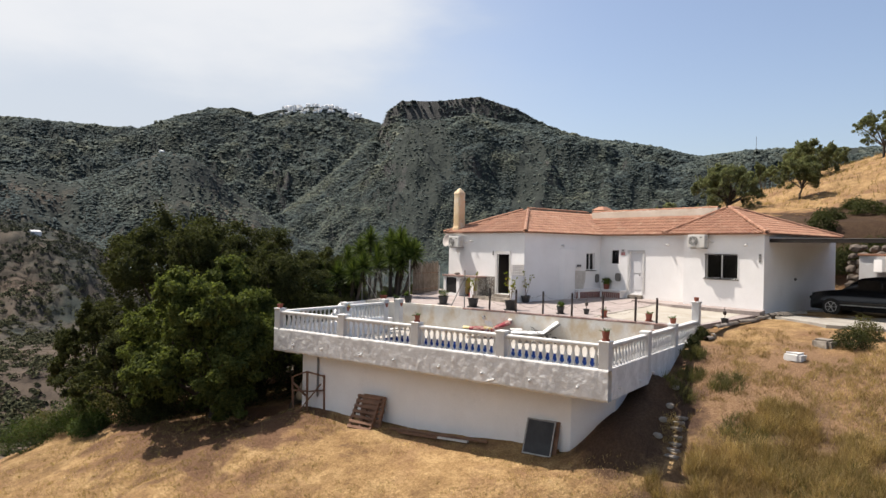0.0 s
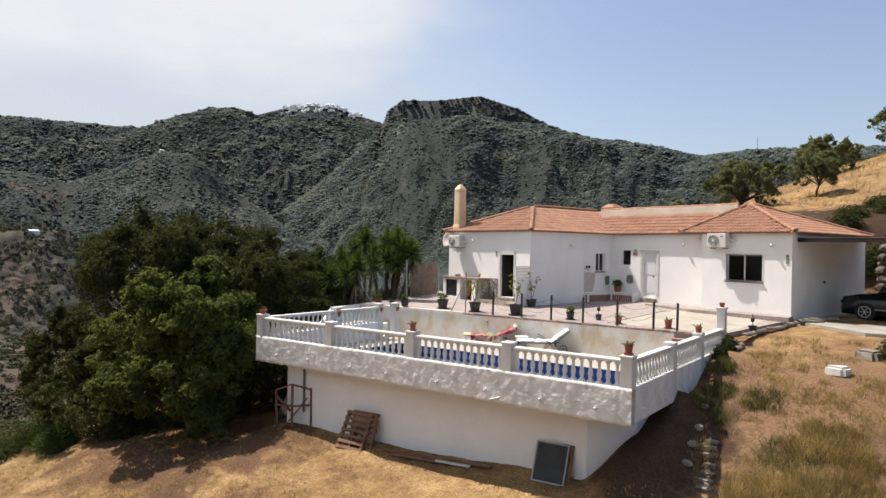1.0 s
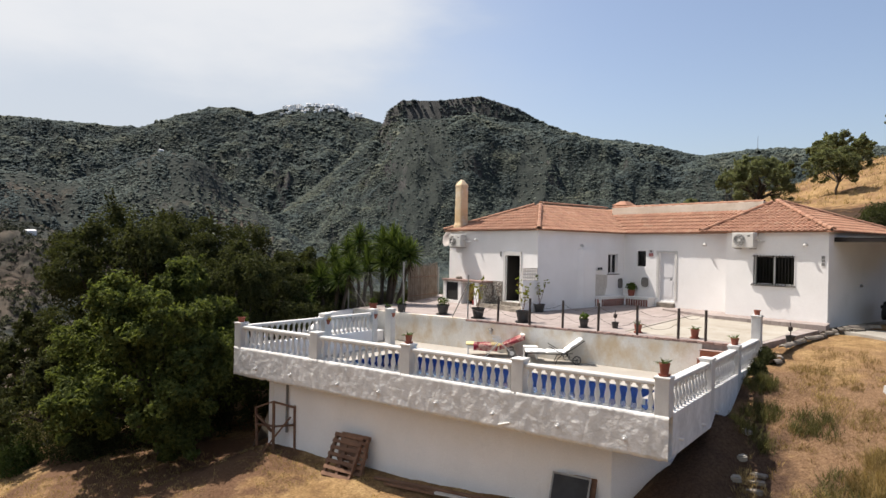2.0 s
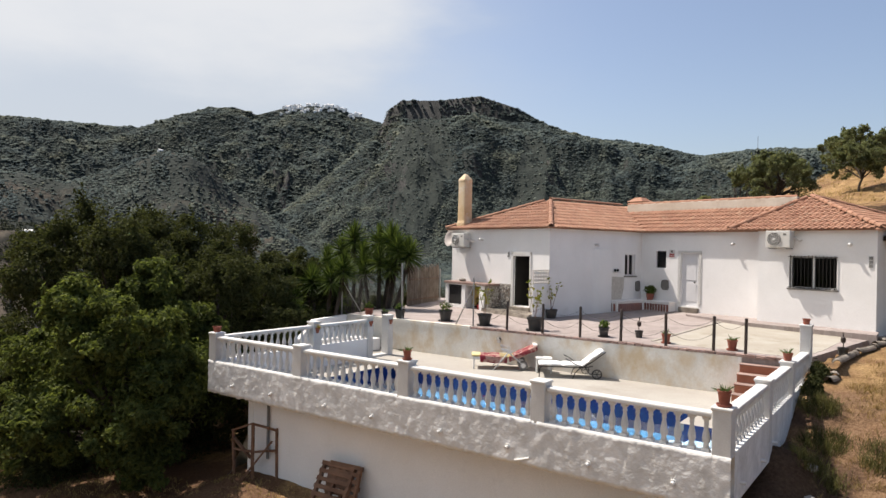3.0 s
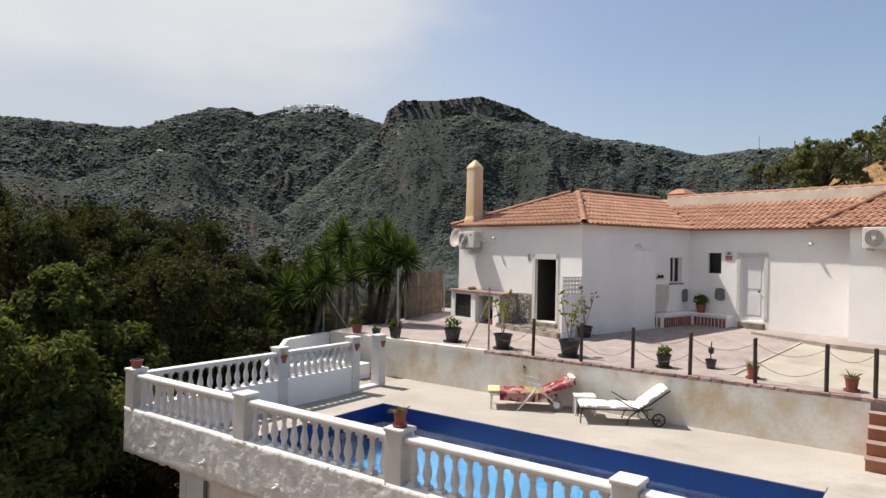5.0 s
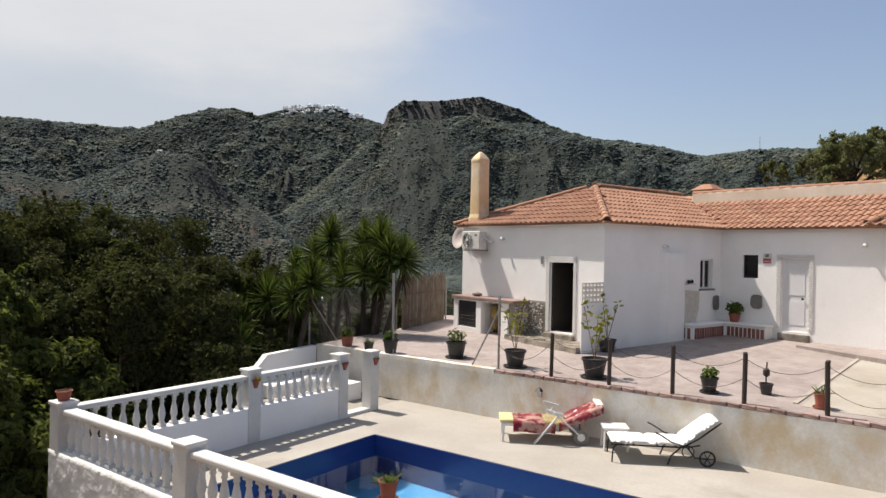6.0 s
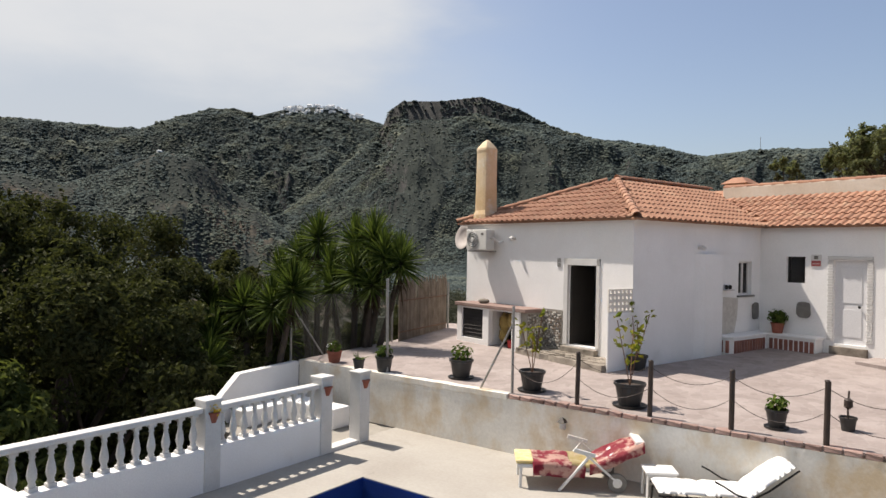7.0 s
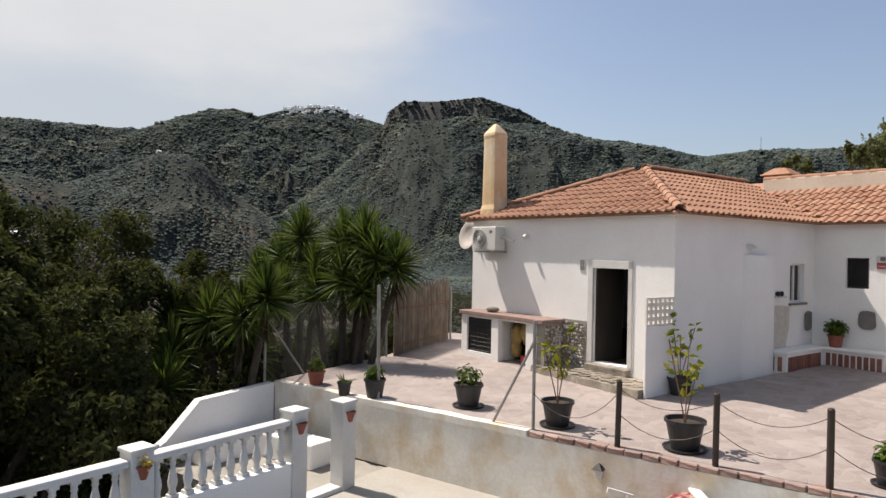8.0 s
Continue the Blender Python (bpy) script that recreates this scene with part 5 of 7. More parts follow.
def car(loc, rz):
    c = thing("car", "black estate car with silver wheels parked under the carport", "car", loc, rz)
    def loft(sections, mat, name, label=""):
        bm = BM()
        rings = []
        for x, w, z0, z1 in sections:
            pts = [(-w, z0), (-w * 1.02, (z0 + z1) / 2), (-w * 0.9, z1), (w * 0.9, z1), (w * 1.02, (z0 + z1) / 2), (w, z0)]
            rings.append([bm.verts.new((x, y, z)) for y, z in pts])
        for a, b in zip(rings, rings[1:]):
            for k in range(6):
                bm.faces.new((a[k], a[(k + 1) % 6], b[(k + 1) % 6], b[k]))
        bm.faces.new(rings[0])
        bm.faces.new(rings[-1][::-1])
        bmesh.ops.bevel(bm, geom=[e for e in bm.edges if e.calc_face_angle(0) > 0.5], offset=0.04, segments=2, affect="EDGES")
        return part(name, bm, mat, c, label, smooth=True)
    loft([(0.0, 0.72, 0.30, 0.62), (0.08, 0.84, 0.24, 0.86), (0.5, 0.90, 0.22, 0.96), (1.25, 0.92, 0.22, 1.02), (2.4, 0.92, 0.22, 1.02), (3.7, 0.92, 0.22, 1.04), (4.4, 0.88, 0.28, 1.0), (4.6, 0.8, 0.36, 0.8)], M_BLACKPAINT, "body")
    loft([(1.15, 0.80, 1.0, 1.03), (1.85, 0.72, 1.0, 1.52), (2.4, 0.72, 1.0, 1.60), (3.6, 0.72, 1.0, 1.58), (4.35, 0.76, 1.0, 1.15)], M_BLACKPAINT, "cabin")
    for y in (-0.80, 0.80):
        for a, b in ((1.75, 2.55), (2.62, 3.5)):
            bm = BM()
            box(bm, a, b, y - 0.012, y + 0.012, 1.08, 1.46, 0.01)
            part("side_window", bm, M_GLASS, c, "dark side window")
        part("sill_strip", box(BM(), 1.1, 3.5, y * 1.165 - 0.01, y * 1.165 + 0.01, 0.42, 0.46), M_STEEL, c)
    for x in (0.86, 3.62):
        for y in (-0.86, 0.86):
            bm = BM()
            lathe(bm, [(0.20, -0.10), (0.33, -0.10), (0.345, -0.06), (0.345, 0.06), (0.33, 0.10), (0.20, 0.10)], 24)
            bmesh.ops.transform(bm, matrix=pose(x, y, 0.345, 90, 0, 0), verts=bm.verts)
            wheel = part("wheel", bm, M_TYRE, c, "black tyre", smooth=False)
            bm = BM()
            sgn = 1 if y > 0 else -1
            for k in range(6):
                a = k * math.pi / 3
                beam(bm, (x, y + 0.105 * sgn, 0.345), (x + 0.20 * math.cos(a), y + 0.105 * sgn, 0.345 + 0.20 * math.sin(a)), 0.05, 0.02)
            lathe(bm, [(0.19, 0.0), (0.215, 0.0), (0.215, 0.02), (0.19, 0.02)], 24, caps=False)
            for w in bm.verts[-96:]:
                w.co = Vector((x + w.co.x, y + (0.10 + w.co.z * 0.5) * sgn, 0.345 + w.co.y))
            part("rim", bm, M_ALLOY, wheel, "silver six-spoke rim")
    for y in (-0.62, 0.62):
        part("headlight", box(BM(), -0.01, 0.12, y - 0.16, y + 0.16, 0.62, 0.74, 0.02), M_GLASS, c)
    return c


car((11.05, 8.35, 0.14), -13)

tankwall = thing("white_outbuilding", "low white outbuilding with a red tile coping", "outbuilding", (12.25, 12.3, 0.1), -14)
part("wall", box(BM(), 0, 6, 0, 3, -0.5, 2.45), M_WHITE, tankwall)
part("coping", box(BM(), -0.06, 6.06, -0.06, 3.06, 2.451, 2.56, 0.02), M_TILE, tankwall)
bm = BM()
prism(bm, [(0.6, -0.04), (2.4, -0.04), (2.0, -0.3), (1.0, -0.3)], 1.75, 2.3)
part("hood", bm, M_WHITE, tankwall)

# dry stone bank behind the carport
M_BANKSTONE = surface("brown_bank_stone", (0.05, 0.040, 0.032), (0.13, 0.105, 0.085), 4.0, 25, 0.95, 0.6, 0.015)
bank = thing("dry_stone_bank", "brown dry-stone bank cut into the hillside", "stone wall", kind="structure")
shapes = []
for k in range(5):
    bm = BM()
    bmesh.ops.create_icosphere(bm, subdivisions=1, radius=1.0)
    for w in bm.verts:
        w.co *= random.uniform(0.8, 1.15)
    m = finish(bm)
    m.materials.append(M_BANKSTONE)
    shapes.append(m)
for r in range(9):
    for c in range(22):
        p = from_house(7.7 + 0.42 * c + random.uniform(-0.1, 0.1), 15.2 + 0.12 * r + random.uniform(-0.1, 0.1), 0.2 + 0.34 * r + random.uniform(-0.06, 0.06))
        ob = part("stone", random.choice(shapes), M_BANKSTONE, bank)
        ob.matrix_basis = pose(*p, random.uniform(-20, 20), random.uniform(-20, 20), random.uniform(0, 360)) @ Matrix.Diagonal((random.uniform(0.2, 0.33), random.uniform(0.2, 0.33), random.uniform(0.14, 0.22), 1))

# ---- chain fence along the terrace edge ----
ROD_X = (0.0, 1.26, 2.49, 3.73, 5.0, 6.24, 7.02)
for x in ROD_X:
    bm = BM()
    beam(bm, (0, 0, -0.02), (random.uniform(-0.015, 0.015), 0.01, 0.885), 0.040, seg=10)
    bmesh.ops.create_cone(bm, cap_ends=True, segments=10, radius1=0.043, radius2=0.03, depth=0.02, matrix=Matrix.Translation((0, 0.01, 0.895)))
    single("fence_post", bm, M_ROD, "dark round post of the terrace chain fence", "post", (x, 0.06, 0.0), group="chain fence posts")


def sagging(bm, a, b, sag, r=0.005, n=14):
    a, b = Vector(a), Vector(b)
    pts = [a.lerp(b, k / n) - Vector((0, 0, sag * 4 * (k / n) * (1 - k / n))) for k in range(n + 1)]
    return tube(bm, pts, r, 5)


for a, b in zip(ROD_X, ROD_X[1:6]):
    for z, s in ((0.80, 0.20), (0.46, 0.24)):
        single("chain", sagging(BM(), (a, 0.06, z), (b, 0.06, z), s), M_ROD, "slack dark chain between two fence posts", "chain", group="fence chains")
single("chain", sagging(BM(), (-1.29, 0.06, 0.55), (0.0, 0.06, 0.72), 0.35), M_ROD, "slack dark chain hanging from the washing-line post", "chain", group="fence chains")
single("chain", sagging(BM(), (6.24, 0.06, 0.8), (7.02, 0.06, 0.8), 0.2), M_ROD, "slack dark chain between two fence posts", "chain", group="fence chains")

# washing-line posts with a brace
lp = thing("line_post", "grey steel line post with a slanting brace", "post", (-1.29, 0.08, 0.0), group="line posts")
bm = BM()
beam(bm, (0, 0, -0.02), (0, 0, 1.60), 0.026, seg=8)
part("pole", bm, M_STEEL, lp)
bm = BM()
beam(bm, (-0.68, -0.02, 0.0), (0.0, 0, 1.30), 0.022, seg=8)
part("brace", bm, M_STEEL, lp)
bm = BM()
beam(bm, (0, 0, -0.02), (-0.03, 0, 1.98), 0.030, seg=8)
single("line_post", bm, M_STEEL, "tall grey steel line post at the terrace corner", "post", (-4.33, 0.10, 0.0), group="line posts")

# chain-link fence in front of the yuccas
fence = thing("chain_link_fence", "green-black chain-link fence with leaning steel posts", "fence")
fp = [(-7.05, -0.15, 1.50), (-7.05, 2.62, 1.48), (-6.85, 3.2, 1.5)]
for x, y, h in fp:
    bm = BM()
    beam(bm, (x, y, -0.3), (x - 0.02, y, h), 0.028, seg=8)
    part("post", bm, M_STEEL, fence)
bm = BM()
beam(bm, (-7.03, -0.12, 1.2), (-6.9, 0.75, 0.0), 0.02, seg=6)
part("brace", bm, M_STEEL, fence)
bm = BM()
x0, y0, x1, y1 = -7.05, -0.15, -6.85, 3.2
L = 3.36
for sgn in (1, -1):
    c = -1.5
    while c < L + 1.5:
        s0, s1 = c, c + 1.42 * sgn
        pts = []
        for s, z in ((s0, 0.03), (s1, 1.45)):
            pts.append((s, z))
        (sa, za), (sb, zb) = pts
        def clip(s, z, s2, z2):
            t = ((0 if s < 0 else L) - s) / (s2 - s)
            return (s + (s2 - s) * t, z + (z2 - z) * t)
        if not (max(sa, sb) <= 0 or min(sa, sb) >= L):
            if sa < 0 or sa > L:
                sa, za = clip(sa, za, sb, zb)
            if sb < 0 or sb > L:
                sb, zb = clip(sb, zb, sa, za)
            beam(bm, (x0 + (x1 - x0) * sa / L, y0 + (y1 - y0) * sa / L, za), (x0 + (x1 - x0) * sb / L, y0 + (y1 - y0) * sb / L, zb), 0.005, 0.005)
        c += 0.085
tagged(part("wire_mesh", bm, M_WIRE, fence, "diamond wire mesh"), kind="stuff")
for z in (0.03, 1.45):
    bm = BM()
    beam(bm, (x0, y0, z), (x1, y1, z), 0.008, seg=5)
    part("strand", bm, M_WIRE, fence)

# reed screen behind the fence
reed = thing("reed_screen", "upright brown reed screen closing the terrace corner", "screen")
bm = BM()
a, b = Vector((-6.75, 3.35, 0)), Vector((-7.25, 6.2, 0))
for k in range(150):
    f = k / 149
    p = a.lerp(b, f)
    h = 1.70 + 0.1 * math.sin(k * 0.7) + random.uniform(-0.07, 0.09)
    beam(bm, (p.x + random.uniform(-0.012, 0.012), p.y, 0.0), (p.x + random.uniform(-0.02, 0.02), p.y + random.uniform(-0.02, 0.02), h), 0.013, seg=5)
tagged(part("reeds", bm, M_REED, reed), kind="stuff")
for z in (0.35, 1.2):
    bm = BM()
    beam(bm, (a.x + 0.02, a.y, z), (b.x + 0.02, b.y, z), 0.02, 0.03)
    part("batten", bm, M_WOOD, reed)
bm = BM()
beam(bm, (b.x + 0.05, b.y + 0.05, -0.2), (b.x + 0.05, b.y + 0.05, 1.6), 0.03, seg=8)
part("post", bm, M_STEEL, reed)


# ---- leaves and small plants ----
def leaf_mesh(centres, normals, length, width, mat, rng, droop=0.35):
    """Many pointed leaves as one mesh: a folded kite at each centre."""
    n = len(centres)
    c = np.asarray(centres, float)
    d = np.asarray(normals, float)
    d /= np.linalg.norm(d, axis=1)[:, None] + 1e-9
    r = rng.normal(size=(n, 3))
    t = np.cross(d, r)
    t /= np.linalg.norm(t, axis=1)[:, None] + 1e-9
    s = np.cross(d, t)
    ln = length * rng.uniform(0.6, 1.25, (n, 1))
    wd = width * rng.uniform(0.7, 1.2, (n, 1))
    lift = d * ln * 0.12
    p0 = c - t * ln * 0.5
    p1 = c + s * wd * 0.5 + lift
    p2 = c + t * ln * 0.5 - d * ln * droop * 0.4
    p3 = c - s * wd * 0.5 + lift
    v = np.stack([p0, p1, p2, p3], 1).reshape(-1, 3)
    idx = np.arange(n) * 4
    f = np.concatenate([np.stack([idx, idx + 1, idx + 2], 1), np.stack([idx, idx + 2, idx + 3], 1)]).tolist()
    me = bpy.data.meshes.new("mesh")
    me.from_pydata(v.tolist(), [], f)
    me.materials.append(mat)
    return me


def blades(specs, mat, seg=3):
    """Sword leaves: (base, direction, length, width, droop) each a tapering bent strip."""
    verts, faces = [], []
    for base, d, ln, wd, droop in specs:
        d = Vector(d).normalized()
        side = d.cross(Vector((0, 0, 1)))
        side = side.normalized() if side.length > 0.05 else Vector((1, 0, 0))
        side = Matrix.Rotation(random.uniform(-1.3, 1.3), 3, d) @ side
        k0 = len(verts)
        for k in range(seg + 1):
            f = k / seg
            p = Vector(base) + d * ln * f - Vector((0, 0, droop * ln * f * f))
            w = wd * (1 - f) ** 0.7 * (0.75 + 0.5 * f * (1 - f) * 2)
            verts.append(tuple(p - side * w / 2))
            verts.append(tuple(p + side * w / 2))
        for k in range(seg):
            a = k0 + 2 * k
            faces.append((a, a + 1, a + 3, a + 2))
    me = bpy.data.meshes.new("mesh")
    me.from_pydata(verts, [], faces)
    me.materials.append(mat)
    return me


RNG = np.random.default_rng(7)
M_YUCCA = leaf_material("yucca_leaf", (0.03, 0.052, 0.016), (0.125, 0.165, 0.042), 0.45)
M_YUCCA_DEAD = leaf_material("dead_yucca_leaf", (0.035, 0.026, 0.018), (0.075, 0.055, 0.036), 0.8)
M_BARK = surface("grey_brown_bark", (0.035, 0.026, 0.02), (0.075, 0.058, 0.044), 5.0, 30, 0.95, 0.8, 0.015)
M_LOQUAT = leaf_material("broad_green_leaf", (0.060, 0.080, 0.029), (0.155, 0.178, 0.056), 0.65, 0.40)
M_CAROB = leaf_material("dark_evergreen_leaf", (0.040, 0.047, 0.021), (0.088, 0.095, 0.040), 0.7, 0.32)
M_OLIVE = leaf_material("grey_olive_leaf", (0.115, 0.130, 0.072), (0.255, 0.270, 0.160), 0.6, 0.45)
M_WEED = leaf_material("green_weed_leaf", (0.078, 0.077, 0.031), (0.185, 0.170, 0.076))
M_STRAW = leaf_material("straw_blade", (0.26, 0.18, 0.08), (0.58, 0.43, 0.22), 0.8)
M_DRY = leaf_material("brown_dry_stalk", (0.16, 0.105, 0.05), (0.40, 0.275, 0.13), 0.85)
M_BUSH = leaf_material("fresh_bush_leaf", (0.036, 0.056, 0.018), (0.095, 0.125, 0.040))
M_ALOE = leaf_material("aloe_leaf", (0.06, 0.10, 0.04), (0.16, 0.22, 0.08))


def pot(loc, r=0.2, h=0.32, mat=None, label="", plant="", saucer=True, group="terrace pots"):
    """A flower pot with rim, soil and a plant of the given habit; loc: middle of its base."""
    mat = mat or M_POT_BLACK
    p = thing("flower_pot", label, "flower pot", loc, random.uniform(0, 360), group=group)
    base = 0.03 if saucer else 0.0
    if saucer:
        part("saucer", lathe(BM(), [(r * 0.9, 0.0), (r * 1.08, 0.012), (r * 1.12, 0.04), (r * 1.06, 0.04), (r * 0.9, 0.015)], 20), mat, p, smooth=False)
    part("pot", lathe(BM(), [(r * 0.70, base), (r * 0.94, base + h * 0.86), (r * 1.04, base + h * 0.88), (r * 1.04, base + h), (r * 0.95, base + h), (r * 0.9, base + h * 0.85)], 22, caps=False), mat, p, smooth=False)
    part("soil", lathe(BM(), [(0.002, base + h * 0.86), (r * 0.92, base + h * 0.85)], 20, caps=False), M_SOIL, p)
    top = base + h * 0.86
    if plant == "tall":
        bm = BM()
        tips = []
        for k in range(3):
            a = k * 2.1 + 0.4
            pts = [Vector((0, 0, top - 0.03))]
            for j in range(1, 6):
                pts.append(Vector((math.cos(a) * 0.05 * j * (0.6 + 0.5 * k), math.sin(a) * 0.045 * j, top + (0.15 + 0.035 * k) * j)))
            tube(bm, pts, 0.009, 5)
            tips += pts[3:]
        part("stem", bm, M_WOOD, p)
        cs = np.concatenate([RNG.normal(size=(4, 3)) * 0.06 + np.array(t[:]) for t in tips])
        part("foliage", leaf_mesh(cs, RNG.normal(size=cs.shape) * 0.6 + np.array([0, 0, 0.8]), 0.16, 0.09, M_LEAF_YELLOW, RNG), M_LEAF_YELLOW, p)
    elif plant == "leafy":
        cs = RNG.normal(size=(230, 3))
        cs = cs / np.linalg.norm(cs, axis=1)[:, None] * RNG.uniform(0.3, 1, (230, 1)) * np.array([r * 1.5, r * 1.5, r * 1.3]) + np.array([0, 0, top + r * 1.2])
        part("foliage", leaf_mesh(cs, cs - np.array([0, 0, top]), 0.13, 0.07, M_LEAF_POT, RNG), M_LEAF_POT, p)
        bm = BM()
        for k in range(6):
            a = k * 1.05
            tube(bm, [(0, 0, top - 0.02), (0.06 * math.cos(a), 0.06 * math.sin(a), top + r * 0.7), (r * 0.9 * math.cos(a), r * 0.9 * math.sin(a), top + r * 1.6)], 0.008, 5)
        part("stem", bm, M_WOOD, p)
    elif plant == "bushy":
        cs = RNG.normal(size=(120, 3))
        cs = cs / np.linalg.norm(cs, axis=1)[:, None] * RNG.uniform(0.4, 1, (120, 1)) * np.array([r * 1.0, r * 1.0, r * 0.85]) + np.array([0, 0, top + r * 0.75])
        part("foliage", leaf_mesh(cs, cs - np.array([0, 0, top]), 0.11, 0.06, M_LEAF_POT, RNG), M_LEAF_POT, p)
        bm = BM()
        for k in range(5):
            a = k * 1.26
            tube(bm, [(0, 0, top - 0.02), (0.05 * math.cos(a), 0.05 * math.sin(a), top + r * 0.4), (r * 0.5 * math.cos(a), r * 0.5 * math.sin(a), top + r)], 0.006, 5)
        part("stem", bm, M_WOOD, p)
    elif plant == "aloe":
        sp = []
        for k in range(22):
            a, e = k * 2.4, 0.35 + 0.9 * ((k * 0.618) % 1)
            sp.append(((0.02 * math.cos(a), 0.02 * math.sin(a), top - 0.01), (math.cos(a) * math.cos(e), math.sin(a) * math.cos(e), math.sin(e)), r * 2.1, 0.028, 0.22))
        part("foliage", blades(sp, M_ALOE), M_ALOE, p)
    elif plant == "flower":
        cs = RNG.normal(size=(40, 3)) * np.array([r * 0.45, r * 0.45, r * 0.3]) + np.array([0, 0, top + r * 0.4])
        part("flowers", leaf_mesh(cs, RNG.normal(size=cs.shape) + np.array([0, 0, 1.0]), 0.06, 0.05, M_YELLOW, RNG), M_YELLOW, p)
    elif plant == "stake":
        bm = BM()
        tube(bm, [(0, 0, top - 0.02), (0.01, 0, top + 0.2), (-0.01, 0.0, top + 0.42)], 0.014, 6)
        lathe(bm, [(0.02, 0.0), (0.06, 0.03), (0.06, 0.13), (0.02, 0.16)], 10, (0, 0, top + 0.15))
        part("stake", bm, M_ROD, p, "dark lantern on a stake")
    return p


BLK, CLY = "black plastic flower pot with ", "terracotta flower pot with "
pot((-6.04, 0.25, 0.0), 0.17, 0.27, M_POT_CLAY, CLY + "a pale leafy plant on the terrace", "bushy", False)
pot((-5.0, -0.05, 0.0), 0.13, 0.24, None, BLK + "a small succulent on the terrace edge", "aloe", False)
pot((-4.45, 0.14, 0.0), 0.19, 0.34, None, BLK + "pale flowers beside the tall line post", "bushy", False)
pot((-2.80, 0.62, 0.01), 0.24, 0.36, None, BLK + "a short leafy plant on a saucer", "bushy")
pot((-1.10, 0.48, 0.01), 0.24, 0.36, None, BLK + "a yellowing climber beside the line post", "tall")
pot((0.76, 0.50, 0.01), 0.26, 0.38, None, BLK + "a spindly yellowing shrub on a saucer", "tall")
pot((-0.22, 3.55, 0.05), 0.22, 0.34, None, BLK + "a thin shrub by the wall", "tall")
pot((3.02, 0.55, 0.01), 0.16, 0.27, None, BLK + "a compact green plant", "bushy")
pot((3.90, 1.05, 0.015), 0.12, 0.22, None, BLK + "a dark lantern stake in it", "stake", False)
pot((4.86, 0.52, 0.01), 0.125, 0.24, M_POT_CLAY, CLY + "a small green plant on a red saucer", "aloe")
pot((6.62, 0.42, 0.01), 0.13, 0.25, M_POT_CLAY, CLY + "a grey-green aloe near the stairs", "aloe")
pot((9.05, 1.2, 0.0), 0.13, 0.25, None, BLK + "a dark drooping cactus outside the pillar", "stake", False)
# on the posts
pot((-3.83, -7.86, 0.30), 0.11, 0.14, M_POT_CLAY, "broken terracotta flower pot on the corner post", "", False, "post-top pots")
pot((2.39, -7.86, 0.30), 0.088, 0.17, M_POT_CLAY, CLY + "a spiky aloe on a balustrade post", "aloe", True, "post-top pots")
pot((8.37, -7.86, 0.30), 0.10, 0.21, M_POT_CLAY, CLY + "a spiky aloe on the corner post", "aloe", True, "post-top pots")
pot((8.37, -2.46, 0.30), 0.10, 0.17, M_POT_CLAY, CLY + "a low plant on a balustrade post", "aloe", False, "post-top pots")
pot((8.37, 0.12, 0.86), 0.09, 0.14, M_POT_CLAY, CLY + "no plant on the tall pillar", "", False, "post-top pots")
pot((7.95, -4.6, DECK_Z), 0.14, 0.22, M_POT_CLAY, CLY + "yellow flowers beside the stairs", "flower", False)
tr = thing("planter_trough", "worn terracotta planter trough beside the corner post", "planter", (7.75, -6.9, DECK_Z), 6)
bm = BM()
cut_wall(bm, "x", -0.42, 0.42, -0.17, -0.14, 0.0, 0.30)
box(bm, -0.42, 0.42, 0.14, 0.17, 0.0, 0.30)
box(bm, -0.42, -0.39, -0.14, 0.14, 0.0, 0.30)
box(bm, 0.39, 0.42, -0.14, 0.14, 0.0, 0.30)
part("box", bm, M_POT_CLAY, tr)
part("soil", box(BM(), -0.39, 0.39, -0.14, 0.14, 0.02, 0.26), M_SOIL, tr)
pot(from_house(-0.80, 8.56, 0.63), 0.165, 0.26, M_POT_CLAY, CLY + "a bushy green plant on the corner bench", "leafy", False)


def wall_pot(loc, rz, flower):
    p = thing("wall_pot", "half-round terracotta pot hung on a balustrade post" + (" with yellow flowers" if flower else ""), "flower pot", loc, rz, group="wall pots")
    bm = BM()
    rings = []
    for r, z in ((0.035, -0.13), (0.075, 0.0), (0.09, 0.005), (0.09, 0.03), (0.075, 0.03)):
        rings.append([bm.verts.new((r * math.cos(k * math.pi / 8), r * math.sin(k * math.pi / 8), z)) for k in range(9)])
    for a, b in zip(rings, rings[1:]):
        for k in range(8):
            bm.faces.new((a[k], a[k + 1], b[k + 1], b[k]))
        bm.faces.new((a[0], b[0], b[8], a[8]))
    bm.faces.new(rings[0])
    part("pot", bm, M_POT_CLAY, p)
    part("soil", lathe(BM(), [(0.002, 0.02), (0.07, 0.018)], 12, (0, 0.02, 0), caps=False), M_SOIL, p)
    if flower:
        cs = RNG.normal(size=(40, 3)) * np.array([0.04, 0.03, 0.035]) + np.array([0, 0.04, 0.07])
        tagged(part("flowers", leaf_mesh(cs, RNG.normal(size=cs.shape) + np.array([0, 0, 1.0]), 0.05, 0.04, M_YELLOW, RNG), M_YELLOW, p), kind="stuff")


wall_pot((lx + 0.137, -4.52, 0.10), -90, True)
wall_pot((lx + 0.137, -2.20, 0.12), -90, False)
wall_pot((lx + 0.137, -1.22, 0.10), -90, False)

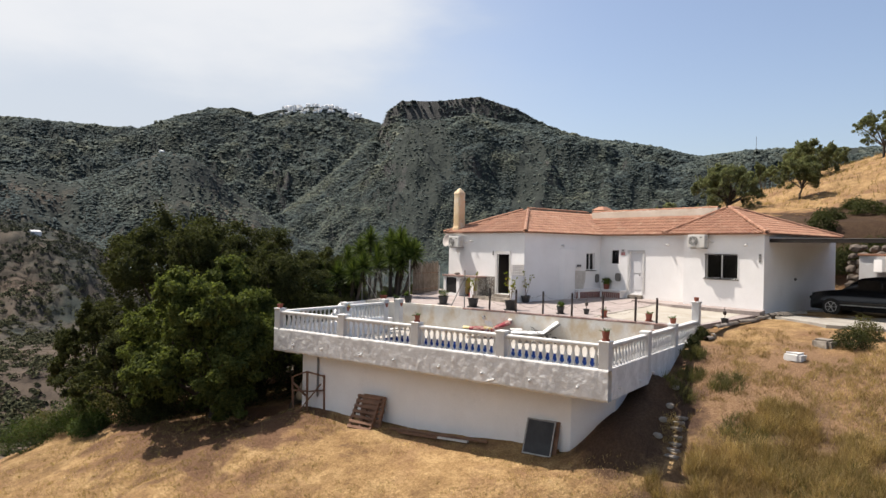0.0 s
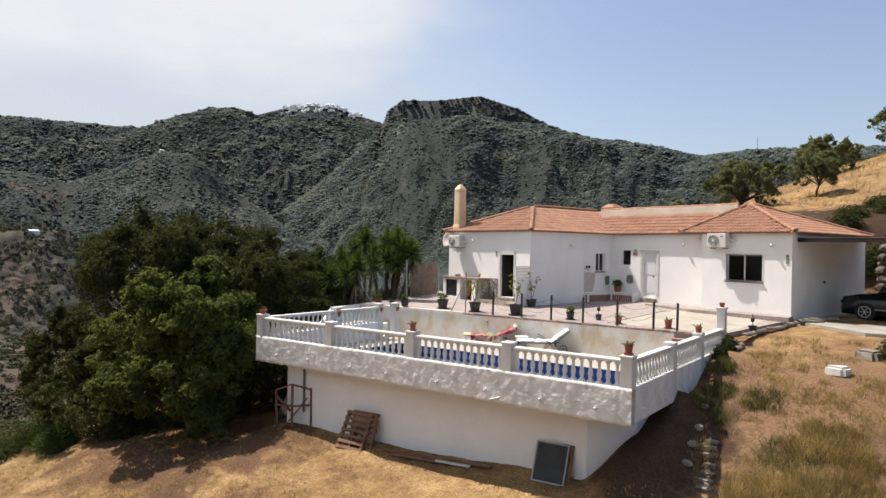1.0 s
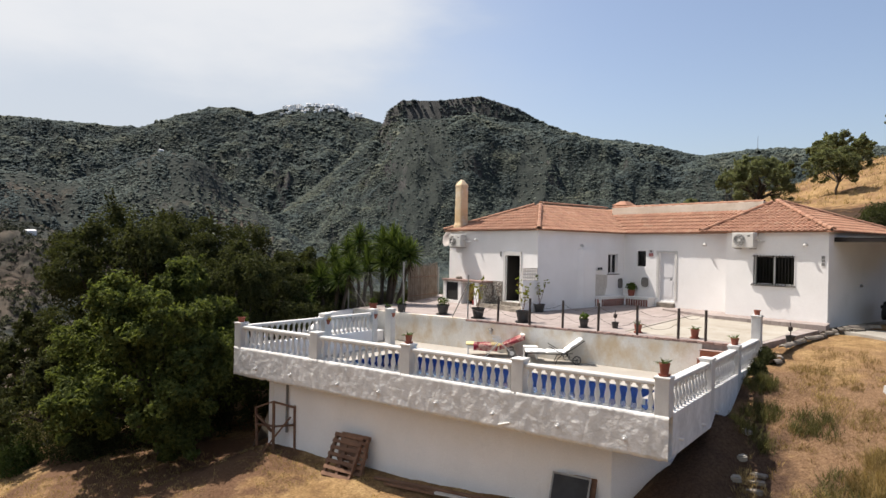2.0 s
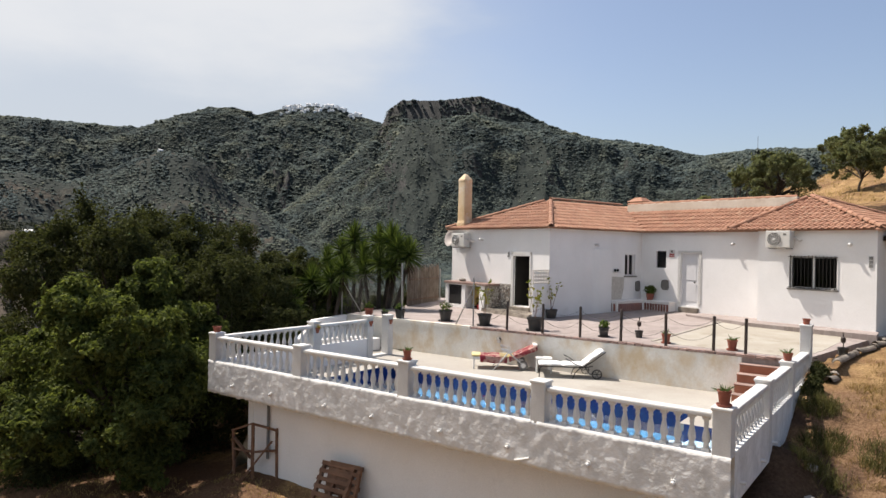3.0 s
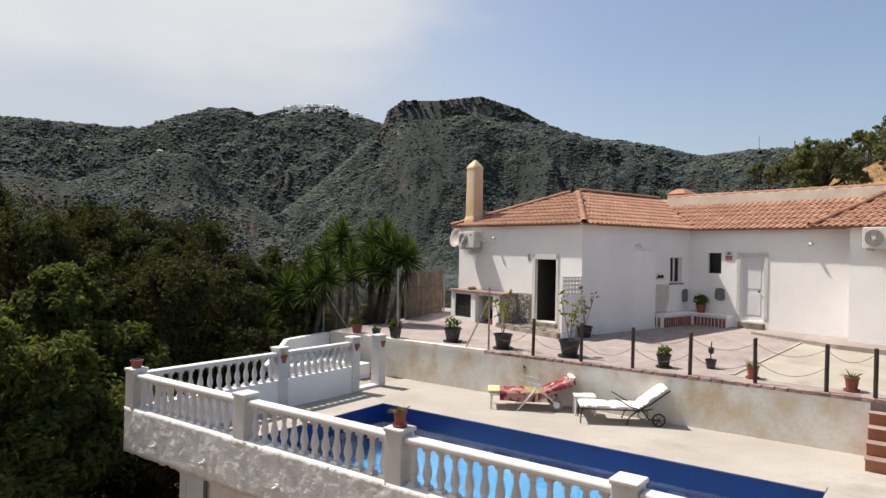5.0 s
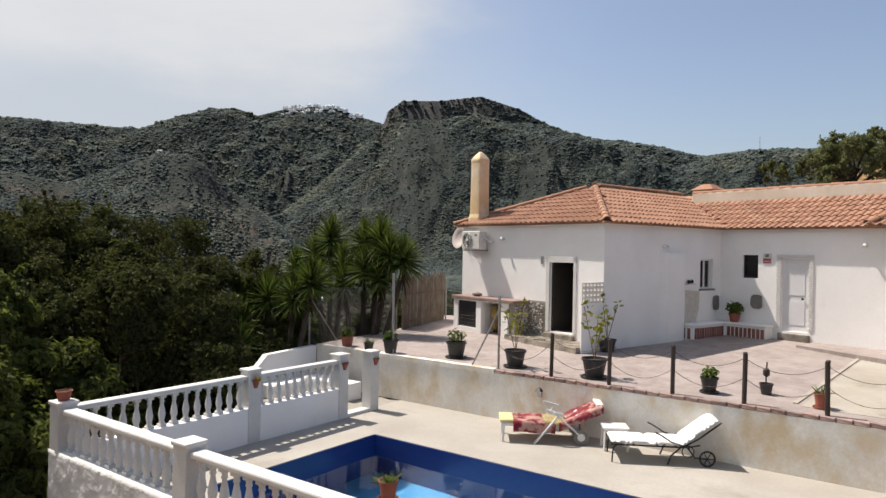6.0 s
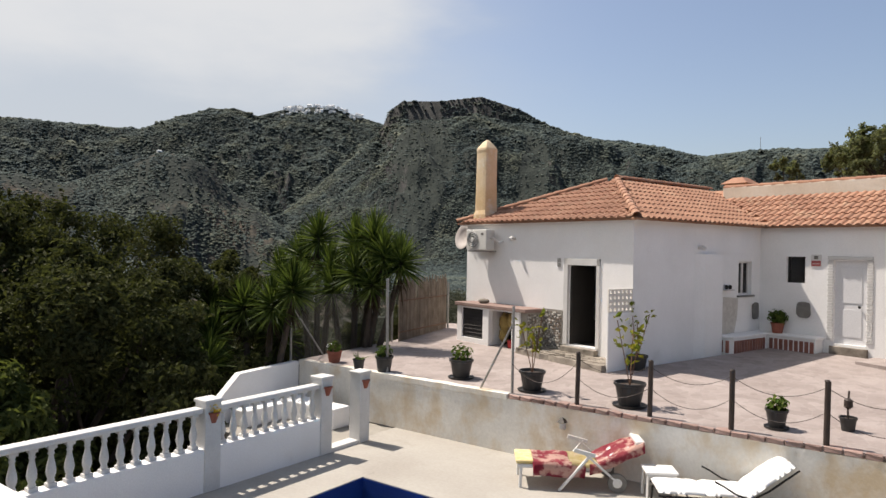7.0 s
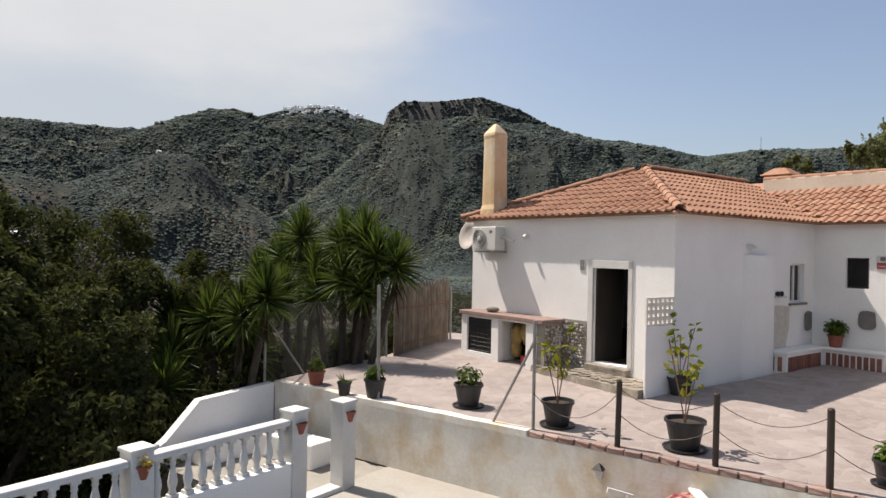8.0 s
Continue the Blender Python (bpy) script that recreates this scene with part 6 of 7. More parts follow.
# lamp and little fittings on the retaining wall
wl2 = thing("step_lamp", "small pointed wall lamp on the retaining wall", "lamp", (-0.19, -0.06, -0.36))
part("glass", box(BM(), -0.05, 0.05, -0.06, 0.0, -0.06, 0.06, 0.008), M_PAINT, wl2)
bm = BM()
bmesh.ops.create_cone(bm, cap_ends=True, segments=4, radius1=0.11, radius2=0.01, depth=0.08, matrix=Matrix.Translation((0, -0.04, 0.10)) @ Matrix.Rotation(radians(45), 4, "Z"))
part("cap", bm, M_IRON, wl2, "dark pyramid cap")


# ---- sun loungers and side table ----
def lounger_resin(loc, rz):
    l = thing("sun_lounger", "white resin sun lounger with a red and yellow towel", "sun lounger", loc, rz, group="loungers by the pool")
    for y in (-0.30, 0.30):
        bm = BM()
        tube(bm, [(0.0, y, 0.33), (0.9, y, 0.34), (1.25, y, 0.36)], 0.028, 8)
        part("side_rail", bm, M_PLASTIC, l)
        bm = BM()
        tube(bm, [(0.04, y, 0.33), (0.03, y, 0.0)], 0.026, 8)
        part("leg", bm, M_PLASTIC, l)
        bm = BM()
        beam(bm, (0.62, y * 1.27, 0.0), (1.10, y * 1.27, 0.57), 0.06, 0.03)
        part("leg", bm, M_PLASTIC, l)
        bm = BM()
        beam(bm, (0.98, y * 1.30, 0.60), (1.52, y * 1.22, 0.14), 0.06, 0.03)
        part("brace", bm, M_PLASTIC, l)
        bm = BM()
        beam(bm, (0.84, y * 1.28, 0.63), (1.16, y * 1.28, 0.55), 0.03, 0.06)
        part("armrest", bm, M_PLASTIC, l)
        bm = BM()
        lathe(bm, [(0.105, -0.025), (0.14, -0.03), (0.145, 0.0), (0.14, 0.03), (0.105, 0.025)], 22)
        bmesh.ops.transform(bm, matrix=pose(1.50, y * 1.24, 0.145, 90, 0, 0), verts=bm.verts)
        wheel = part("wheel", bm, M_GREY_STONE, l)
        bm = BM()
        lathe(bm, [(0.02, -0.035), (0.10, -0.02), (0.10, 0.02), (0.02, 0.035)], 16)
        bmesh.ops.transform(bm, matrix=pose(1.50, y * 1.24, 0.145, 90, 0, 0), verts=bm.verts)
        part("hub", bm, M_PLASTIC, wheel)
    for k in range(9):
        part("slat", box(BM(), 0.03 + k * 0.125, 0.12 + k * 0.125, -0.29, 0.29, 0.335, 0.36, 0.008), M_PLASTIC, l)
    for k in range(6):
        bm = BM()
        box(bm, -0.045, 0.045, -0.29, 0.29, -0.012, 0.012, 0.008)
        bmesh.ops.transform(bm, matrix=pose(1.24 + k * 0.11, 0, 0.40 + k * 0.055, 0, -27, 0), verts=bm.verts)
        part("slat", bm, M_PLASTIC, l)
    part("foot_pad", box(BM(), -0.04, 0.24, -0.31, 0.31, 0.362, 0.42, 0.025), M_TOWEL_YELLOW, l, "faded yellow pad")
    for nm, mt, x0, x1, w, hang in (("towel", M_TOWEL_RED, 0.22, 1.02, 0.33, 0.20), ("towel", M_TOWEL_YELLOW, 0.80, 1.22, 0.32, 0.06), ("towel", M_TOWEL_RED, 1.08, 1.92, 0.34, 0.14)):
        bm = BM()
        nx2, ny2 = 26, 20
        g = []
        for i in range(nx2 + 1):
            row = []
            x = x0 + (x1 - x0) * i / nx2
            zc = 0.385 + (0.0 if x < 1.2 else (x - 1.2) * 0.5) + (0.008 if mt is M_TOWEL_YELLOW else 0.0)
            for j in range(ny2 + 1):
                s = (j / ny2 - 0.5) * 2 * (w + hang)
                y = max(-w, min(w, s))
                z = zc - max(0.0, abs(s) - w) + 0.03 * noise.noise((x * 5, s * 5, 1.3)) + 0.012 * noise.noise((x * 14, s * 14, 4.0))
                row.append(bm.verts.new((x + 0.02 * noise.noise((s * 4, x * 3, 9)), y + (0.02 * math.copysign(1, s) if abs(s) > w else 0.0), z + 0.015)))
            g.append(row)
        for i in range(nx2):
            for j in range(ny2):
                bm.faces.new((g[i][j], g[i + 1][j], g[i + 1][j + 1], g[i][j + 1]))
        bmesh.ops.solidify(bm, geom=bm.faces[:], thickness=0.008)
        part(nm, bm, mt, l, "crumpled patterned towel", smooth=True)
    part("headrest", box(BM(), 1.80, 1.94, -0.28, 0.28, 0.70, 0.76, 0.02), M_PLASTIC, l)
    return l


def lounger_iron(loc, rz):
    l = thing("sun_lounger", "black wrought-iron sun lounger with a raised white cushion", "sun lounger", loc, rz, group="loungers by the pool")
    for y in (-0.30, 0.30):
        bm = BM()
        tube(bm, [(0.0, y, 0.31), (1.25, y, 0.31)], 0.014, 7)
        part("side_rail", bm, M_IRON, l)
        bm = BM()
        tube(bm, [(0.10, y, 0.31), (0.04, y, 0.25), (0.02, y, 0.0)], 0.014, 7)
        part("leg", bm, M_IRON, l)
        bm = BM()
        tube(bm, [(1.18, y, 0.31), (1.02, y, 0.16), (0.96, y, 0.0)], 0.014, 7)
        part("leg", bm, M_IRON, l)
        bm = BM()
        tube(bm, [(1.2, y, 0.31), (1.45, y, 0.45), (1.85, y, 0.76)], 0.014, 7)
        part("back_rail", bm, M_IRON, l)
        bm = BM()
        tube(bm, [(0.74, y * 1.12, 0.56), (0.86, y * 1.15, 0.50), (1.02, y * 1.15, 0.40), (1.28, y * 1.1, 0.32), (1.5, y, 0.36)], 0.013, 7)
        part("arm", bm, M_IRON, l, "curved iron arm")
        bm = BM()
        tube(bm, [(1.30, y, 0.30), (1.42, y, 0.14), (1.62, y, 0.13)], 0.014, 7)
        part("wheel_fork", bm, M_IRON, l)
        bm = BM()
        tube(bm, [(1.30 + 0.10 * math.cos(k * math.pi / 8), y, 0.24 + 0.10 * math.sin(k * math.pi / 8)) for k in range(17)], 0.010, 6)
        part("scroll", bm, M_IRON, l, "iron scroll")
        bm = BM()
        tube(bm, [(1.62 + 0.125 * math.cos(k * math.pi / 10), y * 1.05, 0.135 + 0.125 * math.sin(k * math.pi / 10)) for k in range(21)], 0.016, 7)
        wheel = part("wheel", bm, M_IRON, l)
        for k in range(3):
            a = k * math.pi / 3
            bm = BM()
            beam(bm, (1.62 - 0.12 * math.cos(a), y * 1.05, 0.135 - 0.12 * math.sin(a)), (1.62 + 0.12 * math.cos(a), y * 1.05, 0.135 + 0.12 * math.sin(a)), 0.008, seg=5)
            part("spoke", bm, M_IRON, wheel)
    for x in (0.02, 0.4, 0.8, 1.2):
        bm = BM()
        beam(bm, (x, -0.30, 0.31), (x, 0.30, 0.31), 0.010, seg=6)
        part("cross_bar", bm, M_IRON, l)
    def cushion(x0, x1, z, tilt, lab):
        bm = BM()
        n2, m2 = 20, 12
        g = {}
        for i in range(n2 + 1):
            for j in range(m2 + 1):
                fx, fy = i / n2, j / m2
                puff = (min(1, fx * 8, (1 - fx) * 8) * min(1, fy * 5, (1 - fy) * 5)) ** 0.5
                zz = 0.03 + 0.055 * puff + 0.008 * noise.noise((fx * 9, fy * 6, x0))
                g[i, j] = (bm.verts.new((fx * (x1 - x0), (fy - 0.5) * 0.62, zz)), bm.verts.new((fx * (x1 - x0), (fy - 0.5) * 0.62, 0.03 - 0.025 * puff)))
        for i in range(n2):
            for j in range(m2):
                for s in (0, 1):
                    q = [g[i, j][s], g[i + 1, j][s], g[i + 1, j + 1][s], g[i, j + 1][s]]
                    bm.faces.new(q if s == 0 else q[::-1])
        bmesh.ops.remove_doubles(bm, verts=bm.verts, dist=0.002)
        bmesh.ops.transform(bm, matrix=pose(x0, 0, z, 0, -tilt, 0), verts=bm.verts)
        part("cushion", bm, M_CUSHION, l, lab, smooth=True)
    cushion(0.0, 0.66, 0.325, 0, "padded white seat cushion")
    cushion(0.64, 1.28, 0.325, 0, "padded white seat cushion")
    cushion(1.24, 1.98, 0.33, 38, "padded white back cushion")
    return l


lounger_resin((-0.42, -1.22, DECK_Z), 33)
lounger_iron((1.72, -1.05, DECK_Z), 30)
tb = thing("side_table", "small white plastic side table between the loungers", "table", (1.62, -0.52, DECK_Z), 32)
part("tabletop", box(BM(), -0.24, 0.24, -0.20, 0.20, 0.40, 0.44, 0.02), M_PLASTIC, tb)
part("apron", box(BM(), -0.21, 0.21, -0.17, 0.17, 0.35, 0.40, 0.01), M_PLASTIC, tb)
for x in (-0.2, 0.2):
    for y in (-0.16, 0.16):
        bm = BM()
        beam(bm, (x * 1.05, y * 1.05, 0.0), (x, y, 0.36), 0.035)
        part("leg", bm, M_PLASTIC, tb)
float_toy = BM()
bmesh.ops.create_uvsphere(float_toy, u_segments=14, v_segments=10, radius=0.06)
single("pool_float", float_toy, M_PLASTIC, "small white chlorine float on the water", "pool float", (-0.05, -5.6, WATER_Z), smooth=True)


# ---- things leaning against the garden room ----
def pallet(loc, rz, lean, w=1.0, h=1.0):
    p = thing("wooden_pallet", "weathered wooden pallet leaning against the white wall", "pallet", loc, rz, group="leaning pallets")
    tilt = pose(0, 0, 0, -lean, 0, 0)
    for k in range(7):
        bm = BM()
        box(bm, -w / 2, w / 2, -0.012, 0.012, 0.02 + k * (h - 0.10) / 6, 0.11 + k * (h - 0.10) / 6, 0.004)
        bmesh.ops.transform(bm, matrix=tilt, verts=bm.verts)
        part("slat", bm, M_WOOD, p)
    for x in (-w / 2 + 0.05, 0, w / 2 - 0.05):
        bm = BM()
        box(bm, x - 0.04, x + 0.04, 0.014, 0.10, 0.0, h, 0.004)
        bmesh.ops.transform(bm, matrix=tilt, verts=bm.verts)
        part("stringer", bm, M_WOOD, p)
    for k in range(3):
        bm = BM()
        box(bm, -w / 2, w / 2, 0.102, 0.124, 0.05 + k * (h - 0.15) / 2, 0.15 + k * (h - 0.15) / 2, 0.004)
        bmesh.ops.transform(bm, matrix=tilt, verts=bm.verts)
        part("back_slat", bm, M_WOOD, p)


pallet((0.22, -8.05, ground_z(0.22, -8.05) - 0.02), 3, 30, 0.95, 1.12)
pallet((0.42, -7.78, ground_z(0.42, -7.78)), 6, 18, 0.85, 1.0)
panel = thing("mesh_screen", "dark framed screen leaning against the white wall", "screen", (6.22, -7.36, ground_z(6.2, -7.36)), 4)
tilt = pose(0, 0, 0, -22, 0, 0)
for x0, x1, z0, z1 in ((-0.43, -0.39, 0, 0.98), (0.39, 0.43, 0, 0.98), (-0.39, 0.39, 0, 0.04), (-0.39, 0.39, 0.94, 0.98)):
    bm = BM()
    box(bm, x0, x1, -0.02, 0.02, z0, z1, 0.004)
    bmesh.ops.transform(bm, matrix=tilt, verts=bm.verts)
    part("frame_bar", bm, M_STEEL, panel)
bm = BM()
box(bm, -0.39, 0.39, -0.004, 0.004, 0.04, 0.94)
bmesh.ops.transform(bm, matrix=tilt, verts=bm.verts)
part("mesh_sheet", bm, M_PANEL, panel, "dark grey mesh")
bm = BM()
box(bm, 0.0, 0.5, 0.02, 0.05, 0.0, 0.96, 0.004)
bmesh.ops.transform(bm, matrix=pose(0.02, 0.10, 0, -20, 0, 0), verts=bm.verts)
part("back_board", bm, M_WOOD, panel)

trestle = thing("broken_trestle", "broken reddish-brown wooden trestle beside the wall", "trestle", (-2.6, -7.75, ground_z(-2.6, -7.75)), 12)
for a, b in (((-0.55, 0.1, 0.0), (-0.6, 0.1, 1.1)), ((-0.6, 0.1, 1.08), (0.1, 0.0, 1.35)), ((0.1, 0.0, 0.0), (0.1, 0.0, 1.36)), ((0.1, 0.0, 1.34), (0.68, 0.2, 1.2)), ((0.68, 0.2, 0.0), (0.66, 0.2, 1.25)), ((-0.58, 0.1, 0.9), (0.05, 0.0, 0.5)), ((-0.55, 0.1, 0.62), (0.1, 0.0, 0.66)), ((0.1, 0.0, 0.65), (0.68, 0.2, 0.72)), ((-0.1, -0.15, 0.0), (0.6, 0.1, 0.95))):
    bm = BM()
    beam(bm, a, b, 0.075, 0.04)
    part("board", bm, M_WOOD, trestle)
bm = BM()
sheet = [[bm.verts.new((-3.10 - 0.95 * f - 0.10 * math.sin(5 * g), -7.35 + 1.5 * g + 0.12 * noise.noise((f * 4, g * 5, 2)), ground_z(-3.1 - 0.95 * f, -7.35 + 1.5 * g) + 0.04 + 1.0 * (1 - f) ** 1.5 * (1 - 0.25 * g) + 0.05 * noise.noise((f * 6, g * 6, 7)))) for g in [k / 14 for k in range(15)]] for f in [k / 12 for k in range(13)]]
for p, q in zip(sheet, sheet[1:]):
    for k in range(14):
        bm.faces.new((p[k], p[k + 1], q[k + 1], q[k]))
bmesh.ops.solidify(bm, geom=bm.faces[:], thickness=0.01)
single("tarpaulin", bm, M_CONCRETE, "crumpled grey tarpaulin slumped against the white wall", "tarpaulin", smooth=True)
bm = BM()
beam(bm, (-2.27, -7.46, -2.7), (-2.27, -7.46, -1.22), 0.035, seg=8)
single("drain_pipe", bm, M_GRILLE, "grey waste pipe down the white wall", "pipe")
for k, (a, b, w) in enumerate((((1.2, -7.62), (4.6, -7.30), 0.10), ((1.6, -7.70), (3.0, -7.58), 0.08), ((3.0, -7.52), (4.0, -7.40), 0.12))):
    bm = BM()
    beam(bm, (a[0], a[1], ground_z(*a) + 0.07), (b[0], b[1], ground_z(*b) + 0.08), w, 0.05)
    single("loose_plank", bm, M_PAINT if k == 2 else M_WOOD, "old plank lying along the foot of the wall", "plank", group="loose planks")

# kerb of loose roof tiles and slabs beside the drive, stones on the bank
kerb_line = [(9.0, -0.8), (9.05, 0.6), (9.25, 2.2), (9.6, 4.0), (10.1, 5.3), (10.9, 6.2)]
n_k = 0
for (xa, ya), (xb, yb) in zip(kerb_line, kerb_line[1:]):
    steps = max(1, int(math.hypot(xb - xa, yb - ya) / 0.34))
    for k in range(steps):
        x, y = xa + (xb - xa) * (k + 0.5) / steps, ya + (yb - ya) * (k + 0.5) / steps
        bm = BM()
        for j in range(2):
            rings = [[bm.verts.new((r * math.cos(q * math.pi / 6), yy, r * math.sin(q * math.pi / 6))) for q in range(7)] for yy, r in ((-0.2, 0.11 - 0.02 * j), (0.2, 0.10 - 0.02 * j))]
            for q in range(6):
                bm.faces.new((rings[0][q], rings[0][q + 1], rings[1][q + 1], rings[1][q]))
        single("loose_roof_tile", bm, M_SLAB_STONE, "old grey-brown curved tile laid as a kerb", "roof tile", (x, y, max(ground_z(x, y), -0.05 if y > 0 else -2) + 0.05), math.degrees(math.atan2(yb - ya, xb - xa)) - 90 + random.uniform(-12, 12), group="kerb of old tiles")
for (x, y, sx, sy, sz, mt, lab) in ((11.72, -1.9, 0.28, 0.18, 0.14, M_PAINT, "white broken concrete block lying in dry grass"), (10.2, 5.3, 0.5, 0.3, 0.06, M_SLAB_STONE, "flat reddish slab at the edge of the drive"), (12.3, -0.3, 0.3, 0.25, 0.15, M_SLAB_STONE, "rough stone in the dry grass"),
                                   (9.15, -5.2, 0.13, 0.10, 0.06, M_CONCRETE, "pale stone at the foot of the bank"), (9.2, -5.9, 0.11, 0.10, 0.06, M_CONCRETE, "pale stone at the foot of the bank"), (9.25, -6.5, 0.12, 0.09, 0.06, M_CONCRETE, "pale stone at the foot of the bank"), (9.1, -4.6, 0.12, 0.09, 0.06, M_CONCRETE, "pale stone at the foot of the bank")):
    bm = BM()
    bmesh.ops.create_cube(bm, size=2.0)
    bmesh.ops.bevel(bm, geom=bm.edges[:], offset=0.35, segments=2, affect="EDGES")
    for w in bm.verts:
        w.co *= 1 + 0.25 * noise.noise(w.co * 1.3 + Vector((x, y, 0)))
        w.co = Vector((w.co.x * sx, w.co.y * sy, w.co.z * sz))
    single("loose_stone", bm, mt, lab, "stone", (x, y, ground_z(x, y) + sz * 0.4 if y < 4 else 0.16), random.uniform(0, 180), group="loose stones")

# ---- trees ----
def limb(bm, pts, r0, r1, seg=7):
    """A tapering bent branch."""
    n = len(pts) - 1
    rings = []
    for k, p in enumerate(pts):
        p = Vector(p)
        d = (Vector(pts[min(k + 1, n)]) - Vector(pts[max(k - 1, 0)])).normalized()
        x = d.orthogonal().normalized()
        y = d.cross(x)
        r = r0 + (r1 - r0) * k / n
        rings.append([bm.verts.new(p + (x * math.cos(2 * math.pi * q / seg) + y * math.sin(2 * math.pi * q / seg)) * r) for q in range(seg)])
    for a, b in zip(rings, rings[1:]):
        for q in range(seg):
            bm.faces.new((a[q], a[(q + 1) % seg], b[(q + 1) % seg], b[q]))


def tree(name, label, x, y, top, radius, leaves, size, mat, rng, squash=0.8, lobes=5, clumps=70, drop=None, trunk=0.2):
    """A tree: tapered trunk and limbs, and a crown of leaf clumps grouped in lobes, open in places."""
    z0 = ground_z(x, y)
    t = thing(name, label, "tree", (x, y, z0))
    height = top - z0
    rz = radius * squash
    if drop is None:
        drop = max(0.25 * height, height - 2.1 * rz)
    mid = (height + drop) / 2
    tall = height - drop
    low = drop + 0.40 * tall
    centres = [np.array([0.0, 0.0, mid])]
    rad = [radius * 0.50]
    for k in range(lobes):
        a = 2.4 * k + rng.uniform(-0.5, 0.5)
        level = (k + 0.5) / lobes
        zc = drop + (0.08 + 0.66 * level ** 0.85 + rng.uniform(-0.04, 0.06)) * tall
        reach = math.sqrt(max(0.03, 1 - ((zc - low) / ((0.385 if zc > low else 0.62) * tall)) ** 2)) * radius * rng.uniform(0.52, 0.78)
        centres.append(np.array([math.cos(a) * reach, math.sin(a) * reach, zc]))
        rad.append(min(radius * rng.uniform(0.24, 0.42) * (1.1 - 0.4 * level), (height - zc) * rng.uniform(0.75, 0.98)))
    pts, nrm = [], []
    per = max(8, int(leaves * 0.8) // clumps)
    ends = []
    for k in range(clumps):
        i = rng.integers(0, len(centres))
        out = centres[i] * np.array([1, 1, 0])
        d = rng.normal(size=3) + 0.7 * out / (np.linalg.norm(out) + 0.3) + np.array([0, 0, 0.35])
        d /= np.linalg.norm(d)
        c = centres[i] + d * rad[i] * rng.uniform(0.75, 1.15)
        c[2] = max(c[2], 0.25)
        ends.append(c)
        cr = radius * rng.uniform(0.06, 0.125)
        q = rng.normal(size=(per, 3))
        q /= np.linalg.norm(q, axis=1)[:, None]
        q *= rng.uniform(0.15, 1.0, (per, 1)) ** 0.5 * cr
        q[:, 2] *= 0.8
        pts.append(c + q)
        nrm.append(q / cr * 0.7 + d * 0.45 + np.array([0, 0, 0.45]) + rng.normal(size=(per, 3)) * 0.5)
    for k in range(lobes * 3):
        c = ends[rng.integers(0, len(ends))]
        if c[2] < drop + 0.35 * tall:
            continue
        d = np.array([c[0] * 0.25, c[1] * 0.25, radius]) / radius + rng.normal(size=3) * 0.25
        m = 34
        f = rng.uniform(0, 1, (m, 1))
        pts.append(c + d * f * radius * rng.uniform(0.12, 0.24) + rng.normal(size=(m, 3)) * size * 0.45 * (1.1 - f))
        nrm.append(rng.normal(size=(m, 3)) * 0.6 + np.array([0, 0, 0.7]))
    inner = int(leaves * 0.16)
    pick = rng.integers(0, len(centres), inner)
    q = rng.normal(size=(inner, 3))
    q /= np.linalg.norm(q, axis=1)[:, None]
    pts.append(np.array(centres)[pick] + q * (np.array(rad)[pick] * rng.uniform(0.4, 0.85, inner))[:, None])
    nrm.append(rng.normal(size=(inner, 3)) + np.array([0, 0, 0.3]))
    bm = BM()
    fork = Vector((rng.uniform(-0.2, 0.2), rng.uniform(-0.2, 0.2), max(0.5, drop * 0.8)))
    limb(bm, [(0, 0, -0.3), (0.05, 0.02, fork.z * 0.5), fork], trunk, trunk * 0.7, 9)
    for c in centres[1:]:
        e = Vector(c)
        m1 = fork.lerp(e, 0.5) + Vector((rng.uniform(-0.2, 0.2), rng.uniform(-0.2, 0.2), 0.15))
        limb(bm, [fork, m1, e], trunk * 0.55, trunk * 0.16)
        for j in range(3):
            tip = Vector(ends[rng.integers(0, len(ends))])
            if (tip - e).length < radius * 0.9:
                limb(bm, [m1, m1.lerp(tip, 0.55) + Vector((0, 0, 0.1)), tip], trunk * 0.22, trunk * 0.05, 5)
    part("trunk", bm, M_BARK, t, smooth=True)
    part("crown", leaf_mesh(np.concatenate(pts), np.concatenate(nrm), size, size * 0.48, mat, rng), mat, t)
    return t


RT = np.random.default_rng(11)
tree("loquat_tree", "broad green loquat tree in front of the pool deck", -7.2, -8.2, 2.6, 3.3, 64000, 0.18, M_LOQUAT, RT, 0.95, 17, 440, 0.5)
DARK = "dark evergreen carob tree beside the terrace"
tree("carob_tree", DARK, -8.6, -4.8, 3.7, 3.2, 56000, 0.14, M_CAROB, RT, 0.9, 15, 400, 0.3)
tree("carob_tree", DARK, -12.8, -5.4, 5.5, 4.2, 64000, 0.15, M_CAROB, RT, 0.9, 16, 420, 0.4)
tree("carob_tree", DARK, -10.4, -1.2, 3.7, 3.0, 50000, 0.14, M_CAROB, RT, 0.9, 14, 360, 0.3)
tree("carob_tree", DARK, -15.8, -1.6, 6.0, 4.2, 44000, 0.16, M_CAROB, RT, 0.9, 14, 340, 0.4)
tree("carob_tree", "low dark evergreen tree on the slope below the deck", -11.4, -8.9, -0.3, 2.3, 24000, 0.15, M_CAROB, RT, 0.8, 11, 240, 0.2)
tree("carob_tree", "low dark evergreen tree on the slope below the deck", -17.0, -7.6, 0.5, 2.6, 22000, 0.17, M_CAROB, RT, 0.8, 11, 240, 0.2)
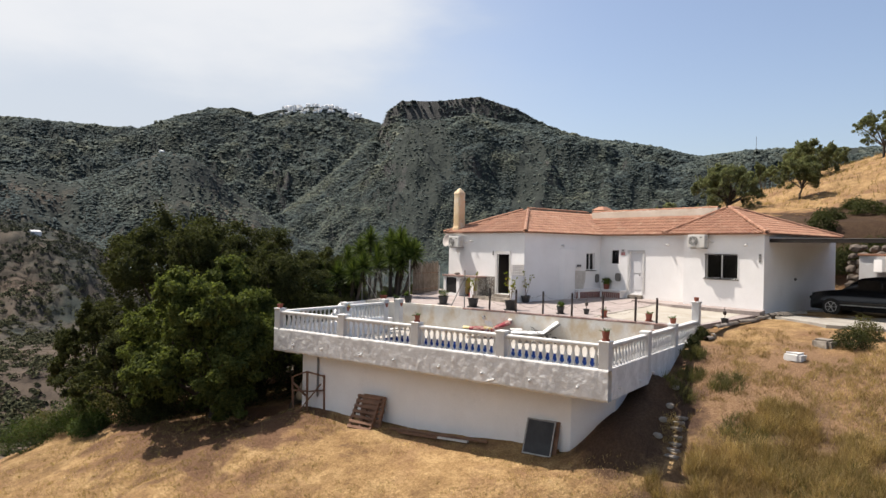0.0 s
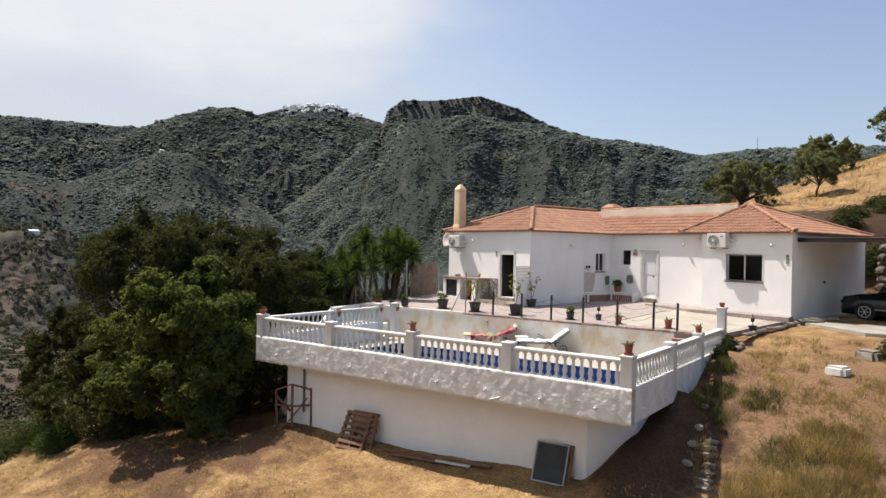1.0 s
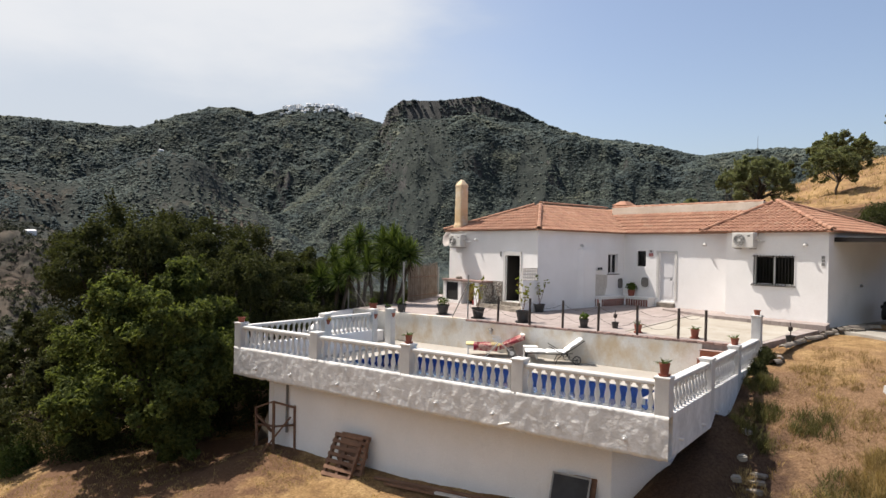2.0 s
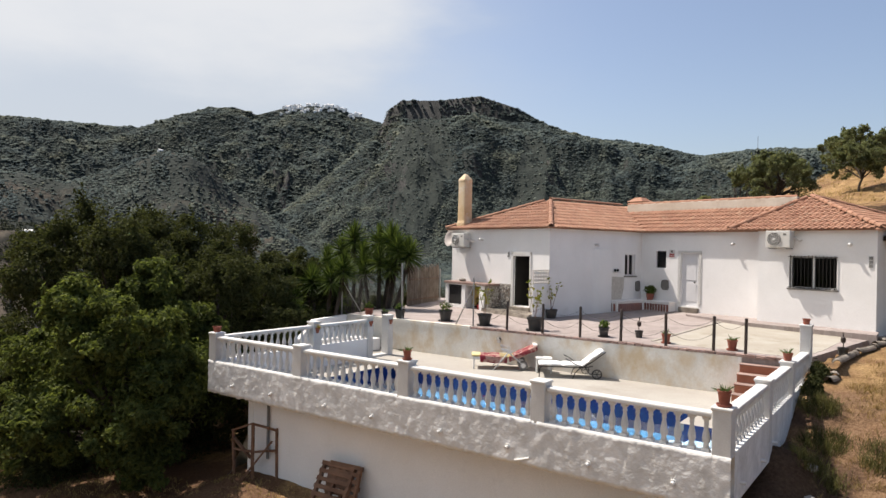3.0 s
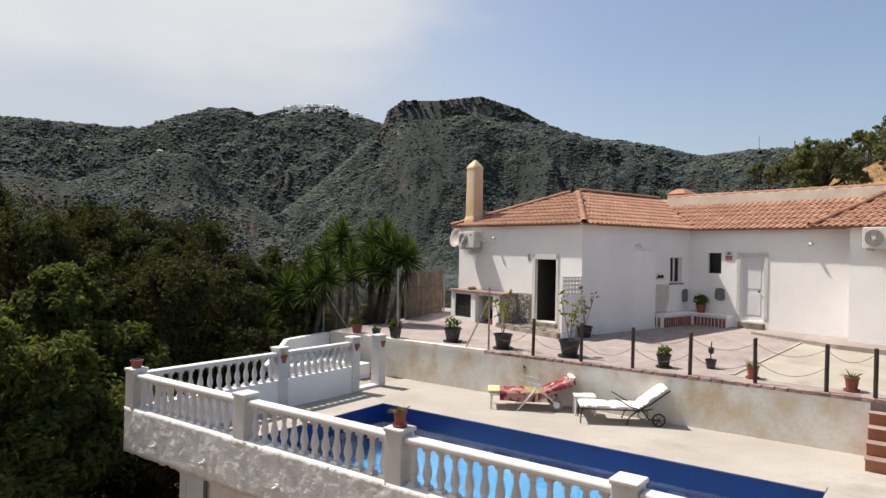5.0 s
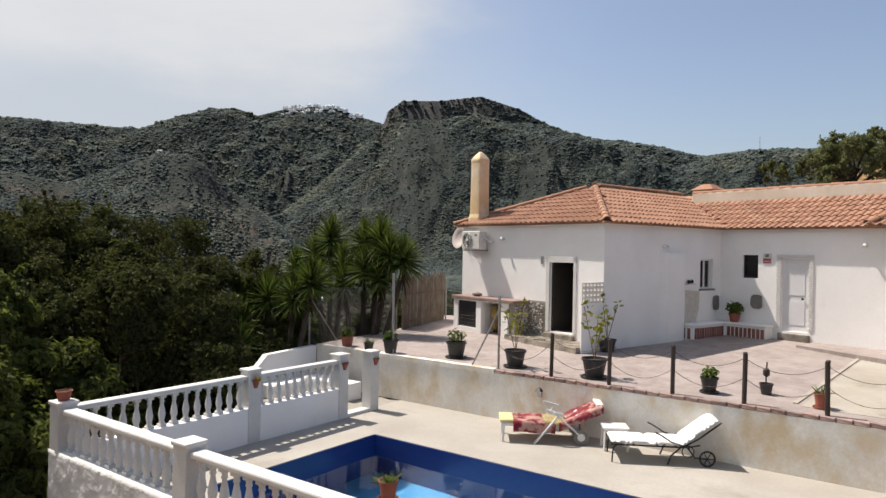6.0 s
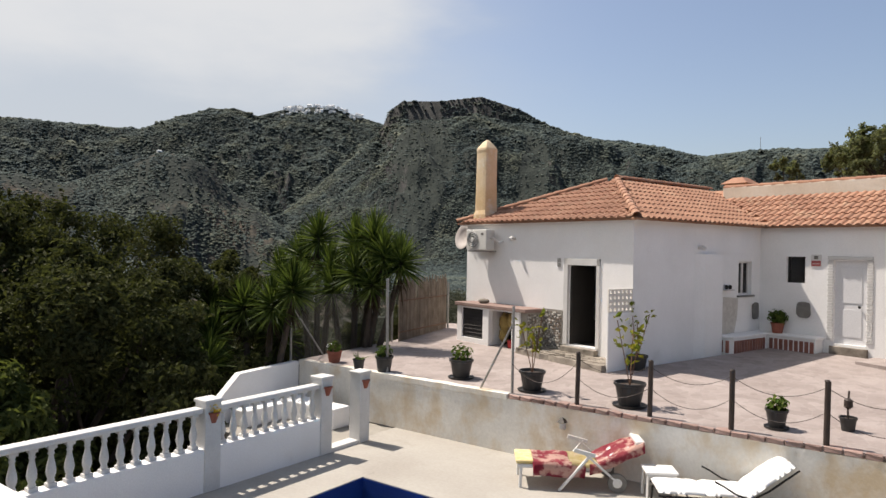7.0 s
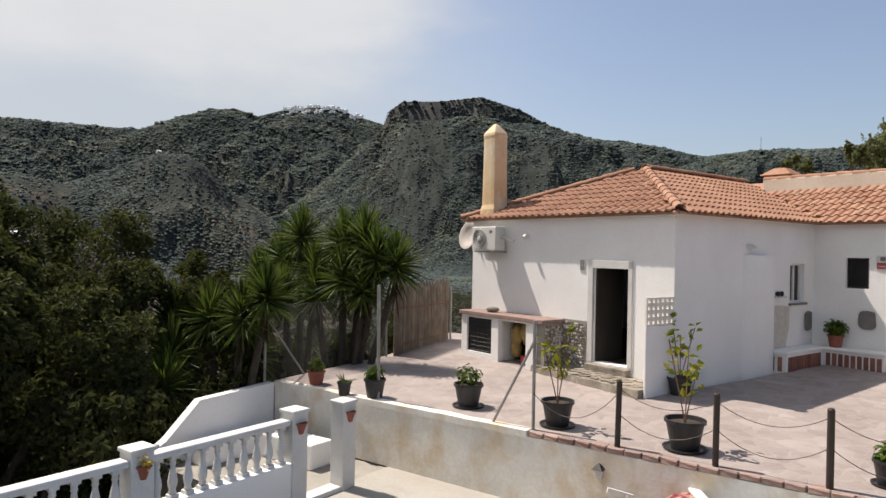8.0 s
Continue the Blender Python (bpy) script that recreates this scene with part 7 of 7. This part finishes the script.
for x, y, tp, r in ((-9.9, 3.9, 1.3, 1.8), (-8.3, 4.2, 1.5, 1.6), (-11.8, 2.2, 1.6, 1.9)):
    tree("carob_tree", "small dark evergreen tree behind the yuccas", x, y, tp, r, 14000, 0.14, M_CAROB, RT, 0.9, 9, 140, 0.5, 0.1)
tree("olive_tree", "grey-green olive tree behind the tiled roof", -4.5, 24.0, 7.6, 2.6, 20000, 0.13, M_OLIVE, RT, 0.9, 11, 190, 1.0)
tree("olive_tree", "grey-green olive tree behind the tiled roof", -1.0, 29.0, 7.6, 2.2, 15000, 0.13, M_OLIVE, RT, 0.9, 10, 150, 0.6)
tree("olive_tree", "large grey-green olive tree on the golden hillside", 2.7, 29.0, 9.5, 2.4, 28000, 0.14, M_OLIVE, RT, 0.95, 14, 260, 0.4)
tree("olive_tree", "small olive tree with bare trunks on the golden hillside", 7.0, 31.5, 10.2, 1.8, 20000, 0.13, M_OLIVE, RT, 0.85, 12, 190, 1.0, 0.09)
tree("olive_tree", "olive tree on the crest of the golden hill", 11.4, 47.0, 15.8, 2.3, 15000, 0.16, M_OLIVE, RT, 0.8, 10, 130, 1.2, 0.12)
tree("olive_tree", "olive tree on the crest of the golden hill", 6.0, 45.0, 13.4, 2.4, 15000, 0.16, M_OLIVE, RT, 0.8, 11, 140, 0.6, 0.12)
for x, y, tp, r in ((1.8, 70.0, 16.4, 1.8), (-3.0, 74.0, 15.2, 1.6), (-8.0, 70.0, 13.6, 1.6), (6.0, 66.0, 15.8, 1.7)):
    tree("olive_tree", "dark olive tree on the far crest of the hill", x, y, tp, r, 5000, 0.28, M_OLIVE, RT, 0.85, 8, 80, max(0.3, tp - ground_z(x, y) - 3.0), 0.12)


# ---- yuccas beyond the fence ----
def yucca(x, y, heads, label):
    z0 = ground_z(x, y)
    t = thing("yucca", label, "tree", (x, y, z0), group="yuccas behind the fence")
    for (hx, hy, hz, r) in heads:
        e = Vector((hx - x + 0.12, hy - y + 0.08, hz - 0.18 - z0))
        bm = BM()
        limb(bm, [(e.x * 0.1, e.y * 0.1, -0.2), (e.x * 0.25, e.y * 0.25, e.z * 0.4), (e.x * 0.8, e.y * 0.8, e.z * 0.8), e], 0.10, 0.06, 8)
        part("trunk", bm, M_BARK, t, smooth=True)
    for (hx, hy, hz, r) in heads:
        e = Vector((hx - x + 0.12, hy - y + 0.08, hz - 0.18 - z0))
        green, dead = [], []
        for k in range(240):
            a = k * 2.39996
            el = math.radians(87 - 118 * (k / 240) + random.uniform(-9, 9))
            d = (math.cos(a) * math.cos(el), math.sin(a) * math.cos(el), math.sin(el))
            base = e + Vector((0, 0, 0.16 - 0.34 * k / 240))
            green.append((base, d, r * random.uniform(0.85, 1.15), 0.06, 0.03 + 0.24 * (k / 240)))
        for k in range(26):
            a = random.uniform(0, 6.28)
            dead.append((e - Vector((0, 0, 0.15 + 0.5 * random.random())), (math.cos(a) * 0.5, math.sin(a) * 0.5, -0.9), r * random.uniform(0.6, 0.9), 0.05, 0.1))
        part("leaf_rosette", blades(green, M_YUCCA, 4), M_YUCCA, t, "rosette of stiff green sword leaves")
        tagged(part("dead_skirt", blades(dead, M_YUCCA_DEAD, 3), M_YUCCA_DEAD, t), "hanging skirt of dead leaves", kind="stuff")


YL = "yucca with several trunks and spiky green heads"
yucca(-8.6, 2.1, [(-8.9, 2.2, 3.05, 0.74), (-9.7, 2.3, 2.55, 0.74), (-8.2, 2.0, 2.25, 0.7), (-10.7, 2.4, 2.05, 0.72), (-8.8, 1.6, 1.7, 0.7), (-9.6, 1.7, 1.5, 0.7)], YL)
yucca(-7.3, 2.2, [(-7.5, 2.2, 2.9, 0.74), (-6.95, 2.3, 3.0, 0.76), (-6.5, 2.2, 2.6, 0.72), (-6.1, 2.4, 2.45, 0.72), (-7.2, 1.9, 2.15, 0.7), (-7.9, 1.8, 1.75, 0.7), (-6.7, 2.0, 1.9, 0.66)], YL)
yucca(-7.6, -0.6, [(-7.35, -0.65, 1.45, 0.68), (-6.95, -0.4, 1.85, 0.62), (-8.3, -0.7, 1.35, 0.68), (-7.6, -0.2, 0.7, 0.62)], YL)
yucca(-8.8, -1.3, [(-8.7, -1.3, 0.6, 0.75), (-9.3, -0.9, 1.25, 0.7), (-8.2, -1.7, 0.1, 0.7)], YL)


# ---- dry grass, weeds and shrubs ----
def tufts(name, label, area, count, ln, wd, mat, rng, per=9, keep=None, lean=0.5):
    x0, x1, y0, y1 = area
    specs = []
    while len(specs) < count * per:
        x, y = rng.uniform(x0, x1), rng.uniform(y0, y1)
        if inside_plot(x, y) or (keep and not keep(x, y)):
            continue
        z = ground_z(x, y) - 0.02
        for k in range(per):
            a = rng.uniform(0, 6.283)
            e = rng.uniform(0.1, lean)
            specs.append(((x + rng.normal() * 0.05, y + rng.normal() * 0.05, z), (math.cos(a) * e, math.sin(a) * e, 1.0), ln * rng.uniform(0.45, 1.2), wd, rng.uniform(0.05, 0.3)))
    return tagged(new(name, blades(specs, mat, 2)), label, "grass", kind="stuff")


RG = np.random.default_rng(5)


def patchy(x, y):
    return fbm(x, y, 1.6, 3) > -0.05


def rank_bank(x, y):
    return ((x - 13.2) / 4.2) ** 2 + ((y + 8.2) / 4.0) ** 2 < 0.8 + 1.2 * fbm(x, y, 2.2, 3) and x > 9.55 + 0.3 * fbm(x, y, 0.9, 2)


tufts("tall_dry_grass", "dense brown dry grass and weeds on the bank", (9.3, 18.5, -15.0, -4.2), 6500, 0.40, 0.014, M_DRY, RG, 8, rank_bank, 0.95)
tufts("tall_dry_grass", "pale seeding straw grass on the bank", (9.3, 18.5, -15.0, -4.2), 5600, 0.46, 0.013, M_STRAW, RG, 8, lambda x, y: rank_bank(x, y) and fbm(x + 13, y, 1.1, 3) > -0.12, 0.9)
tufts("tall_dry_grass", "olive-brown dying weeds among the straw", (9.3, 18.5, -15.0, -4.2), 1500, 0.34, 0.018, M_WEED, RG, 8, lambda x, y: rank_bank(x, y) and fbm(x + 57, y, 1.4, 3) > 0.10, 0.95)
tufts("tall_dry_grass", "sparse straw grass on the upper bank", (9.2, 19.0, -6.5, -1.0), 2600, 0.22, 0.012, M_STRAW, RG, 9, patchy, 0.9)
tufts("tall_dry_grass", "brown broken stalks on the upper bank", (9.4, 19.0, -6.5, -0.5), 1100, 0.20, 0.014, M_DRY, RG, 8, lambda x, y: fbm(x + 9, y, 1.3, 3) > 0.05, 1.1)
tufts("tall_dry_grass", "tall straw-coloured dry grass beside the drive", (9.6, 18.0, -3.0, 2.0), 500, 0.2, 0.011, M_DRY, RG, 8, patchy, 0.6)
tufts("short_dry_grass", "short cut dry grass below the deck", (-12.0, 9.5, -19.0, -7.6), 9000, 0.11, 0.016, M_STRAW, RG, 6, lambda x, y: fbm(x, y, 2.5, 3) > -0.15, 0.9)
tufts("short_dry_grass", "short dry grass on the slope below the bank", (9.0, 19.0, -20.0, -8.0), 3500, 0.16, 0.016, M_STRAW, RG, 6, lambda x, y: fbm(x, y, 2.5, 3) > -0.15, 0.9)
tufts("short_dry_grass", "dry grass on the hill behind the house", (0.0, 40.0, 18.0, 60.0), 3200, 0.42, 0.025, M_STRAW, RG, 6, lambda x, y: y > 26.5 + 2 * fbm(x, y, 6.0, 3), 0.7)


def shrub(name, label, x, y, r, h, n, size, mat, rng, category="shrub"):
    z = ground_z(x, y)
    c = rng.normal(size=(n, 3))
    c /= np.linalg.norm(c, axis=1)[:, None]
    lump = np.array([1 + 0.35 * noise.noise(Vector(v) * 1.8 + Vector((x, y, 0))) for v in c])
    c *= (rng.uniform(0.35, 1.0, n) ** 0.6 * lump)[:, None]
    c[:, 2] = np.abs(c[:, 2])
    p = c * np.array([r, r, h])
    t = thing(name, label, category, (x, y, z - 0.03))
    bm = BM()
    for k in range(7):
        e = p[rng.integers(0, n)]
        limb(bm, [(0, 0, 0), (e[0] * 0.4, e[1] * 0.4, e[2] * 0.5), tuple(e * 0.9)], 0.018, 0.005, 5)
    part("stems", bm, M_BARK, t)
    part("foliage", leaf_mesh(p, c + rng.normal(size=c.shape) * 0.4 + np.array([0, 0, 0.5]), size, size * 0.4, mat, rng), mat, t)


for x, y, r in ((9.15, -3.3, 0.40), (10.25, -3.5, 0.50), (9.2, -4.4, 0.42), (11.2, -5.4, 0.7), (8.95, -2.2, 0.35)):
    tufts("green_weeds", "straggling olive-green weeds on the dry bank", (x - r, x + r, y - r, y + r), 95, 0.34, 0.014, M_WEED, RG, 9, lambda a, b, x=x, y=y, r=r: math.hypot(a - x, b - y) < r, 0.9)
shrub("shrub", "dark climbing shrub against the end of the balustrade", 8.75, -0.5, 0.26, 0.5, 1000, 0.09, M_CAROB, RG)
shrub("shrub", "dark climbing shrub against the end of the balustrade", 8.72, -1.5, 0.24, 0.45, 900, 0.09, M_CAROB, RG)
shrub("shrub", "reddish-green shrub beside the drive", 13.3, 1.0, 0.5, 0.75, 1200, 0.10, M_WEED, RG)
shrub("shrub", "dark shrub beside the drive", 13.0, -0.2, 0.6, 0.6, 1500, 0.09, M_CAROB, RG)
for x, y, r, h in ((-10.8, -8.6, 1.2, 1.0), (-12.8, -9.2, 1.6, 1.5), (-14.8, -10.6, 1.4, 1.2), (-6.4, -4.2, 1.4, 1.5), (-5.4, -1.6, 0.9, 0.9), (-10.2, -9.2, 1.2, 1.2), (-9.6, -7.4, 1.6, 1.7), (-8.2, -6.2, 1.3, 1.4)):
    shrub("shrub", "dark green undergrowth on the shaded slope", x, y, r, h, 2600, 0.12, M_WEED if x < -10.5 and y < -8 else M_CAROB, RG)


for x, y, r, h in ((-14.2, -11.6, 1.5, 1.2), (-13.0, -10.4, 1.2, 1.3), (-11.6, -10.6, 0.9, 0.8)):
    shrub("bush", "fresh green bush at the edge of the mown slope", x, y, r, h, 4200, 0.10, M_BUSH, RG)
for k in range(11):
    x, y = 8.6 + 0.75 * k + RG.uniform(-0.2, 0.2), 15.9 + RG.uniform(-0.3, 2.4)
    shrub("shrub", "dark shrub growing on the cut bank behind the carport", x, y, RG.uniform(0.7, 1.1), RG.uniform(0.7, 1.2), 1300, 0.16, M_CAROB, RG)
for x, y, r in ((10.2, 20.2, 0.9), (12.0, 21.4, 1.1), (13.6, 20.0, 1.0), (15.0, 22.0, 1.2), (11.2, 23.4, 0.8), (16.4, 20.4, 1.0)):
    shrub("shrub", "dark shrub growing on the cut bank behind the carport", x, y, r, r * 0.8, 1300, 0.16, M_CAROB, RG)
for k in range(7):
    x, y = 9.45 + 0.05 * k + random.uniform(-0.04, 0.04), -5.3 - 0.27 * k
    bm = BM()
    box(bm, -0.17, 0.17, -0.08, 0.08, -0.05, 0.03, 0.02)
    for v in bm.verts:
        v.co += Vector((random.uniform(-0.02, 0.02), random.uniform(-0.015, 0.015), 0))
    single("stepping_stone", bm, M_SLAB_STONE, "rough brown stone step set into the bank", "stone", (x, y, ground_z(x, y) + 0.02), random.uniform(-15, 15), "bank steps")


# ---- scrub over the far hills, one bush for each dot of green ----
def slope_points(rng, n, near, far):
    """Random places on the slopes that look towards the house: x, y, z and distance."""
    ga, gr, gz = GRID["az"], GRID["r"], GRID["z"]
    rise = np.maximum.accumulate((gz - EYE_Z) / gr[:, None], axis=0)
    az = np.radians(rng.uniform(-1.9, 74, n))
    r = near * (far / near) ** (rng.uniform(0, 1, n) ** 0.7)
    i = np.clip(np.searchsorted(gr, r) - 1, 1, len(gr) - 2)
    j = np.clip(np.searchsorted(ga, az) - 1, 0, len(ga) - 2)
    fr = (r - gr[i]) / (gr[i + 1] - gr[i])
    fa = (az - ga[j]) / (ga[j + 1] - ga[j])
    z = (gz[i, j] * (1 - fr) + gz[i + 1, j] * fr) * (1 - fa) + (gz[i, j + 1] * (1 - fr) + gz[i + 1, j + 1] * fr) * fa
    seen = (z - EYE_Z) / r > rise[i - 1, j] - 0.003
    return np.stack([EYE_X - r * np.sin(az), EYE_Y + r * np.cos(az), z, r], 1)[seen]


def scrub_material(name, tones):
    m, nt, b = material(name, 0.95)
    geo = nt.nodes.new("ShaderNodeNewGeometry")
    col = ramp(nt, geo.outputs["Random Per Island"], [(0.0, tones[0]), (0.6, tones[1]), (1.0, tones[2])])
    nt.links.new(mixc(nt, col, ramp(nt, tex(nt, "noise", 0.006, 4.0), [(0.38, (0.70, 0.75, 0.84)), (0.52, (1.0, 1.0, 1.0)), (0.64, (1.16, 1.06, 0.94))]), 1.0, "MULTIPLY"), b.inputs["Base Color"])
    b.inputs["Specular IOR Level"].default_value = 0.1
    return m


# hill scrub greens are shifted towards blue to stand in for aerial haze
M_SCRUB_HAZED = scrub_material("hill_scrub", ((0.045, 0.059, 0.054), (0.070, 0.088, 0.079), (0.105, 0.120, 0.099)))
M_VALLEY = scrub_material("valley_scrub", ((0.034, 0.040, 0.024), (0.060, 0.066, 0.038), (0.10, 0.10, 0.060)))


def far_scrub(count):
    rng = np.random.default_rng(21)
    bm = BM()
    bmesh.ops.create_icosphere(bm, subdivisions=1, radius=1.0)
    bv = np.array([v.co[:] for v in bm.verts])
    bf = np.array([[v.index for v in f.verts] for f in bm.faces if f.calc_center_median().z > 0.0])
    bm.free()
    vs, fs = [], []
    for x, y, h, q in slope_points(rng, 560000, 640, 3980):
        if fbm(x, y, 0.10 * q + 30, 5) > -0.12 + 0.00033 * max(0.0, q - 450) and rng.random() < 0.85:
            continue
        if q > 3955 and 43 < math.degrees(math.atan2(EYE_X - x, y - EYE_Y)) < 50:
            continue
        s = rng.uniform(0.45, 1.2) ** 1.3 * (0.9 + q * 0.0013)
        if q > 2300 and rng.random() < 0.07:
            s *= rng.uniform(1.6, 2.4)
        jit = 1 + rng.uniform(-0.3, 0.25, (len(bv), 1))
        vs.append(bv * jit * np.array([s * rng.uniform(0.8, 1.5), s * rng.uniform(0.8, 1.5), s * rng.uniform(0.5, 0.85)]) + np.array([x, y, h + s * 0.2]))
        fs.append(bf + (len(vs) - 1) * len(bv))
        if len(vs) >= count:
            break
    me = bpy.data.meshes.new("mesh")
    me.from_pydata(np.concatenate(vs).tolist(), [], np.concatenate(fs).tolist())
    me.polygons.foreach_set("use_smooth", [True] * len(me.polygons))
    me.materials.append(M_SCRUB_HAZED)
    tagged(new("hill_scrub", me), "dark green scrub bushes scattered over the mountains, tinted bluish for haze", "scrub", kind="stuff")


def valley_scrub(count):
    """Leafy bushes and small trees on the slopes across the valley."""
    rng = np.random.default_rng(22)
    pts, nrm, size = [], [], []
    done = 0
    for x, y, h, q in slope_points(rng, 160000, 95, 760):
        if fbm(x, y, 26.0, 4) > 0.10 and rng.random() < 0.8:
            continue
        s = rng.uniform(0.4, 1.0) ** 1.5 * (1.1 + 0.0035 * q)
        d = rng.normal(size=(22, 3))
        d /= np.linalg.norm(d, axis=1)[:, None]
        d[:, 2] = np.abs(d[:, 2])
        pts.append(np.array([x, y, h]) + d * s * rng.uniform(0.6, 1.1, (22, 1)) * np.array([1.15, 1.15, 1.0]))
        nrm.append(d + np.array([0, 0, 0.4]))
        done += 1
        if done >= count:
            break
    tagged(new("valley_scrub", leaf_mesh(np.concatenate(pts), np.concatenate(nrm), 0.95, 0.7, M_VALLEY, rng)), "dark scrub and small trees across the valley", "scrub", kind="stuff")


def slope_scrub(count):
    """Small dense bushes on the steep slope falling away beside the house."""
    rng = np.random.default_rng(23)
    pts, nrm = [], []
    for x, y, h, q in slope_points(rng, 30000, 28, 120):
        if x > -14.5 - 0.25 * max(0.0, y) or fbm(x, y, 7.0, 3) > 0.25:
            continue
        s = rng.uniform(0.5, 1.5)
        d = rng.normal(size=(70, 3))
        d /= np.linalg.norm(d, axis=1)[:, None]
        d[:, 2] = np.abs(d[:, 2])
        pts.append(np.array([x, y, h - 0.1]) + d * s * rng.uniform(0.4, 1.1, (70, 1)) * np.array([1.1, 1.1, 0.9]))
        nrm.append(d + np.array([0, 0, 0.4]) + rng.normal(size=(70, 3)) * 0.3)
        if len(pts) >= count:
            break
    tagged(new("slope_scrub", leaf_mesh(np.concatenate(pts), np.concatenate(nrm), 0.34, 0.2, M_VALLEY, rng)), "dark scrub on the steep slope below the trees", "scrub", kind="stuff")


slope_scrub(1500)
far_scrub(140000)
valley_scrub(17000)

# ---- white village on the far ridge and lone houses in the valley ----
def hut_mesh(w, d, h):
    bm = BM()
    box(bm, -w / 2, w / 2, -d / 2, d / 2, -h, h)
    a = [bm.verts.new(p) for p in ((-w / 2, -d / 2, h), (w / 2, -d / 2, h), (w / 2, d / 2, h), (-w / 2, d / 2, h))]
    t = [bm.verts.new(p) for p in ((-w / 2, 0, h + d * 0.22), (w / 2, 0, h + d * 0.22))]
    bm.faces.new((a[0], a[1], t[1], t[0]))
    bm.faces.new((a[2], a[3], t[0], t[1]))
    bm.faces.new((a[1], a[2], t[1]))
    bm.faces.new((a[3], a[0], t[0]))
    me = finish(bm)
    me.materials.append(M_WHITE)
    return me


HUTS = [hut_mesh(26, 16, 9), hut_mesh(18, 14, 12), hut_mesh(34, 16, 8)]
RV = np.random.default_rng(3)
for k in range(64):
    az = radians(RV.uniform(43.4, 49.9))
    r = RV.uniform(3945, 4000)
    x, y = EYE_X - r * math.sin(az), EYE_Y + r * math.cos(az)
    ob = new("village_house", HUTS[k % 3])
    ob.matrix_basis = pose(x, y, ground_z(x, y) + 6, 0, 0, RV.uniform(0, 180)) @ Matrix.Diagonal((0.8, 0.8, RV.uniform(0.7, 1.1), 1))
    tagged(ob, "distant white house of a hilltop village", "house", "village houses")
for az, r, s in ((59.2, 1225, 0.3), (46.5, 520, 0.25), (70.3, 760, 0.25), (68.2, 395, 0.2), (45.0, 240, 0.2)):
    x, y = EYE_X - r * math.sin(radians(az)), EYE_Y + r * math.cos(radians(az))
    ob = new("valley_house", HUTS[0])
    ob.matrix_basis = pose(x, y, ground_z(x, y) + 2 * s, 0, 0, 30 + az) @ Matrix.Diagonal((s, s, s, 1))
    tagged(ob, "small white farmhouse on the far hillside", "house", "valley houses")
bm = BM()
beam(bm, (0, 0, 0), (0, 0, 60), 1.2, 1.2)
az, r = radians(11.0), 2650.0
x, y = EYE_X - r * math.sin(az), EYE_Y + r * math.cos(az)
single("radio_mast", bm, M_STEEL, "thin radio mast on the far ridge", "mast", (x, y, ground_z(x, y) - 5))
